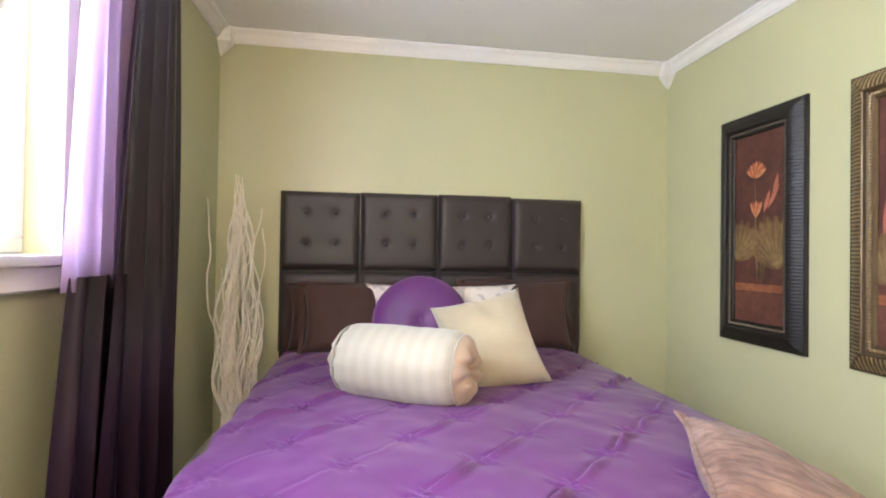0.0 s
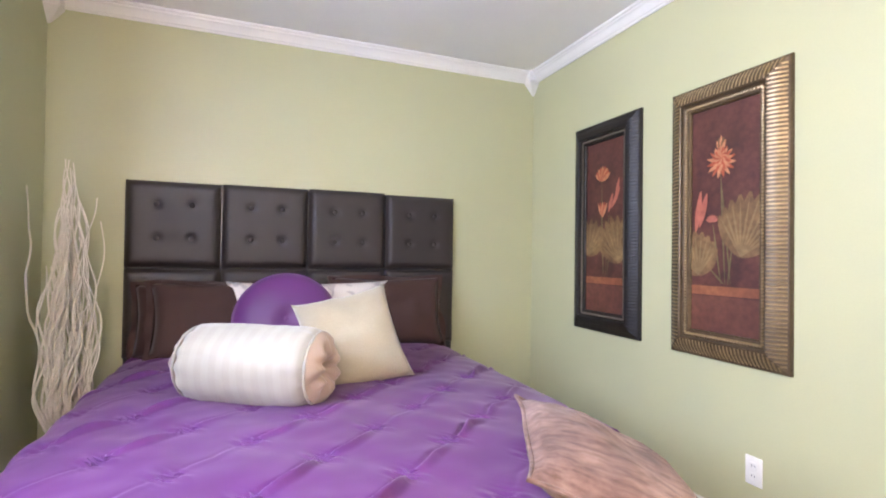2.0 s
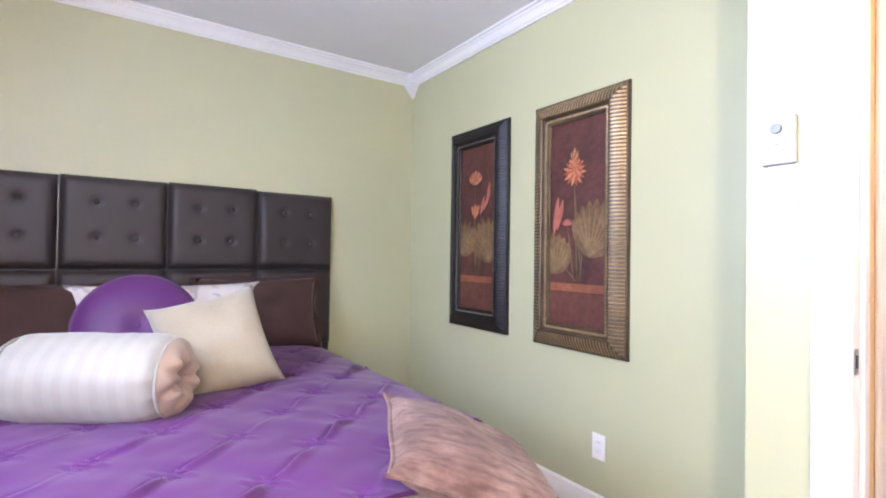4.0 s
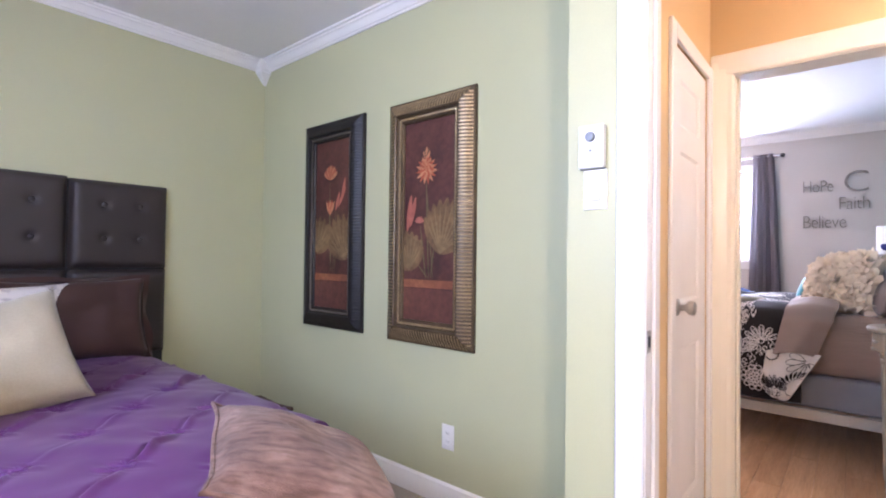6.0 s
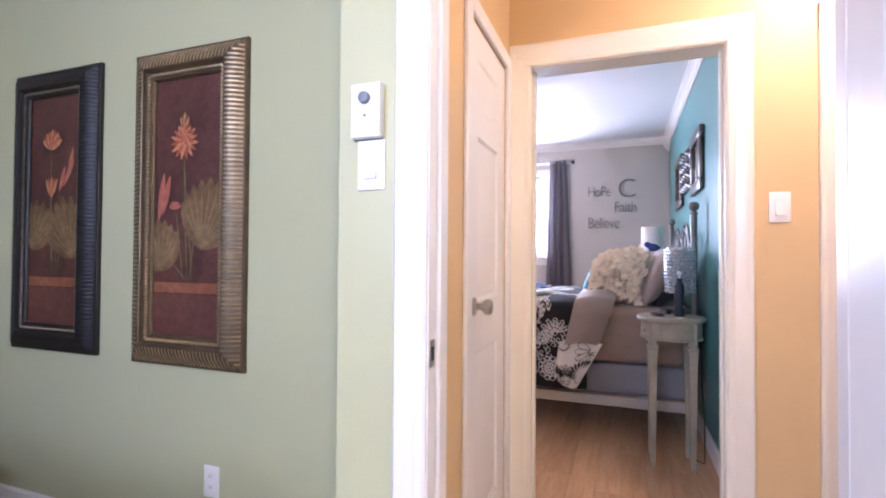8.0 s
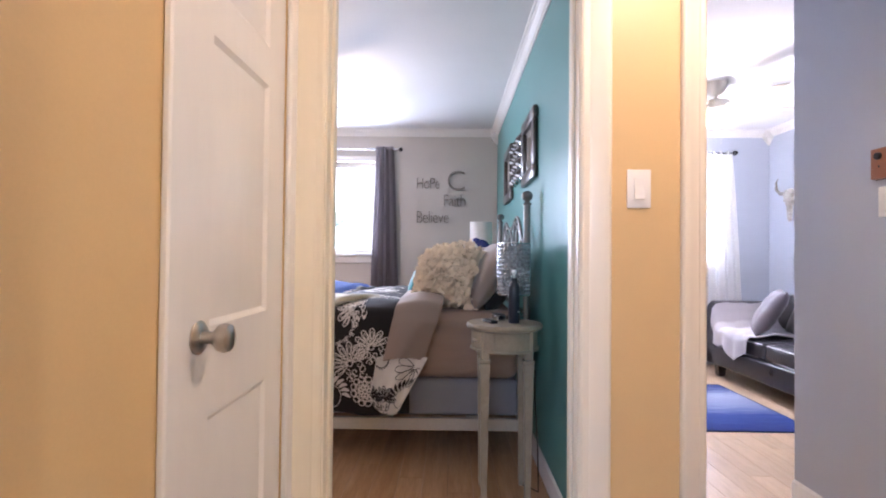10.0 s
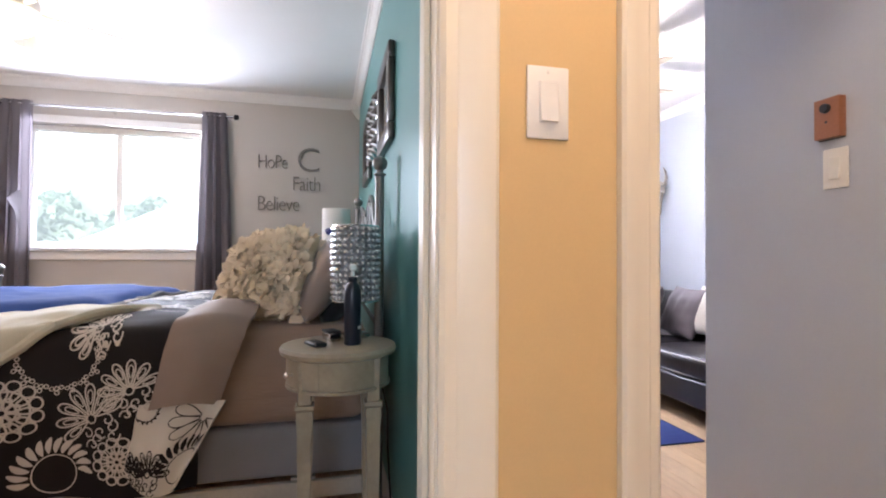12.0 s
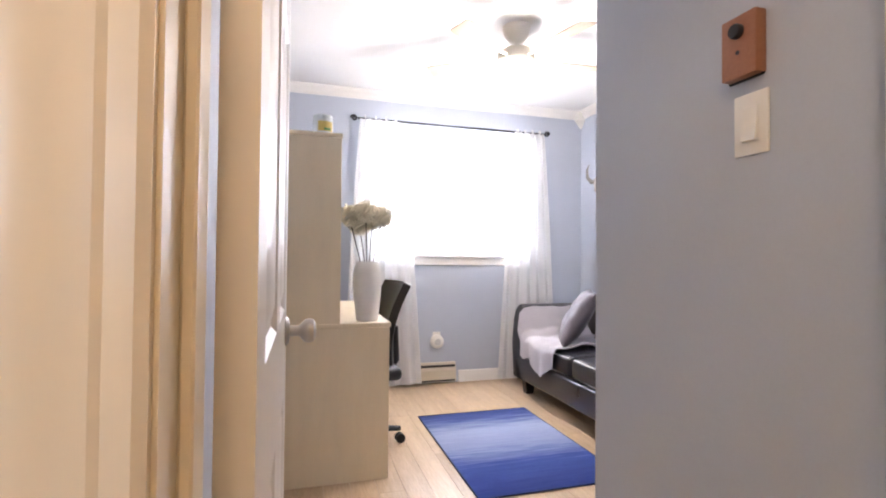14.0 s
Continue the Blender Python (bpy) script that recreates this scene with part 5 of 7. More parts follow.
def duvet():
    t = thing("duvet", "black duvet with white medallion print, corner folded to taupe", "duvet")
    f, total = drape(0.22, 1.74, BX1 + 0.02, 0.56, 0.03, 1)

    def g(u, v):
        x, y, z = f(u, v)
        if z > 0.8 and v < 0.25:
            z += 0.02 * math.sin(v * 4 * math.pi) * 0.6
        return (x, y, z)

    cov = part("cover", sheet(B(), 130, 90, g, 0.006), BLACKDUVET, t, "black cotton with ivory medallions", smooth=80)
    place = cloth_place(g, (total, 1.52), 0.0085)
    edge = BX1 + 0.02 - BX0
    for row in range(3):
        for col in range(-1, 3):
            ds, dy = edge - 0.60 * row, 0.60 * col - 0.22 + (0.3 if row % 2 else 0)
            for kind, q, y, R, turn in ((medallion, 0.25, 0.78, 0.098, 0), (wreath, 0.07, 0.64, 0.125, 0), (spray, 0.29, 0.535, 0.115, 2.5), (spray, 0.20, 0.42, 0.10, 2.6), (plume, 0.475, 0.655, 0.125, 2.9), (spray, 0.02, 0.53, 0.085, 2.2), (medallion, 0.43, 0.45, 0.08, 0)):
                a, b = ds + q, y + dy
                if not (R < a < total - 0.4 * R and 0.6 * R < b < 1.52 - R * 0.6):
                    continue
                bm = B()
                if kind in (spray, plume):
                    kind(bm, place, (a, b), R, turn)
                else:
                    kind(bm, place, (a, b), R)
                part("print_motif", bm, IVORYINK, cov, smooth=80, kind="stuff")
    # turned-back band
    f2, total2 = drape(0.04, 0.29, BX1 + 0.02, 0.30, 0.065, 5)

    def g2(u, v):
        x, y, z = f2(u, v)
        q = max(0.0, u * total2 - (BX1 + 0.02 - BX0))
        return (x - 0.034 * min(1, q / 0.1), y + q * (0.35 - 0.12 * v) , z + 0.02 * math.sin(v * math.pi))

    part("turned_back_band", sheet(B(), 100, 30, g2, 0.022), TAUPE_D, t, "taupe reverse side", smooth=80)

    def g3(u, v):
        q = 0.225 + u * (0.255 + 0.05 * (1 - v))
        y = 0.04 + 0.30 * v + q * (0.35 - 0.12 * v) - 0.06 * u * v
        wob = noise.noise(Vector((y * 7, u * 3, 8)))
        return (BX0 - 0.128 - 0.016 * min(1, u * 4) + 0.02 * wob * min(1, u * 3) - 0.02 * u + 0.012 * math.sin(v * 9), y + 0.03 * u, 0.885 - 0.06 - q + 0.06 * u * (2 * v - 1) ** 4)

    fc = part("folded_corner", sheet(B(), 40, 32, g3, 0.006), IVORYDUVET, t, "ivory side with black print", smooth=80)
    place = cloth_place(g3, (0.335, 0.30), 0.0085)
    bm = B()
    petals(bm, place, (0.055, 0.05), 0.015, 0.12, 7, 0.24, 0.0035, -1.2, 2.2)
    plume(bm, place, (0.235, 0.06), 0.115, 3.0)
    spray(bm, place, (0.265, 0.19), 0.085, 2.9)
    spray(bm, place, (0.29, 0.265), 0.06, 2.6)
    wreath(bm, place, (0.03, 0.27), 0.05)
    part("print_motif", bm, BLACKINK, fc, smooth=80, kind="stuff")
    return t


duvet()
BLUECLOTH = fabric("blue fleece", (0.022, 0.06, 0.23), 1.0, 0.0)
NAVY = fabric("navy blanket edge", (0.02, 0.022, 0.035), 0.9)
CREAMF = fabric("cream fleece", (0.55, 0.50, 0.38), 0.95, 0.6, weave=200, bump=0.5)


def folded_blanket(name, label, material, x0, x1, y0, y1, z, h, seed, edge=None):
    t = thing(name, label, "blanket")

    def f(u, v):
        x, y = x0 + (x1 - x0) * u, y0 + (y1 - y0) * v
        e = min(u, 1 - u, v, 1 - v)
        n = noise.noise(Vector((x * 3, y * 3, seed))) * 0.02 + 0.008 * noise.noise(Vector((x * 9, y * 9, seed)))
        return (x + 0.05 * noise.noise(Vector((y * 3, seed, 1))), y + 0.05 * noise.noise(Vector((x * 3, seed, 2))) - 0.12 * u, z + h * min(1, e / 0.08) ** 0.5 + n)

    part("cloth", sheet(B(), 40, 30, f, 0.02), material, t, smooth=80)
    if edge:
        part("edge", tube(B(), [Vector(f(k / 20, 0)) + Vector((0, -0.012, -0.012)) for k in range(21)], 0.018, 8), edge, t, "dark bound edge")
    return t


folded_blanket("blanket", "blue fleece blanket with a dark edge spread on the bed", BLUECLOTH, 4.22, 5.5, 0.80, 1.66, 0.885, 0.035, 4, NAVY)


def throw():
    t = thing("throw_blanket", "cream fleece throw draped over the bed edge", "blanket")
    f, total = drape(0.62, 1.6, 4.25, 0.19, 0.055, 9)

    def g(u, v):
        k = 0.62 + 0.38 * min(1.0, v / 0.3)
        x, y, z = f(u * k, v)
        return (x - 0.02 * (1 - u), y + 0.22 * (u - 0.8) * (1 - v), z + 0.012 * math.sin(v * 9 + u * 3))

    cl = part("cloth", sheet(B(), 40, 50, g, 0.025), CREAMF, t, smooth=80)
    hem = [g(q / 12, 0) for q in range(13)] + [g(1, q / 24) for q in range(1, 25)]
    part("hem", tube(B(), hem, 0.017, 8), CREAMF, cl, "thick rolled hem")


throw()

RUFFLE = fabric("ivory felt ruffle", (0.90, 0.76, 0.58), 0.9, 0.2, bump=0.3)


def ruffle_pillow():
    m = pose(4.24, 0.02, 1.01, 56, 0, 236) @ pose(0, 0, 0, 0, 0, 8)
    t = thing("ruffled_pillow", "ivory throw pillow covered in felt petal ruffles", "pillow", at=m)
    w, d = 0.40, 0.17
    part("cover", pillow_mesh(w, w, d, 0.08, seed=4), RUFFLE, t, smooth=80)
    rn = random.Random(8)
    bm = B()
    for i in range(520):
        u, v = rn.uniform(-0.96, 0.96), rn.uniform(-0.96, 0.96)
        k = (max(0, 1 - abs(u) ** 2.6) * max(0, 1 - abs(v) ** 2.6)) ** 0.42
        for side in ((1, -1) if i % 2 == 0 else (1,)):
            c = Vector((w / 2 * u * 0.95, w / 2 * v * 0.95, side * (d / 2 * k - 0.004)))
            a = rn.uniform(0, math.tau)
            L, W = rn.uniform(0.034, 0.056), rn.uniform(0.045, 0.085)
            lean = rn.uniform(0.35, 1.15)
            ph = rn.uniform(0, 6)

            def f(p, q):
                s = (p - 0.5) * W
                out = q * L
                wv = 0.013 * math.sin(p * 9 + ph) * q
                x, y, z = s * (0.6 + 0.5 * q), out * math.cos(lean) + wv, out * math.sin(lean) + 0.35 * wv - 0.012 * (p - 0.5) ** 2 * 4 * q
                return Vector((c.x + x * math.cos(a) - y * math.sin(a), c.y + x * math.sin(a) + y * math.cos(a), c.z + side * z))

            sheet(bm, 6, 3, f)
    part("ruffle_trim", bm, RUFFLE, t, "layered felt petals", smooth=80, kind="stuff")


ruffle_pillow()
PILTAUPE = fabric("taupe satin", (0.26, 0.20, 0.17), 0.5, 0.3)
BLACKCLOTH = fabric("black cotton", (0.02, 0.018, 0.02), 0.75)
TEALCLOTH = fabric("teal cotton", (0.04, 0.24, 0.27), 0.7)
cushion("pillow", "taupe satin pillow leaning on the headboard", 0.56, 0.44, 0.16, PILTAUPE, pose(4.27, -0.215, 1.035, 60, 0, 186), 0.06, 21)
cushion("pillow", "black cotton pillow propped against the iron headboard", 0.6, 0.34, 0.16, BLACKCLOTH, pose(4.36, -0.30, 0.965, 58, 0, 178), 0.07, 22)
cushion("pillow", "teal cotton pillow standing behind the ruffled pillow", 0.5, 0.42, 0.15, TEALCLOTH, pose(4.80, 0.17, 1.03, 62, 0, 176), 0.08, 23)
cushion("pillow", "taupe satin pillow on the far side of the bed", 0.56, 0.44, 0.16, PILTAUPE, pose(5.1, -0.17, 1.02, 62, 0, 178), 0.06, 24)

# ---- nightstand and what stands on it ----
GREYPAINT = mat("antique grey-cream paint", (0.35, 0.30, 0.22), 0.36, var=0.14, big=7, fine=60, bump=0.12)


def nightstand(x, y):
    t = thing("nightstand", "small round antique grey nightstand with tapered legs", "nightstand", at=pose(x, y, 0))
    H = 0.825
    part("top", lathe(B(), [(0.171, H - 0.028), (0.180, H - 0.024), (0.183, H - 0.012), (0.178, H - 0.002), (0.168, H), (0.158, H + 0.001), (0.001, H + 0.001)], 48), GREYPAINT, t)
    part("apron", lathe(B(), [(0.155, H - 0.125), (0.158, H - 0.118), (0.158, H - 0.028)], 48, cap=True), GREYPAINT, t)
    part("bead", lathe(B(), [(0.156, H - 0.127), (0.164, H - 0.124), (0.164, H - 0.116), (0.156, H - 0.113)], 48, cap=False), GREYPAINT, t)
    dr = part("drawer", sheet(B(), 12, 2, lambda u, v: (0.162 * math.cos(radians(98 + 60 * u)), 0.162 * math.sin(radians(98 + 60 * u)), H - 0.11 + 0.075 * v), 0.004), GREYPAINT, t)
    part("drawer_knob", lathe(B(), [(0.004, 0), (0.004, 0.01), (0.009, 0.014), (0.01, 0.02), (0.006, 0.025), (0.001, 0.026)], 14, pose(0, 0, 0, 0, 0, 122) @ pose(0.162, 0.0, H - 0.075, 0, 90, 0)), NICKEL, dr, "small nickel knob")
    for a in (45, 135, 225, 315):
        lx, ly = 0.142 * math.cos(radians(a)), 0.142 * math.sin(radians(a))
        lg = part("leg", box(B(), lx - 0.02, lx + 0.02, ly - 0.02, ly + 0.02, H - 0.16, H - 0.03, 0.003), GREYPAINT, t, "square tapered leg")
        bm = B()
        rings = []
        for w, z in ((0.026, H - 0.16), (0.027, H - 0.17), (0.022, H - 0.178), (0.024, H - 0.20), (0.0205, H - 0.235), (0.013, 0.035), (0.015, 0.032), (0.015, 0.026), (0.01, 0.02), (0.012, 0.0)):
            rings.append([bm.verts.new((lx + sx * w, ly + sy * w, z)) for sx, sy in ((-1, -1), (1, -1), (1, 1), (-1, 1))])
        for p, q in zip(rings, rings[1:]):
            for i in range(4):
                bm.faces.new((p[i], p[(i + 1) % 4], q[(i + 1) % 4], q[i]))
        bm.faces.new(rings[0])
        bm.faces.new(rings[-1])
        part("tapered_shaft", bm, GREYPAINT, lg, smooth=20)
    return t


ns = nightstand(3.64, -0.258)
copy_thing(ns, pose(5.86, -0.24, 0))

CRYSTAL = mat("cut crystal beads", (0.62, 0.66, 0.70), 0.16, 0.6, var=0.3, big=60)
SILVER = mat("polished chrome", (0.62, 0.62, 0.62), 0.12, 1.0, var=0.05, bump=0)
t = thing("table_lamp", "table lamp with a crystal-beaded drum shade on the nightstand", "table lamp", at=pose(3.745, -0.315, 0.8265))
part("base", lathe(B(), [(0.05, 0), (0.05, 0.012), (0.02, 0.02), (0.012, 0.04), (0.02, 0.06), (0.012, 0.085), (0.008, 0.10)], 24), SILVER, t, "chrome base")
sh = part("shade", lathe(B(), [(0.073, 0.125), (0.073, 0.38)], 32, cap=False), mat("grey shade lining", (0.20, 0.21, 0.22), 0.6), t, "grey lining")
for z in (0.125, 0.38):
    part("shade_ring", tube(B(), [(0.077 * math.cos(q * math.tau / 32), 0.077 * math.sin(q * math.tau / 32), z) for q in range(32)], 0.004, 6, closed=True), SILVER, sh)
bm = B()
for r in range(13):
    for q in range(24):
        a = q * math.tau / 24
        bmesh.ops.create_icosphere(bm, subdivisions=1, radius=0.0098, matrix=Matrix.Translation((0.077 * math.cos(a), 0.077 * math.sin(a), 0.135 + r * 0.0196)))
part("bead_lattice", bm, CRYSTAL, sh, "rows of faceted crystal beads", smooth=0, kind="stuff")

t = thing("pump_bottle", "dark navy lotion bottle with a clear pump top", "bottle", at=pose(3.60, -0.298, 0.8265))
DARKBOT = mat("navy plastic bottle", (0.012, 0.016, 0.03), 0.3, var=0.1, bump=0)
part("body", lathe(B(), [(0.024, 0), (0.0265, 0.004), (0.0265, 0.165), (0.022, 0.185), (0.012, 0.198)], 28), DARKBOT, t)
part("collar", lathe(B(), [(0.014, 0.198), (0.015, 0.2), (0.015, 0.212), (0.012, 0.214)], 20), DARKBOT, t)
CLEARPL = mat("clear plastic", (0.62, 0.68, 0.70), 0.15, var=0.1, bump=0)
part("pump_head", box(B(), -0.012, 0.036, -0.011, 0.011, 0.232, 0.252, 0.005, 2), CLEARPL, t, "clear plastic pump head")
part("pump_stem", tube(B(), [(0, 0, 0.21), (0, 0, 0.235)], 0.006, 10), CLEARPL, t)
part("label_bar", sheet(B(), 8, 1, lambda u, v: (0.0268 * math.cos(radians(215 + 60 * u)), 0.0268 * math.sin(radians(215 + 60 * u)), 0.05 + 0.01 * v)), PLASTIC, t, "pale label lettering bar")

t = thing("remote_control", "black oval remote control on the nightstand", "remote control", at=pose(3.60, -0.185, 0.8265, 0, 0, 25))
part("body", box(B(), -0.045, 0.045, -0.02, 0.02, 0, 0.014, 0.006, 3), BLACKPL, t, smooth=60)
for k in range(6):
    part("key", lathe(B(), [(0.004, 0.013), (0.004, 0.0155), (0.002, 0.016)], 8, Matrix.Translation((-0.03 + 0.02 * (k // 2), -0.007 + 0.014 * (k % 2), 0))), DARKMETAL, t)

t = thing("trinket_box", "small mirrored trinket box with a dark lid", "box", at=pose(3.69, -0.235, 0.8265, 0, 0, 20))
part("body", box(B(), -0.035, 0.035, -0.02, 0.02, 0, 0.026, 0.003), SILVER, t)
part("lid", box(B(), -0.037, 0.037, -0.022, 0.022, 0.0262, 0.034, 0.003), BLACKPL, t, "dark lid")

CORD = mat("black cord rubber", (0.012, 0.012, 0.012), 0.5)
solid("lamp_cord", tube(B(), [(3.79, -0.40, 0.70), (3.80, -0.435, 0.55), (3.83, -0.44, 0.4), (3.80, -0.45, 0.2), (3.72, -0.44, 0.06), (3.66, -0.43, 0.004), (3.75, -0.35, 0.004), (3.95, -0.40, 0.004), (4.2, -0.46, 0.004)], 0.0035, 6), CORD, "black lamp cord trailing to the floor", "cord")

t = thing("table_lamp", "table lamp with a plain white drum shade", "table lamp", at=pose(5.86, -0.28, 0.8265))
WSHADE = sheer("white linen lampshade", (0.84, 0.82, 0.78), 0.0, 0.12)
part("base", lathe(B(), [(0.06, 0), (0.06, 0.012), (0.02, 0.03), (0.035, 0.1), (0.035, 0.2), (0.012, 0.27), (0.01, 0.52)], 24), SILVER, t)
part("shade", lathe(B(), [(0.105, 0.40), (0.105, 0.64), (0.102, 0.64), (0.102, 0.40)], 36, cap=False), WSHADE, t, "white linen drum shade")

t = thing("bird_figurine", "small blue glazed bird figurine perched behind the pillows", "figurine", at=pose(5.74, -0.30, 0.8265, 0, 0, 90))
BIRD = mat("blue glaze", (0.04, 0.05, 0.22), 0.25, var=0.2)
part("stand", lathe(B(), [(0.04, 0), (0.04, 0.01), (0.008, 0.02), (0.008, 0.36)], 16), DARKMETAL, t)
part("body", lathe(B(), [(0.004, -0.09), (0.03, -0.05), (0.045, 0), (0.04, 0.04), (0.026, 0.06), (0.03, 0.08), (0.022, 0.1), (0.004, 0.115)], 18, pose(0, 0, 0.42, 0, 60, 0)), BIRD, t)

# ---- wall letters ----
PEWTER = mat("pewter metal letters", (0.24, 0.22, 0.20), 0.35, 0.6, var=0.15)


def letters(text, y, z, size, squeeze, depth=0.008, bold=-0.006):
    cu_ = bpy.data.curves.new("letters", "FONT")
    cu_.body, cu_.size, cu_.extrude, cu_.offset, cu_.space_character = text, size, depth, bold, 0.9
    o = new("wall_letters", cu_)
    o.matrix_basis = Matrix(((0, 0, -1, X_B - depth - 0.001), (-squeeze, 0, 0, y), (0, 1, 0, z), (0, 0, 0, 1)))
    cu_.materials.append(PEWTER)
    return tagged(o, "thin pewter wall letters spelling " + text, "wall letters", "wall lettering")


letters("HoPe", 0.385, 1.868, 0.175, 0.70, bold=-0.003)
letters("C", 0.062, 1.850, 0.31, 1.0, 0.012, bold=-0.004)
letters("Faith", 0.095, 1.682, 0.182, 0.80, bold=-0.003)
letters("Believe", 0.385, 1.498, 0.19, 0.74, bold=-0.003)

# ---- frames on the teal wall ----
PEWFRAME = mat("pewter picture frame", (0.10, 0.085, 0.075), 0.3, 0.7, var=0.2)
MIRROR = mat("mirror glass", (0.75, 0.76, 0.78), 0.03, 1.0, var=0.02, bump=0)


def wall_frame(x0, x1, z0, z1, mirror, label):
    t = thing("wall_frame", label, "mirror" if mirror else "picture", at=pose((x0 + x1) / 2, Y_TEAL, (z0 + z1) / 2))
    hw, hh = (x1 - x0) / 2, (z1 - z0) / 2
    f = 0.075
    for a in ((-hw, hw, -hh, -hh + f), (-hw, hw, hh - f, hh), (-hw, -hw + f, -hh + f, hh - f), (hw - f, hw, -hh + f, hh - f)):
        part("rail", box(B(), a[0], a[1], 0.001, 0.032, a[2], a[3], 0.01, 2), PEWFRAME, t)
    part("glass", box(B(), -hw + f, hw - f, 0.006, 0.016, -hh + f, hh - f), MIRROR, t, "mirror glass", smooth=0)
    return t


wall_frame(4.06, 4.53, 1.60, 2.02, True, "square mirror in a wide pewter frame on the teal wall")
wall_frame(5.13, 5.60, 1.60, 2.05, True, "square mirror in a wide pewter frame on the teal wall")
t = thing("wall_art", "wavy metal wall art of stacked dark strips", "wall art", at=pose(4.84, Y_TEAL, 1.85))
for k in range(8):
    zz = -0.15 + k * 0.04
    pts = [(-0.21 + 0.06 * q, 0.018 + 0.014 * (1 if q % 2 else -1), zz + 0.012 * (1 if (q + k) % 2 else -1)) for q in range(8)]
    part("strip", tube(B(), pts, 0.017, 8), PEWFRAME if k % 2 else SILVER, t)

# ---- curtains and rods ----
t = thing("curtain_rod", "brushed steel curtain rod over the bedroom window", "curtain rod", at=pose(0, 0, 0))
part("rod", tube(B(), [(X_B - 0.075, 0.56, 2.275), (X_B - 0.075, 2.42, 2.275)], 0.011, 12), SILVER, t)
for y in (0.545, 2.435):
    part("finial", lathe(B(), [(0.012, -0.02), (0.022, -0.012), (0.022, 0.012), (0.012, 0.02)], 14, pose(X_B - 0.075, y, 2.275, 90)), DARKMETAL, t)
for y in (0.6, 1.478, 2.38):
    part("bracket", tube(B(), [(X_B, y, 2.257), (X_B - 0.075, y, 2.263)], 0.006, 8), SILVER, t)
GREYCURT = sheer("mauve-grey satin curtain", (0.32, 0.29, 0.31), 0.05, 0.6)
for a in ((0.62, 0.80, 0.53, 0.87), (2.02, 2.36, 2.02, 2.42)):
    t = thing("curtain", "mauve-grey satin grommet curtain beside the window", "curtain", "grey curtain panels")
    part("panel", curtain_mesh(X_B - 0.085, *a, 0.03, 2.302, 4 if a[0] < 1 else 5, 0.028, a[0]), GREYCURT, t, smooth=80)
    for k in range(4):
        y = a[0] + (a[1] - a[0]) * (k + 0.5) / 4
        part("grommet", tube(B(), [(X_B - 0.075 + 0.02 * math.cos(q * math.tau / 16), y, 2.275 + 0.02 * math.sin(q * math.tau / 16)) for q in range(16)], 0.003, 5, closed=True), SILVER, t)


# ---- ceiling fans ----
BLADE = mat("pale maple fan blade", (0.50, 0.42, 0.32), 0.5, var=0.12, stretch=(1, 8, 8))
FANWHITE = mat("cream enamel", (0.72, 0.68, 0.60), 0.35, var=0.04, bump=0.03)
BULB = glow("lit frosted glass", (1.0, 0.88, 0.70), 9.0)


def fan(x, y, z, turn):
    t = thing("ceiling_fan", "cream ceiling fan with a lit frosted glass bowl", "ceiling fan", at=pose(x, y, z, 0, 0, turn))
    part("canopy", lathe(B(), [(0.085, 0), (0.085, -0.012), (0.075, -0.05), (0.05, -0.09), (0.03, -0.10)], 28), FANWHITE, t)
    part("downrod", tube(B(), [(0, 0, -0.09), (0, 0, -0.15)], 0.013, 12), FANWHITE, t)
    part("motor", lathe(B(), [(0.05, -0.14), (0.1, -0.15), (0.115, -0.17), (0.115, -0.215), (0.09, -0.235), (0.06, -0.24)], 32), FANWHITE, t)
    for k in range(5):
        m = pose(0, 0, 0, 0, 0, 72 * k)
        bm = sheet(B(), 12, 4, lambda u, v: m @ Vector((0.18 + 0.4 * u, (v - 0.5) * (0.10 + 0.035 * u) * (1 if u < 0.95 else 0.8), -0.205 + (v - 0.5) * 0.024)), 0.006)
        bl = part("blade", bm, BLADE, t, "pale wooden blade")
        part("blade_iron", tube(B(), [m @ Vector((0.09, 0, -0.2)), m @ Vector((0.2, 0, -0.206))], 0.011, 8), FANWHITE, bl)
    part("light_bowl", lathe(B(), [(0.06, -0.24), (0.09, -0.25), (0.10, -0.275), (0.085, -0.31), (0.05, -0.335), (0.004, -0.343)], 28), BULB, t, "lit frosted glass bowl")
    for dx in (-0.05, 0.05):
        part("pull_chain", tube(B(), [(dx, 0.06, -0.24), (dx, 0.06, -0.50)], 0.0015, 5), FANWHITE, t)
    return t


fan(4.78, 1.28, H_B, 20)
fan(5.16, -2.09, H_O, 52)

# ---- blue office ----
BLACKLEATHER = mat("black leather", (0.018, 0.017, 0.022), 0.33, var=0.15, big=4, fine=380, bump=0.3, dist=0.001, spec=0.55, rvar=0.06)
STITCH = mat("white contrast piping", (0.62, 0.62, 0.62), 0.6)
DARKWOOD = mat("dark stained wood", (0.035, 0.02, 0.013), 0.4, var=0.2, stretch=(4, 4, 1))


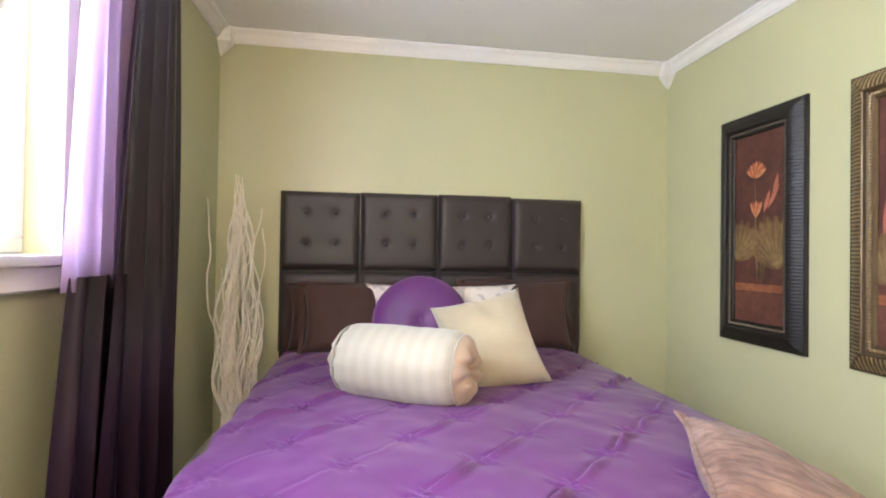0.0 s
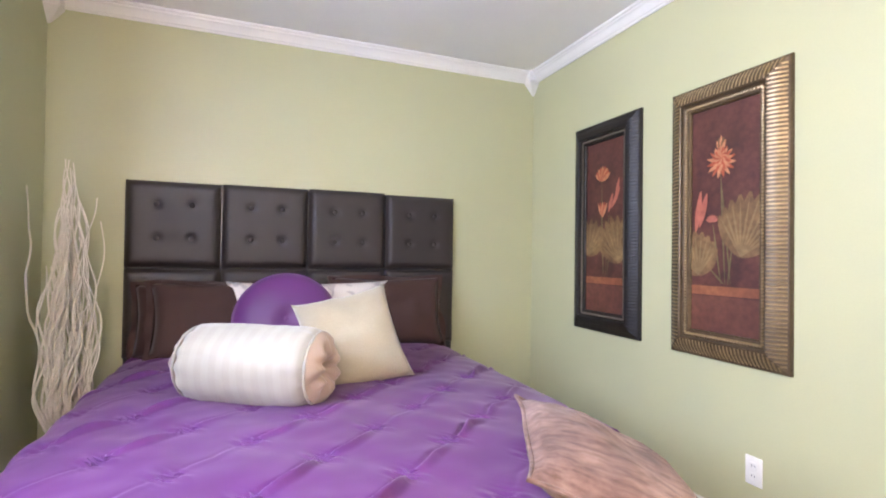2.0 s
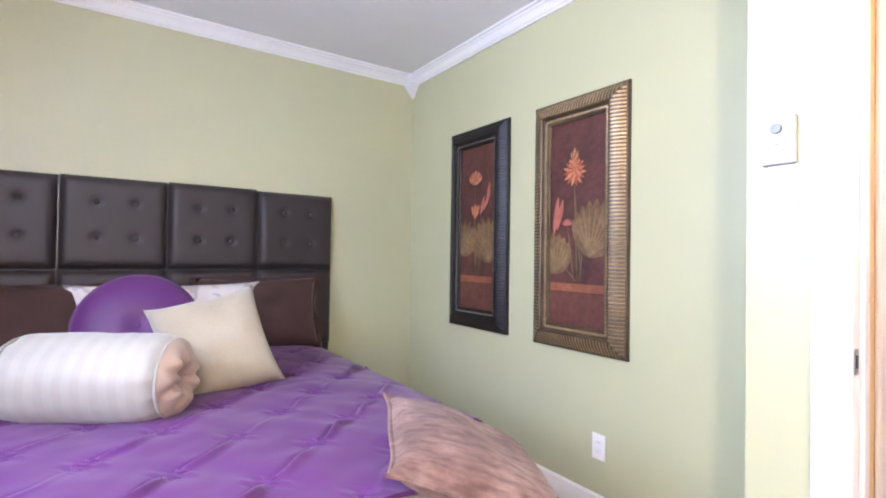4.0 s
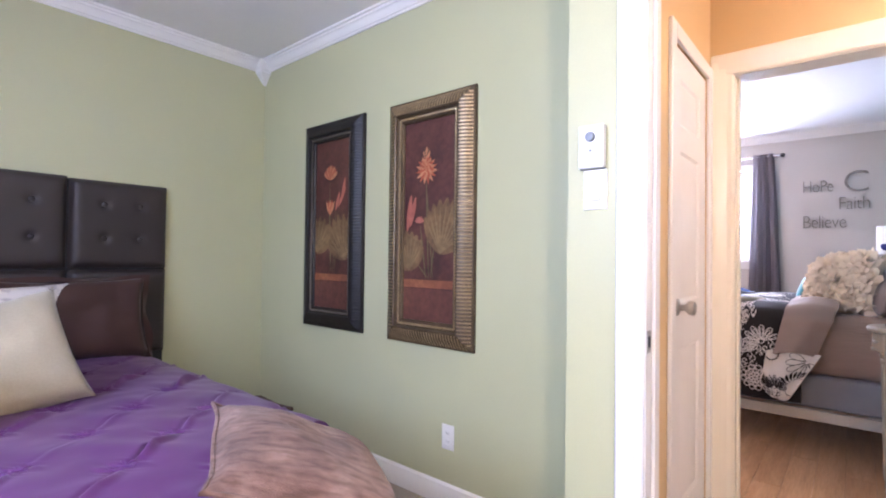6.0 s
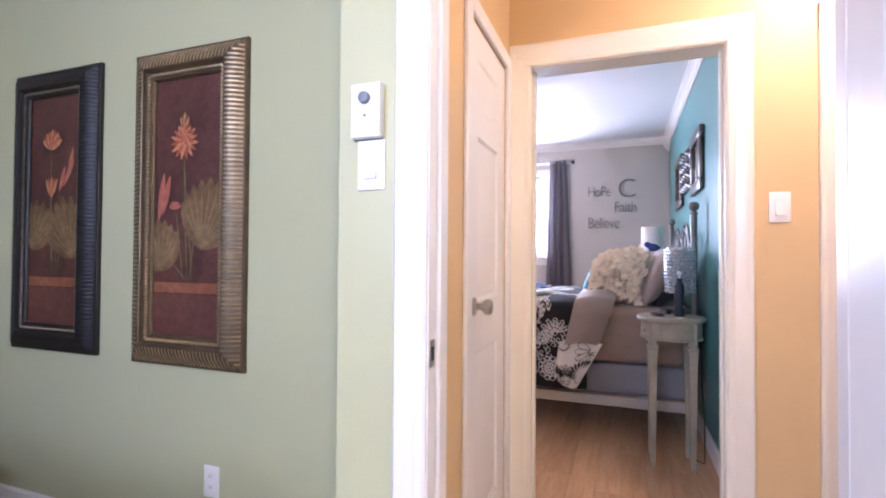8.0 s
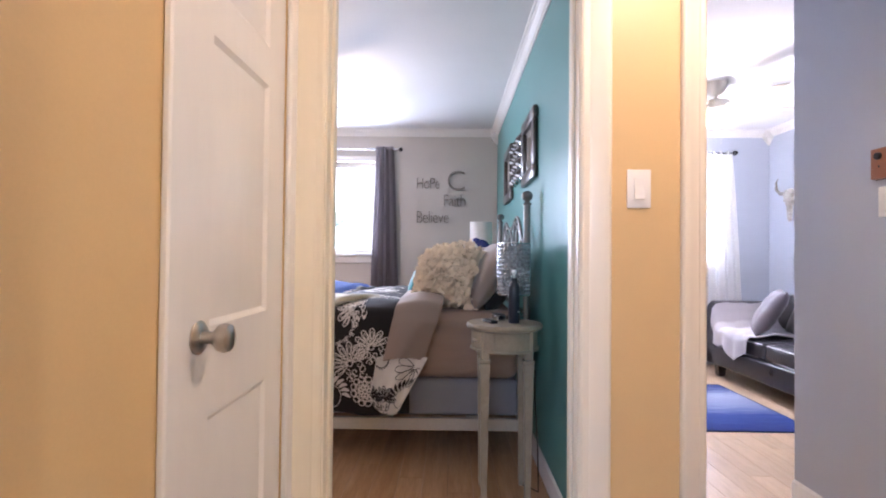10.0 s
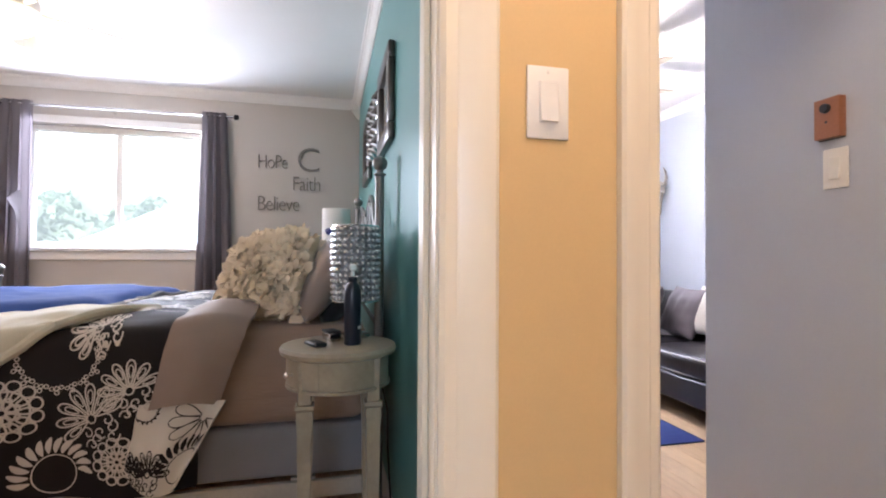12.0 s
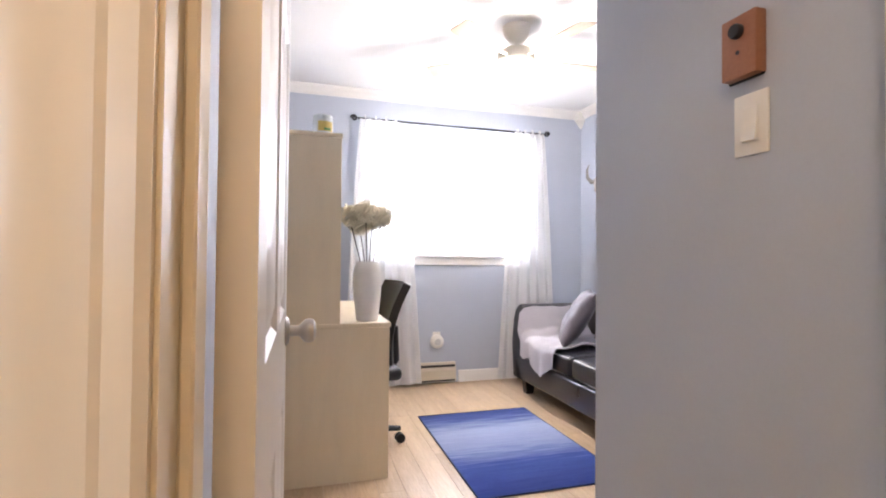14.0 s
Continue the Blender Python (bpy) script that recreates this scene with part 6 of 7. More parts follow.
def puffed(bm, x0, x1, y0, y1, z0, z1, r, puff=0.015, seed=0):
    """A rounded, slightly bulging upholstered block."""
    box(bm, x0, x1, y0, y1, z0, z1, r, 4)
    bmesh.ops.subdivide_edges(bm, edges=[e for e in bm.edges if e.calc_length() > 0.2], cuts=6, use_grid_fill=True)
    c = Vector(((x0 + x1) / 2, (y0 + y1) / 2, (z0 + z1) / 2))
    h = Vector(((x1 - x0) / 2, (y1 - y0) / 2, (z1 - z0) / 2))
    for v in bm.verts:
        q = v.co - c
        k = [max(0, 1 - (q[i] / h[i]) ** 2) for i in range(3)]
        v.co.z += math.copysign(puff * k[0] * k[1], q.z) + 0.004 * noise.noise(Vector((v.co.x * 6, v.co.y * 6, seed)))
        v.co.y += math.copysign(puff * 0.6 * k[0] * k[2], q.y)
    return bm


def sofa():
    SX0, SX1, SY0, SY1 = 4.45, 6.24, -3.44, -2.585
    t = thing("sofa", "black leather sofa with white piping, against the wall", "sofa", at=pose(0, 0, 0))
    part("frame", puffed(B(), SX0 + 0.06, SX1 - 0.06, SY0, SY1 + 0.02, 0.12, 0.30, 0.02, 0.0), BLACKLEATHER, t, smooth=60)
    mid = (SX0 + SX1) / 2
    for a, b in ((SX0 + 0.2, mid - 0.004), (mid + 0.004, SX1 - 0.2)):
        s = part("seat_cushion", puffed(B(), a, b, SY0 + 0.2, SY1, 0.30, 0.445, 0.035, 0.02, a), BLACKLEATHER, t, smooth=60)
        for z in (0.315, 0.432):
            part("piping", tube(B(), [(a + 0.03, SY1 - 0.012, z), ((a + b) / 2, SY1 + 0.006, z), (b - 0.03, SY1 - 0.012, z)], 0.0045, 6), STITCH, s, "white piping")
        part("back_cushion", puffed(B(), a, b, SY0 + 0.1, SY0 + 0.3, 0.44, 0.80, 0.06, 0.02, b), BLACKLEATHER, t, smooth=60)
    part("backrest", puffed(B(), SX0 + 0.1, SX1 - 0.1, SY0, SY0 + 0.16, 0.14, 0.80, 0.04, 0.0), BLACKLEATHER, t, smooth=60)
    for x0, s in ((SX0, 1), (SX1, -1)):
        prof = [(0.02, 0.12), (0.0, 0.4), (0.0, 0.60), (0.012, 0.68), (0.05, 0.725), (0.11, 0.735), (0.17, 0.715), (0.2, 0.67), (0.205, 0.5), (0.2, 0.12)]
        bm = prism(B(), prof, SY0 + 0.02, SY1 + 0.02, lambda u, v, w: (x0 + s * u, w - (0.12 * max(0, (v - 0.55) / 0.18) ** 2 if w > -3.0 else 0) * 0.3, v))
        bmesh.ops.bevel(bm, geom=[e for e in bm.edges if abs((e.verts[0].co - e.verts[1].co).y) < 0.06], offset=0.012, segments=2, affect="EDGES")
        part("armrest", bm, BLACKLEATHER, t, "rounded leather armrest", smooth=50)
    for x in (SX0 + 0.1, SX1 - 0.13):
        for y in (SY0 + 0.08, SY1 - 0.07):
            bm = B()
            rings = [[bm.verts.new((x + sx * w, y + sy * w, z)) for sx, sy in ((-1, -1), (1, -1), (1, 1), (-1, 1))] for w, z in ((0.03, 0), (0.042, 0.12))]
            for i in range(4):
                bm.faces.new((rings[0][i], rings[0][(i + 1) % 4], rings[1][(i + 1) % 4], rings[1][i]))
            bm.faces.new(rings[0])
            bm.faces.new(rings[1])
            part("leg", bm, DARKWOOD, t, "tapered dark wooden leg", smooth=0)


sofa()
GREYSILK = fabric("silver-grey satin", (0.14, 0.125, 0.145), 0.45, 0.1)
WHITEKNIT = fabric("pale grey knit", (0.48, 0.46, 0.49), 0.9, 0.2, weave=220, bump=0.5)
cushion("cushion", "silver-grey satin cushion leaning on the sofa", 0.50, 0.46, 0.16, GREYSILK, pose(5.68, -2.85, 0.675, 60, 0, 150), 0.08, 31, wrinkle=0.012)
cushion("cushion", "silver-grey satin cushion behind another on the sofa", 0.48, 0.44, 0.16, GREYSILK, pose(5.50, -3.09, 0.66, 66, 0, 172), 0.08, 32, wrinkle=0.012)
cushion("cushion", "white cushion resting against the sofa back", 0.5, 0.4, 0.15, WHITECLOTH, pose(5.15, -3.11, 0.69, 70, 0, 178), 0.07, 33)


def sofa_throw():
    t = thing("throw_blanket", "pale grey knit throw draped over the sofa arm and seat", "blanket")

    def f(u, v):
        x = float(np.interp(v, [0, 0.12, 0.24, 0.34, 1], [6.03, 6.022, 6.0, 5.93, 5.50]))
        zb = float(np.interp(v, [0, 0.12, 0.24, 0.34, 1], [0.71, 0.62, 0.53, 0.478, 0.472]))
        n = 0.012 * noise.noise(Vector((x * 9, u * 6, 2))) + 0.006 * noise.noise(Vector((x * 23, u * 15, 5)))
        if u < 0.68:
            y = -3.105 + 0.53 * u / 0.68 - 0.05 * (1 - v)
            return (x, y, zb + 0.012 + n + 0.015 * math.sin(u * 14 + v * 9) * (0.3 + 0.7 * v))
        q = (u - 0.68) / 0.32
        hang = 0.20 + 0.05 * math.sin(v * 11)
        return (x + 0.01 * q, -2.573 + 0.03 * min(1, q * 4) + 0.016 * math.sin(v * 24 + 1) * q, zb + 0.012 - hang * q * (1 if v > 0.3 else 0.9) + n)

    part("cloth", sheet(B(), 46, 60, f, 0.008), WHITEKNIT, t, smooth=80)


sofa_throw()


def rug():
    m, nt, b = nodes_of("blue ombre rug pile")
    tc = nt.nodes.new("ShaderNodeTexCoord")
    sp = nt.nodes.new("ShaderNodeSeparateXYZ")
    nt.links.new(tc.outputs["Object"], sp.inputs[0])
    streak = noise_of(nt, coords(nt, (60, 3, 3)), 1.0, 4, 0.6)
    pos = math_node(nt, "ADD", math_node(nt, "DIVIDE", sp.outputs[0], 1.2), math_node(nt, "MULTIPLY", math_node(nt, "SUBTRACT", streak, 0.5), 0.42))
    col = ramp(nt, pos, [(0.0, (0.03, 0.045, 0.18)), (0.28, (0.05, 0.08, 0.26)), (0.46, (0.24, 0.28, 0.45)), (0.70, (0.34, 0.39, 0.55)), (0.88, (0.08, 0.11, 0.29)), (1.0, (0.04, 0.06, 0.19))])
    f = noise_of(nt, coords(nt), 300, 3)
    g = ramp(nt, f, [(0.3, (0.72, 0.72, 0.74)), (0.7, (1, 1, 1))])
    nt.links.new(mixed(nt, 1.0, col, g, "MULTIPLY"), b.inputs["Base Color"])
    b.inputs["Roughness"].default_value = 1.0
    b.inputs["Specular IOR Level"].default_value = 0.1
    bumped(nt, b, mixed(nt, 0.5, f, streak), 0.7, 0.003)
    t = thing("rug", "blue ombre rug with darker ends on the maple floor", "rug", at=pose(4.53, -2.43, 0.001))
    bm = sheet(B(), 40, 26, lambda u, v: (1.2 * u, 0.80 * v + 0.004 * math.sin(u * 9), 0.007 + 0.0015 * noise.noise(Vector((u * 9, v * 6, 0)))), -0.006)
    part("rug_cloth", bm, m, t)
    part("binding", tube(B(), [(0, 0, 0.005), (1.2, 0, 0.005), (1.2, 0.8, 0.005), (0, 0.8, 0.005)], 0.005, 6, closed=True), mat("navy rug binding", (0.02, 0.03, 0.09), 0.9), t)


rug()

LAMINATE = mat("beige laminate", (0.70, 0.60, 0.43), 0.42, var=0.04, big=2, fine=50, bump=0.05, stretch=(6, 6, 1))


def desk():
    t = thing("desk", "beige laminate desk with a tall shelf hutch, end panel showing", "desk", at=pose(0, 0, 0))
    x0, x1, yw = 4.87, 6.15, Y_O_N - 0.018
    poly = [(yw, 0), (-1.268, 0), (-1.268, 0.757), (-1.02, 0.757), (-1.02, 1.70), (yw, 1.70)]
    for x in (x0, x1 - 0.03):
        bm = prism(B(), poly, x, x + 0.03, lambda u, v, w: (w, u, v))
        bmesh.ops.bevel(bm, geom=bm.edges[:], offset=0.0015, segments=1, affect="EDGES")
        part("end_panel", bm, LAMINATE, t, smooth=0)
    part("desktop", box(B(), x0 - 0.002, x1 + 0.002, -1.275, yw, 0.758, 0.782, 0.003), LAMINATE, t)
    part("back_panel", box(B(), x0 + 0.03, x1 - 0.03, yw - 0.012, yw, 0.3, 1.69), LAMINATE, t, smooth=0)
    for z in (1.1, 1.4, 1.675):
        part("shelf", box(B(), x0 + 0.03, x1 - 0.03, -1.01, yw - 0.012, z, z + 0.022, 0.002), LAMINATE, t)
    part("top_trim", box(B(), x0 - 0.003, x1 + 0.003, -1.024, yw, 1.701, 1.722, 0.002), LAMINATE, t)


desk()
CERAMIC = mat("matt white ceramic", (0.78, 0.77, 0.74), 0.35, var=0.03, fine=30, bump=0.1)
POM = sheer("ivory pompom fluff", (0.95, 0.91, 0.80), 0.2, 0.5)
t = thing("flower_vase", "tall white ribbed vase with ivory pompom flowers", "vase", at=pose(4.965, -1.165, 0.783))
prof = [(0.05, 0), (0.056, 0.006), (0.068, 0.12), (0.072, 0.2), (0.068, 0.26), (0.056, 0.30), (0.054, 0.305), (0.05, 0.30), (0.05, 0.02)]
bm = sheet(B(), 72, 28, lambda u, v: ((lambda r, z: (r * (1 + 0.018 * math.cos(36 * u * math.tau)) * math.cos(u * math.tau), r * (1 + 0.018 * math.cos(36 * u * math.tau)) * math.sin(u * math.tau), z))(*(float(np.interp(v * 8, range(9), [p[k] for p in prof])) for k in (0, 1)))), closed_u=True)
part("body", bm, CERAMIC, t, "white ribbed ceramic", smooth=60)
rn = random.Random(4)
for k, (dy, dx, h) in enumerate(((0.09, 0.02, 0.545), (0.015, -0.03, 0.56), (-0.07, 0.0, 0.54), (0.035, 0.05, 0.50), (-0.03, 0.06, 0.53))):
    st = part("stem", tube(B(), [(0, 0, 0.02), (dx * 0.4, dy * 0.45, 0.32), (dx, dy, h - 0.03)], 0.003, 6), DARKWOOD, t, "thin dark stem")
    bm = B()
    for i in range(150):
        z = 1 - 2 * (i + 0.5) / 150
        a = i * 2.39996
        r = math.sqrt(1 - z * z)
        dv = Vector((r * math.cos(a), r * math.sin(a), z))
        L = rn.uniform(0.050, 0.068)
        c = Vector((dx, dy, h))
        side = dv.orthogonal().normalized() * 0.009
        up = dv.cross(side).normalized() * 0.009
        p = [bm.verts.new(c + dv * L * 0.5 + side), bm.verts.new(c + dv * L + up * 0.8), bm.verts.new(c + dv * L * 0.5 - side), bm.verts.new(c + dv * L * 0.96 - up)]
        for tri in ((0, 1, 2), (0, 2, 3), (0, 3, 1), (1, 3, 2)):
            bm.faces.new([p[q] for q in tri])
    bmesh.ops.create_icosphere(bm, subdivisions=2, radius=0.045, matrix=Matrix.Translation((dx, dy, h)))
    part("pompom", bm, POM, st, "fluffy ivory pompom", smooth=80)

t = thing("glass_jar", "small glass jar with a yellow and green label", "jar", at=pose(4.95, -0.93, 1.722))
JAR = mat("frosted glass jar", (0.66, 0.72, 0.74), 0.2, var=0.04, bump=0)
part("body", lathe(B(), [(0.046, 0), (0.05, 0.004), (0.05, 0.075), (0.046, 0.082)], 28), JAR, t)
part("lid", lathe(B(), [(0.048, 0.082), (0.049, 0.085), (0.049, 0.098), (0.045, 0.10)], 28), JAR, t, "pale lid")
part("label_patch", sheet(B(), 12, 1, lambda u, v: (0.0508 * math.cos(radians(150 + 90 * u)), 0.0508 * math.sin(radians(150 + 90 * u)), 0.015 + 0.05 * v)), mat("yellow label", (0.62, 0.50, 0.16), 0.6), t, "yellow label")
part("label_mark", sheet(B(), 8, 1, lambda u, v: (0.0514 * math.cos(radians(185 + 40 * u)), 0.0514 * math.sin(radians(185 + 40 * u)), 0.02 + 0.012 * v)), mat("green label mark", (0.10, 0.28, 0.10), 0.6), t, "green mark")
solid("pebble", lathe(B(), [(0.002, 0), (0.016, 0.002), (0.02, 0.008), (0.012, 0.014), (0.002, 0.016)], 14, Matrix.Translation((4.93, -0.82, 1.722))), DARKMETAL, "small dark trinket on top of the hutch", "trinket")


def office_chair():
    t = thing("office_chair", "black swivel office chair with a curved back, at the desk", "office chair", at=pose(5.28, -1.13, 0, 0, 0, 186))
    part("column", tube(B(), [(0, 0, 0.10), (0, 0, 0.42)], 0.026, 14), BLACKPL, t)
    part("seat", puffed(B(), -0.23, 0.23, -0.23, 0.23, 0.43, 0.50, 0.03, 0.01), BLACKPL, t, smooth=60)

    def f(u, v):
        x = (u - 0.5) * (0.40 - 0.16 * (1 - v) ** 2)
        z = 0.42 + 0.55 * v
        return (x, 0.20 + 0.07 * math.sin(v * math.pi * 0.9) * -1 + 0.10 * v + 0.16 * (u - 0.5) ** 2 * -1, z)

    part("backrest", sheet(B(), 14, 20, f, 0.045), BLACKPL, t, smooth=60)
    part("back_bar", tube(B(), [(0, 0.02, 0.42), (0, 0.2, 0.40), (0, 0.26, 0.5), (0, 0.25, 0.7)], 0.018, 10), BLACKPL, t)
    for k in range(5):
        a = radians(72 * k + 20)
        e = Vector((0.29 * math.cos(a), 0.29 * math.sin(a), 0.085))
        lg = part("leg", tube(B(), [(0, 0, 0.12), e * 0.55 + Vector((0, 0, 0.055)), e], [0.024, 0.02, 0.015], 8), BLACKPL, t)
        d_ = Vector((-math.sin(a), math.cos(a), 0))
        for s in (-1, 1):
            c = Vector((e.x, e.y, 0.029)) + d_ * s * 0.014
            part("caster", tube(B(), [c - d_ * 0.009, c - d_ * 0.007, c + d_ * 0.007, c + d_ * 0.009], [0.022, 0.028, 0.028, 0.022], 16), BLACKPL, lg)


office_chair()

ALMOND = mat("almond enamel", (0.62, 0.55, 0.43), 0.4, var=0.05)
t = thing("baseboard_heater", "almond baseboard heater under the window", "heater", at=pose(X_O, -1.905, 0.02))
part("body", prism(B(), [(0, 0), (-0.055, 0), (-0.055, 0.10), (-0.03, 0.165), (0, 0.165)], -0.26, 0.265, lambda u, v, w: (u, w, v)), ALMOND, t, smooth=20)
part("top_slot", box(B(), -0.049, -0.03, -0.25, 0.255, 0.128, 0.147, 0.0), BLACKPL, t, "dark outlet slot", smooth=0)
part("bottom_slot", box(B(), -0.057, -0.05, -0.25, 0.255, 0.004, 0.02, 0.0), BLACKPL, t, "dark intake slot", smooth=0)
t = thing("plug_in_freshener", "white round plug-in unit on the wall outlet", "plug-in", at=pose(X_O, -1.995, 0.37))
part("plate", box(B(), -0.006, 0, -0.036, 0.036, -0.03, 0.085, 0.002), PLASTIC, t)
part("body", lathe(B(), [(0.058, 0), (0.062, 0.008), (0.06, 0.03), (0.045, 0.045), (0.004, 0.05)], 28, pose(-0.006, 0, 0, 0, -90, 0)), PLASTIC, t)
part("grille", lathe(B(), [(0.03, 0.047), (0.028, 0.0515), (0.004, 0.053)], 20, pose(-0.006, 0, 0, 0, -90, 0)), mat("pale grey grille", (0.5, 0.5, 0.5), 0.5), t)

# ---- cow skull on the wall: one plain mesh ----
BONE = mat("weathered bone", (0.36, 0.335, 0.30), 0.7, var=0.3, big=9, fine=60, bump=0.3)


def skull():
    bm = B()
    prof = [(0.018, -0.24), (0.032, -0.22), (0.036, -0.15), (0.045, -0.06), (0.07, 0.02), (0.085, 0.09), (0.07, 0.15), (0.03, 0.17)]
    lathe(bm, prof, 18)
    for v in bm.verts:
        v.co.y = v.co.y * 0.75 + 0.07
    for s in (-1, 1):
        tube(bm, [(s * 0.06, 0.07, 0.12), (s * 0.14, 0.09, 0.12), (s * 0.19, 0.11, 0.18), (s * 0.18, 0.12, 0.27), (s * 0.14, 0.12, 0.32)], [0.026, 0.023, 0.018, 0.011, 0.003], 10)
        bmesh.ops.create_icosphere(bm, subdivisions=2, radius=0.026, matrix=Matrix.Translation((s * 0.07, 0.075, 0.03)))
    tube(bm, [(0, 0.0, 0.05), (0, 0.05, 0.05)], 0.02, 8)
    for v in bm.verts:
        v.co *= 0.8
    return solid("mounted_skull", bm, BONE, "weathered cow skull with horns hung on the wall", "wall decor", smooth=60, at=pose(6.2, Y_O_S, 1.72))


skull()

# ---- office window dressing ----
t = thing("curtain_rod", "black curtain rod with curled finials over the office window", "curtain rod", at=pose(0, 0, 0))
ry0, ry1, rz, rx = -3.0, -1.27, 2.275, X_O - 0.09
part("rod", tube(B(), [(rx, ry0, rz), (rx, ry1, rz)], 0.008, 10), DARKMETAL, t)
for y, s in ((ry0, -1), (ry1, 1)):
    part("finial", tube(B(), [(rx, y + s * (0.03 + 0.028 * (1 - q / 14) * math.cos(q * 0.75)) , rz + 0.028 * (1 - q / 14) * math.sin(q * 0.75)) for q in range(13)], 0.008, 8), DARKMETAL, t)
    part("bracket", tube(B(), [(X_O, y - s * 0.06, rz), (rx, y - s * 0.06, rz)], 0.006, 8), DARKMETAL, t)
WHITESHEER = sheer("white voile", (0.95, 0.95, 0.95), 0.14, 0.5)
for k, a in enumerate(((-1.64, -1.29, -1.84, -1.17), (-2.99, -2.69, -3.12, -2.55))):
    t = thing("curtain", "sheer white voile curtain with tied loops", "curtain", "white voile curtains")
    part("panel", curtain_mesh(rx - 0.01, *a, 0.03, 2.27, 5, 0.024, 3 + k), WHITESHEER, t, smooth=80)
    for q in range(4):
        y = a[0] + (a[1] - a[0]) * (q + 0.5) / 4
        part("loop", tube(B(), [(rx + 0.014 * math.cos(w * math.tau / 12), y, rz + 0.004 + 0.02 * math.sin(w * math.tau / 12)) for w in range(12)], 0.007, 6, closed=True), WHITESHEER, t)
t = thing("curtain", "sheer white voile panel across the office window", "curtain", "white voile curtains")
part("panel", curtain_mesh(rx + 0.035, -2.74, -1.6, -2.72, -1.62, 1.20, 2.27, 9, 0.012, 9), WHITESHEER, t, smooth=80)

# ---- outdoors ----
GRASS = mat("lawn", (0.07, 0.12, 0.03), 0.9, var=0.3, big=0.8, fine=30, bump=0.5, dist=0.03)
solid("ground", sheet(B(), 24, 24, lambda u, v: ((u - 0.5) * 900, (v - 0.5) * 900, -0.35)), GRASS, "mown green lawn round the house", "ground", kind="structure", smooth=0)
LEAF = mat("hedge leaves", (0.32, 0.45, 0.29), 0.6, var=0.35, big=1.2, fine=9, bump=0)


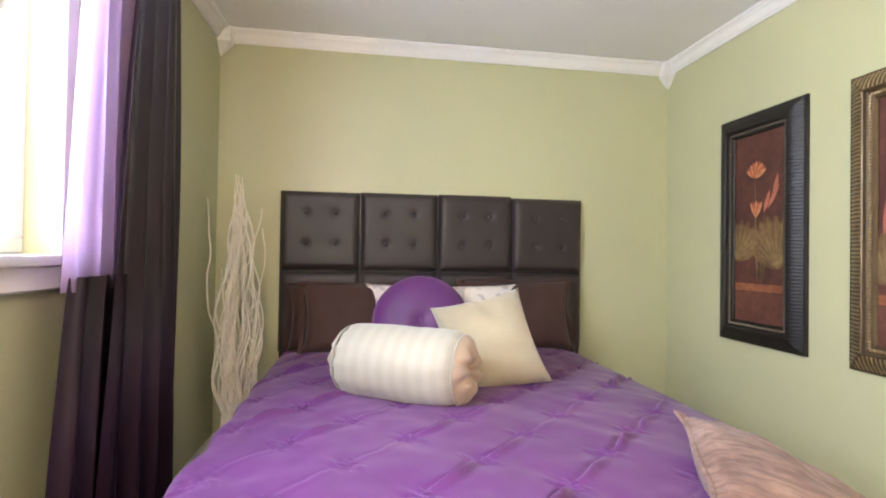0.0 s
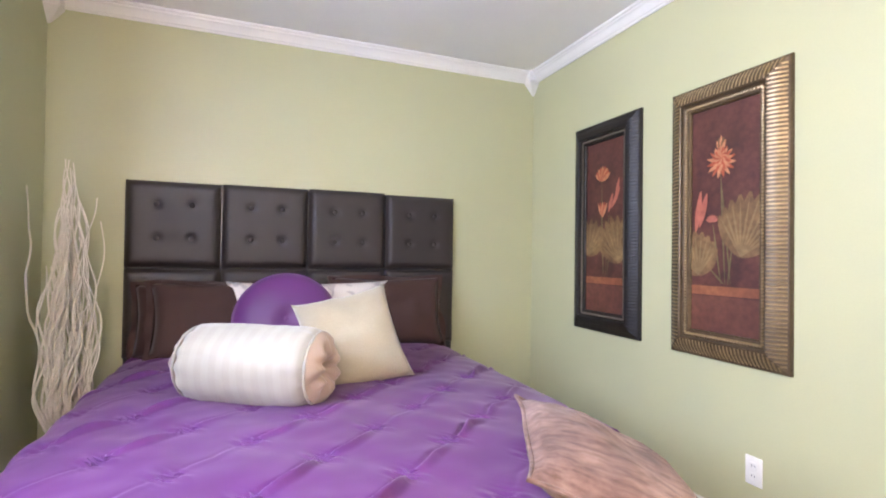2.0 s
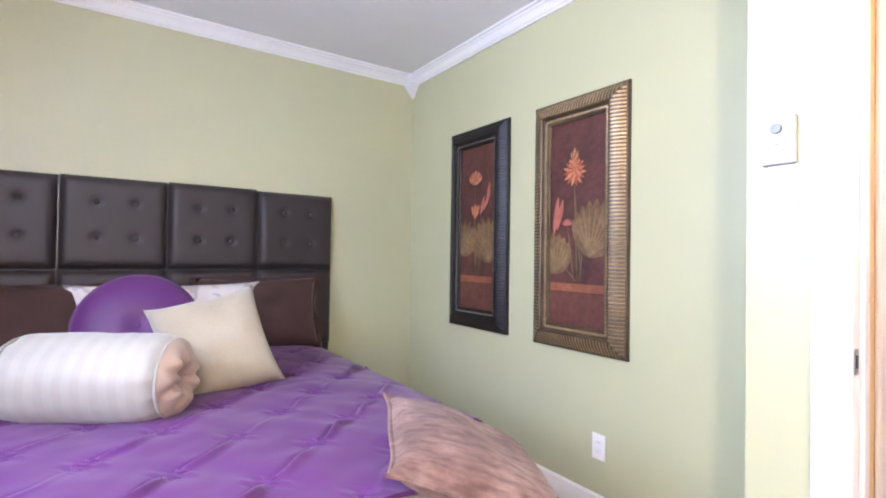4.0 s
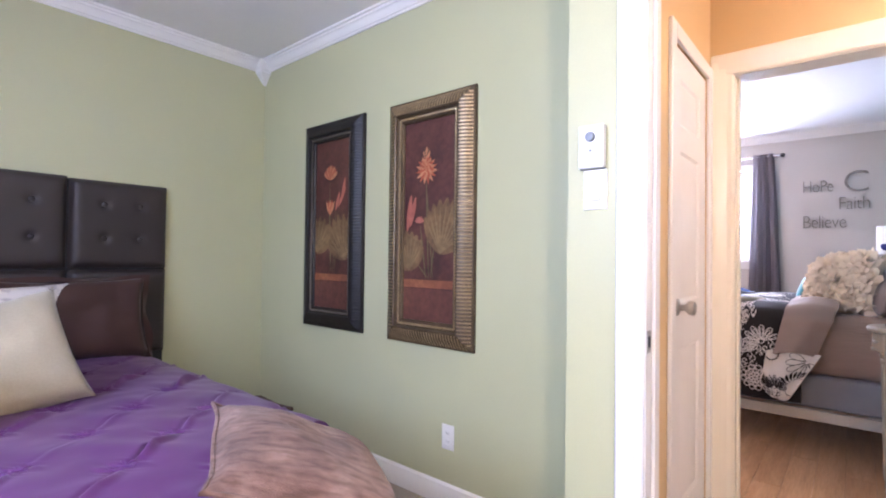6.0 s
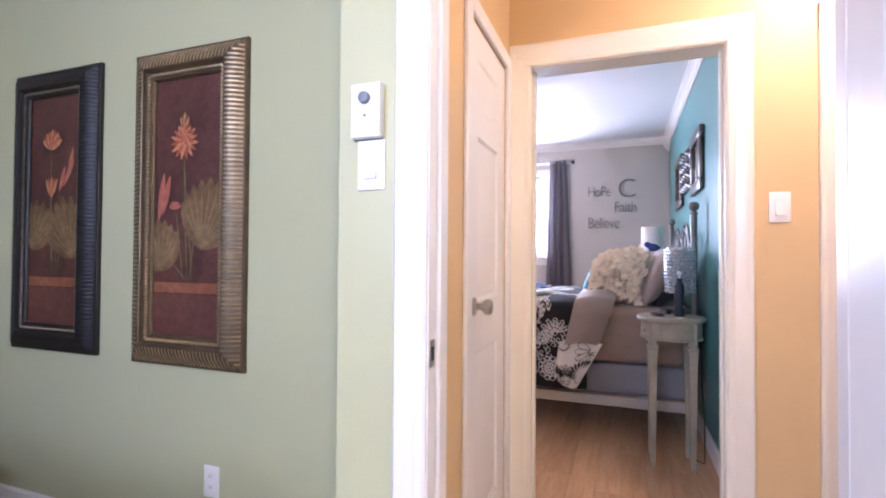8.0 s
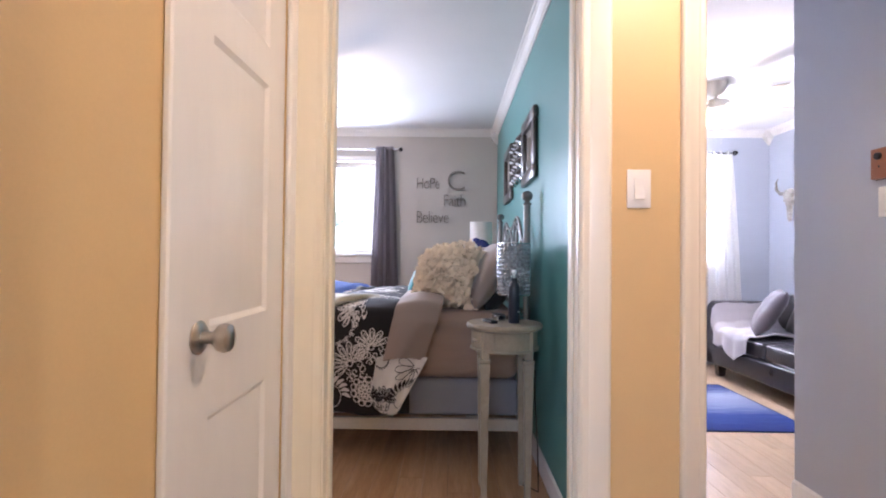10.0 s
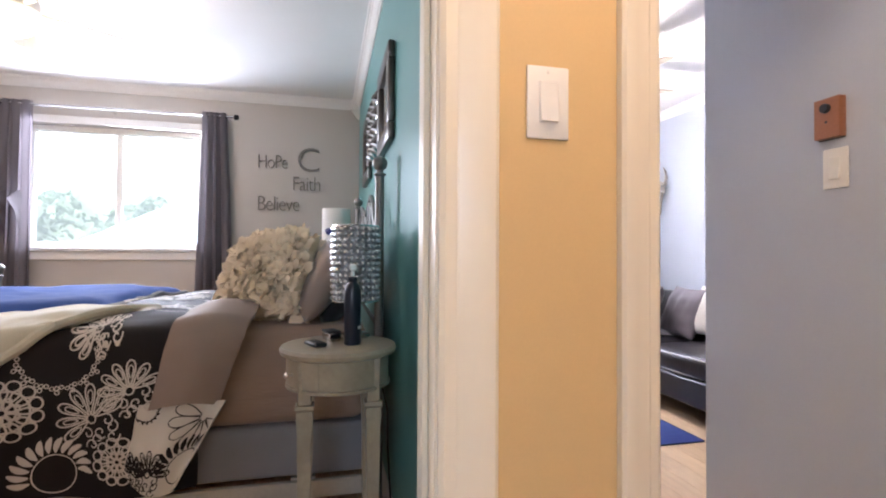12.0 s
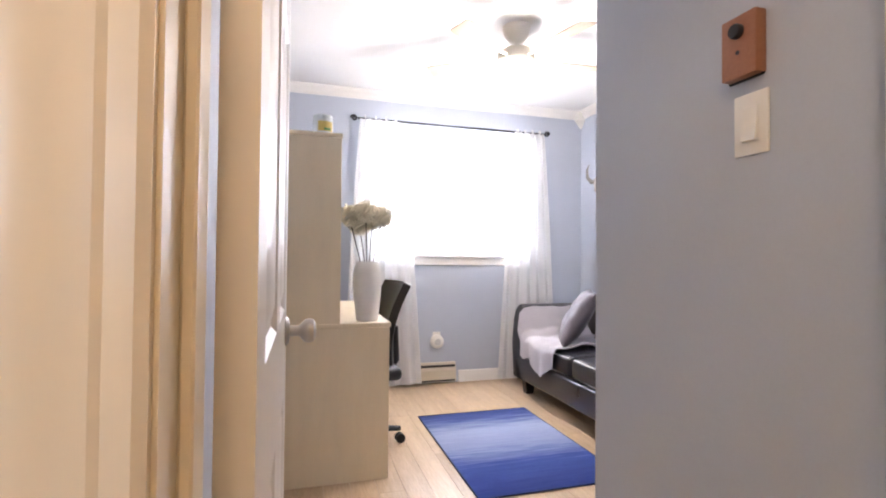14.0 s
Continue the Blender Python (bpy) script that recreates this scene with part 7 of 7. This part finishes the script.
def hedge(name, cx_, cy_, w, d, h, count, seed):
    rn = random.Random(seed)
    verts, faces = [], []
    for i in range(count):
        u, v = rn.uniform(-1, 1), rn.random()
        y = cy_ + u * w / 2
        top = h * (0.80 + 0.22 * noise.noise(Vector((y * 0.7, seed, 0))) + 0.1 * noise.noise(Vector((y * 2.3, seed, 4))))
        z = -0.3 + (top + 0.3) * v ** 0.7
        x = cx_ - d * (0.5 + 0.3 * noise.noise(Vector((y * 1.5, z * 1.5, seed)))) * math.sqrt(max(0.05, 1 - v ** 3)) + rn.uniform(0, 0.35)
        a, b, s = rn.uniform(0, math.tau), rn.uniform(-0.9, 0.9), rn.uniform(0.06, 0.12)
        e1 = Vector((math.sin(b) * 0.6, math.cos(a), math.sin(a))) * s
        e2 = Vector((math.cos(b) * 0.7, -math.sin(a), math.cos(a))) * s * 0.55
        c = Vector((x, y, z))
        n0 = len(verts)
        verts += [c - e1, c + e2, c + e1, c - e2]
        faces.append((n0, n0 + 1, n0 + 2, n0 + 3))
    me = bpy.data.meshes.new(name)
    me.from_pydata([tuple(v) for v in verts], [], faces)
    me.materials.append(LEAF)
    t_ = thing(name, "leafy green hedge with an uneven top beyond the lawn", "hedge", at=pose(0, 0, 0))
    part("foliage", me, LEAF, t_, kind="stuff")

    def mass(u, v):
        y = cy_ + (u - 0.5) * w
        top = h * (0.74 + 0.22 * noise.noise(Vector((y * 0.7, seed, 0))) + 0.1 * noise.noise(Vector((y * 2.3, seed, 4))))
        z = -0.3 + (top + 0.3) * v
        return (cx_ - d * 0.2 * math.sqrt(max(0, 1 - v ** 3)) + 0.12 * noise.noise(Vector((y * 3, z * 3, seed))), y, z)

    part("inner_growth", sheet(B(), 160, 20, mass, 0.3), LEAF, t_, kind="stuff")
    for k in range(int(w / 1.3)):
        y = cy_ - w / 2 + 0.6 + k * 1.3
        part("trunk", tube(B(), [(cx_, y, -0.36), (cx_ + 0.05, y + 0.05, h * 0.4), (cx_, y - 0.1, h * 0.75)], [0.07, 0.05, 0.015], 7), DARKWOOD, t_)


hedge("hedge", 13.5, 4.0, 24, 2.2, 2.75, 60000, 3)
hedge("hedge", -9.5, 1.5, 20, 2.0, 2.2, 7000, 6)


HAZE = glow("bright hazy sky", (0.93, 0.97, 1.0), 3.2)
solid("backdrop", sheet(B(), 2, 2, lambda u, v: (80, (u - 0.5) * 260, -0.3 + 90 * v)), HAZE, "plain bright hazy sky far beyond the hedge", "backdrop", kind="structure", smooth=0)

# ---- floor boards ----
def board_floor(name, x0, x1, y0, y1, material, label, width=0.125, length=1.22, skip=()):
    base = solid(name, box(B(), x0, x1, y0, y1, -0.1, -0.012), JOINT, label, "floor", kind="structure", smooth=0)
    meshes = {}
    rows = int(math.ceil((y1 - y0) / width))
    for r in range(rows):
        a = y0 + r * width
        w = min(width, y1 - a)
        x = x0 - ((r * 0.437) % 1.0) * length
        while x < x1:
            s, e = max(x, x0), min(x + length, x1)
            if e - s > 0.03 and w > 0.02:
                key = (round(e - s, 3), round(w, 3))
                if key not in meshes:
                    meshes[key] = finish(box(B(), 0, key[0] - 0.001, 0, key[1] - 0.001, -0.012, 0.0, 0.0008), "plank", material, 0)
                p = new("plank", meshes[key])
                p.parent = base
                p.matrix_basis = Matrix.Translation((s, a, 0))
            x += length


board_floor("floor_grey", X_HALL1 + 0.06, X_B, Y_TEAL, Y_B_N, PLANK_B, "honey oak laminate floor boards")
board_floor("floor_blue", X_HALL1 + 0.06, X_O, Y_O_S, Y_O_N, PLANK_O, "pale maple laminate floor boards")
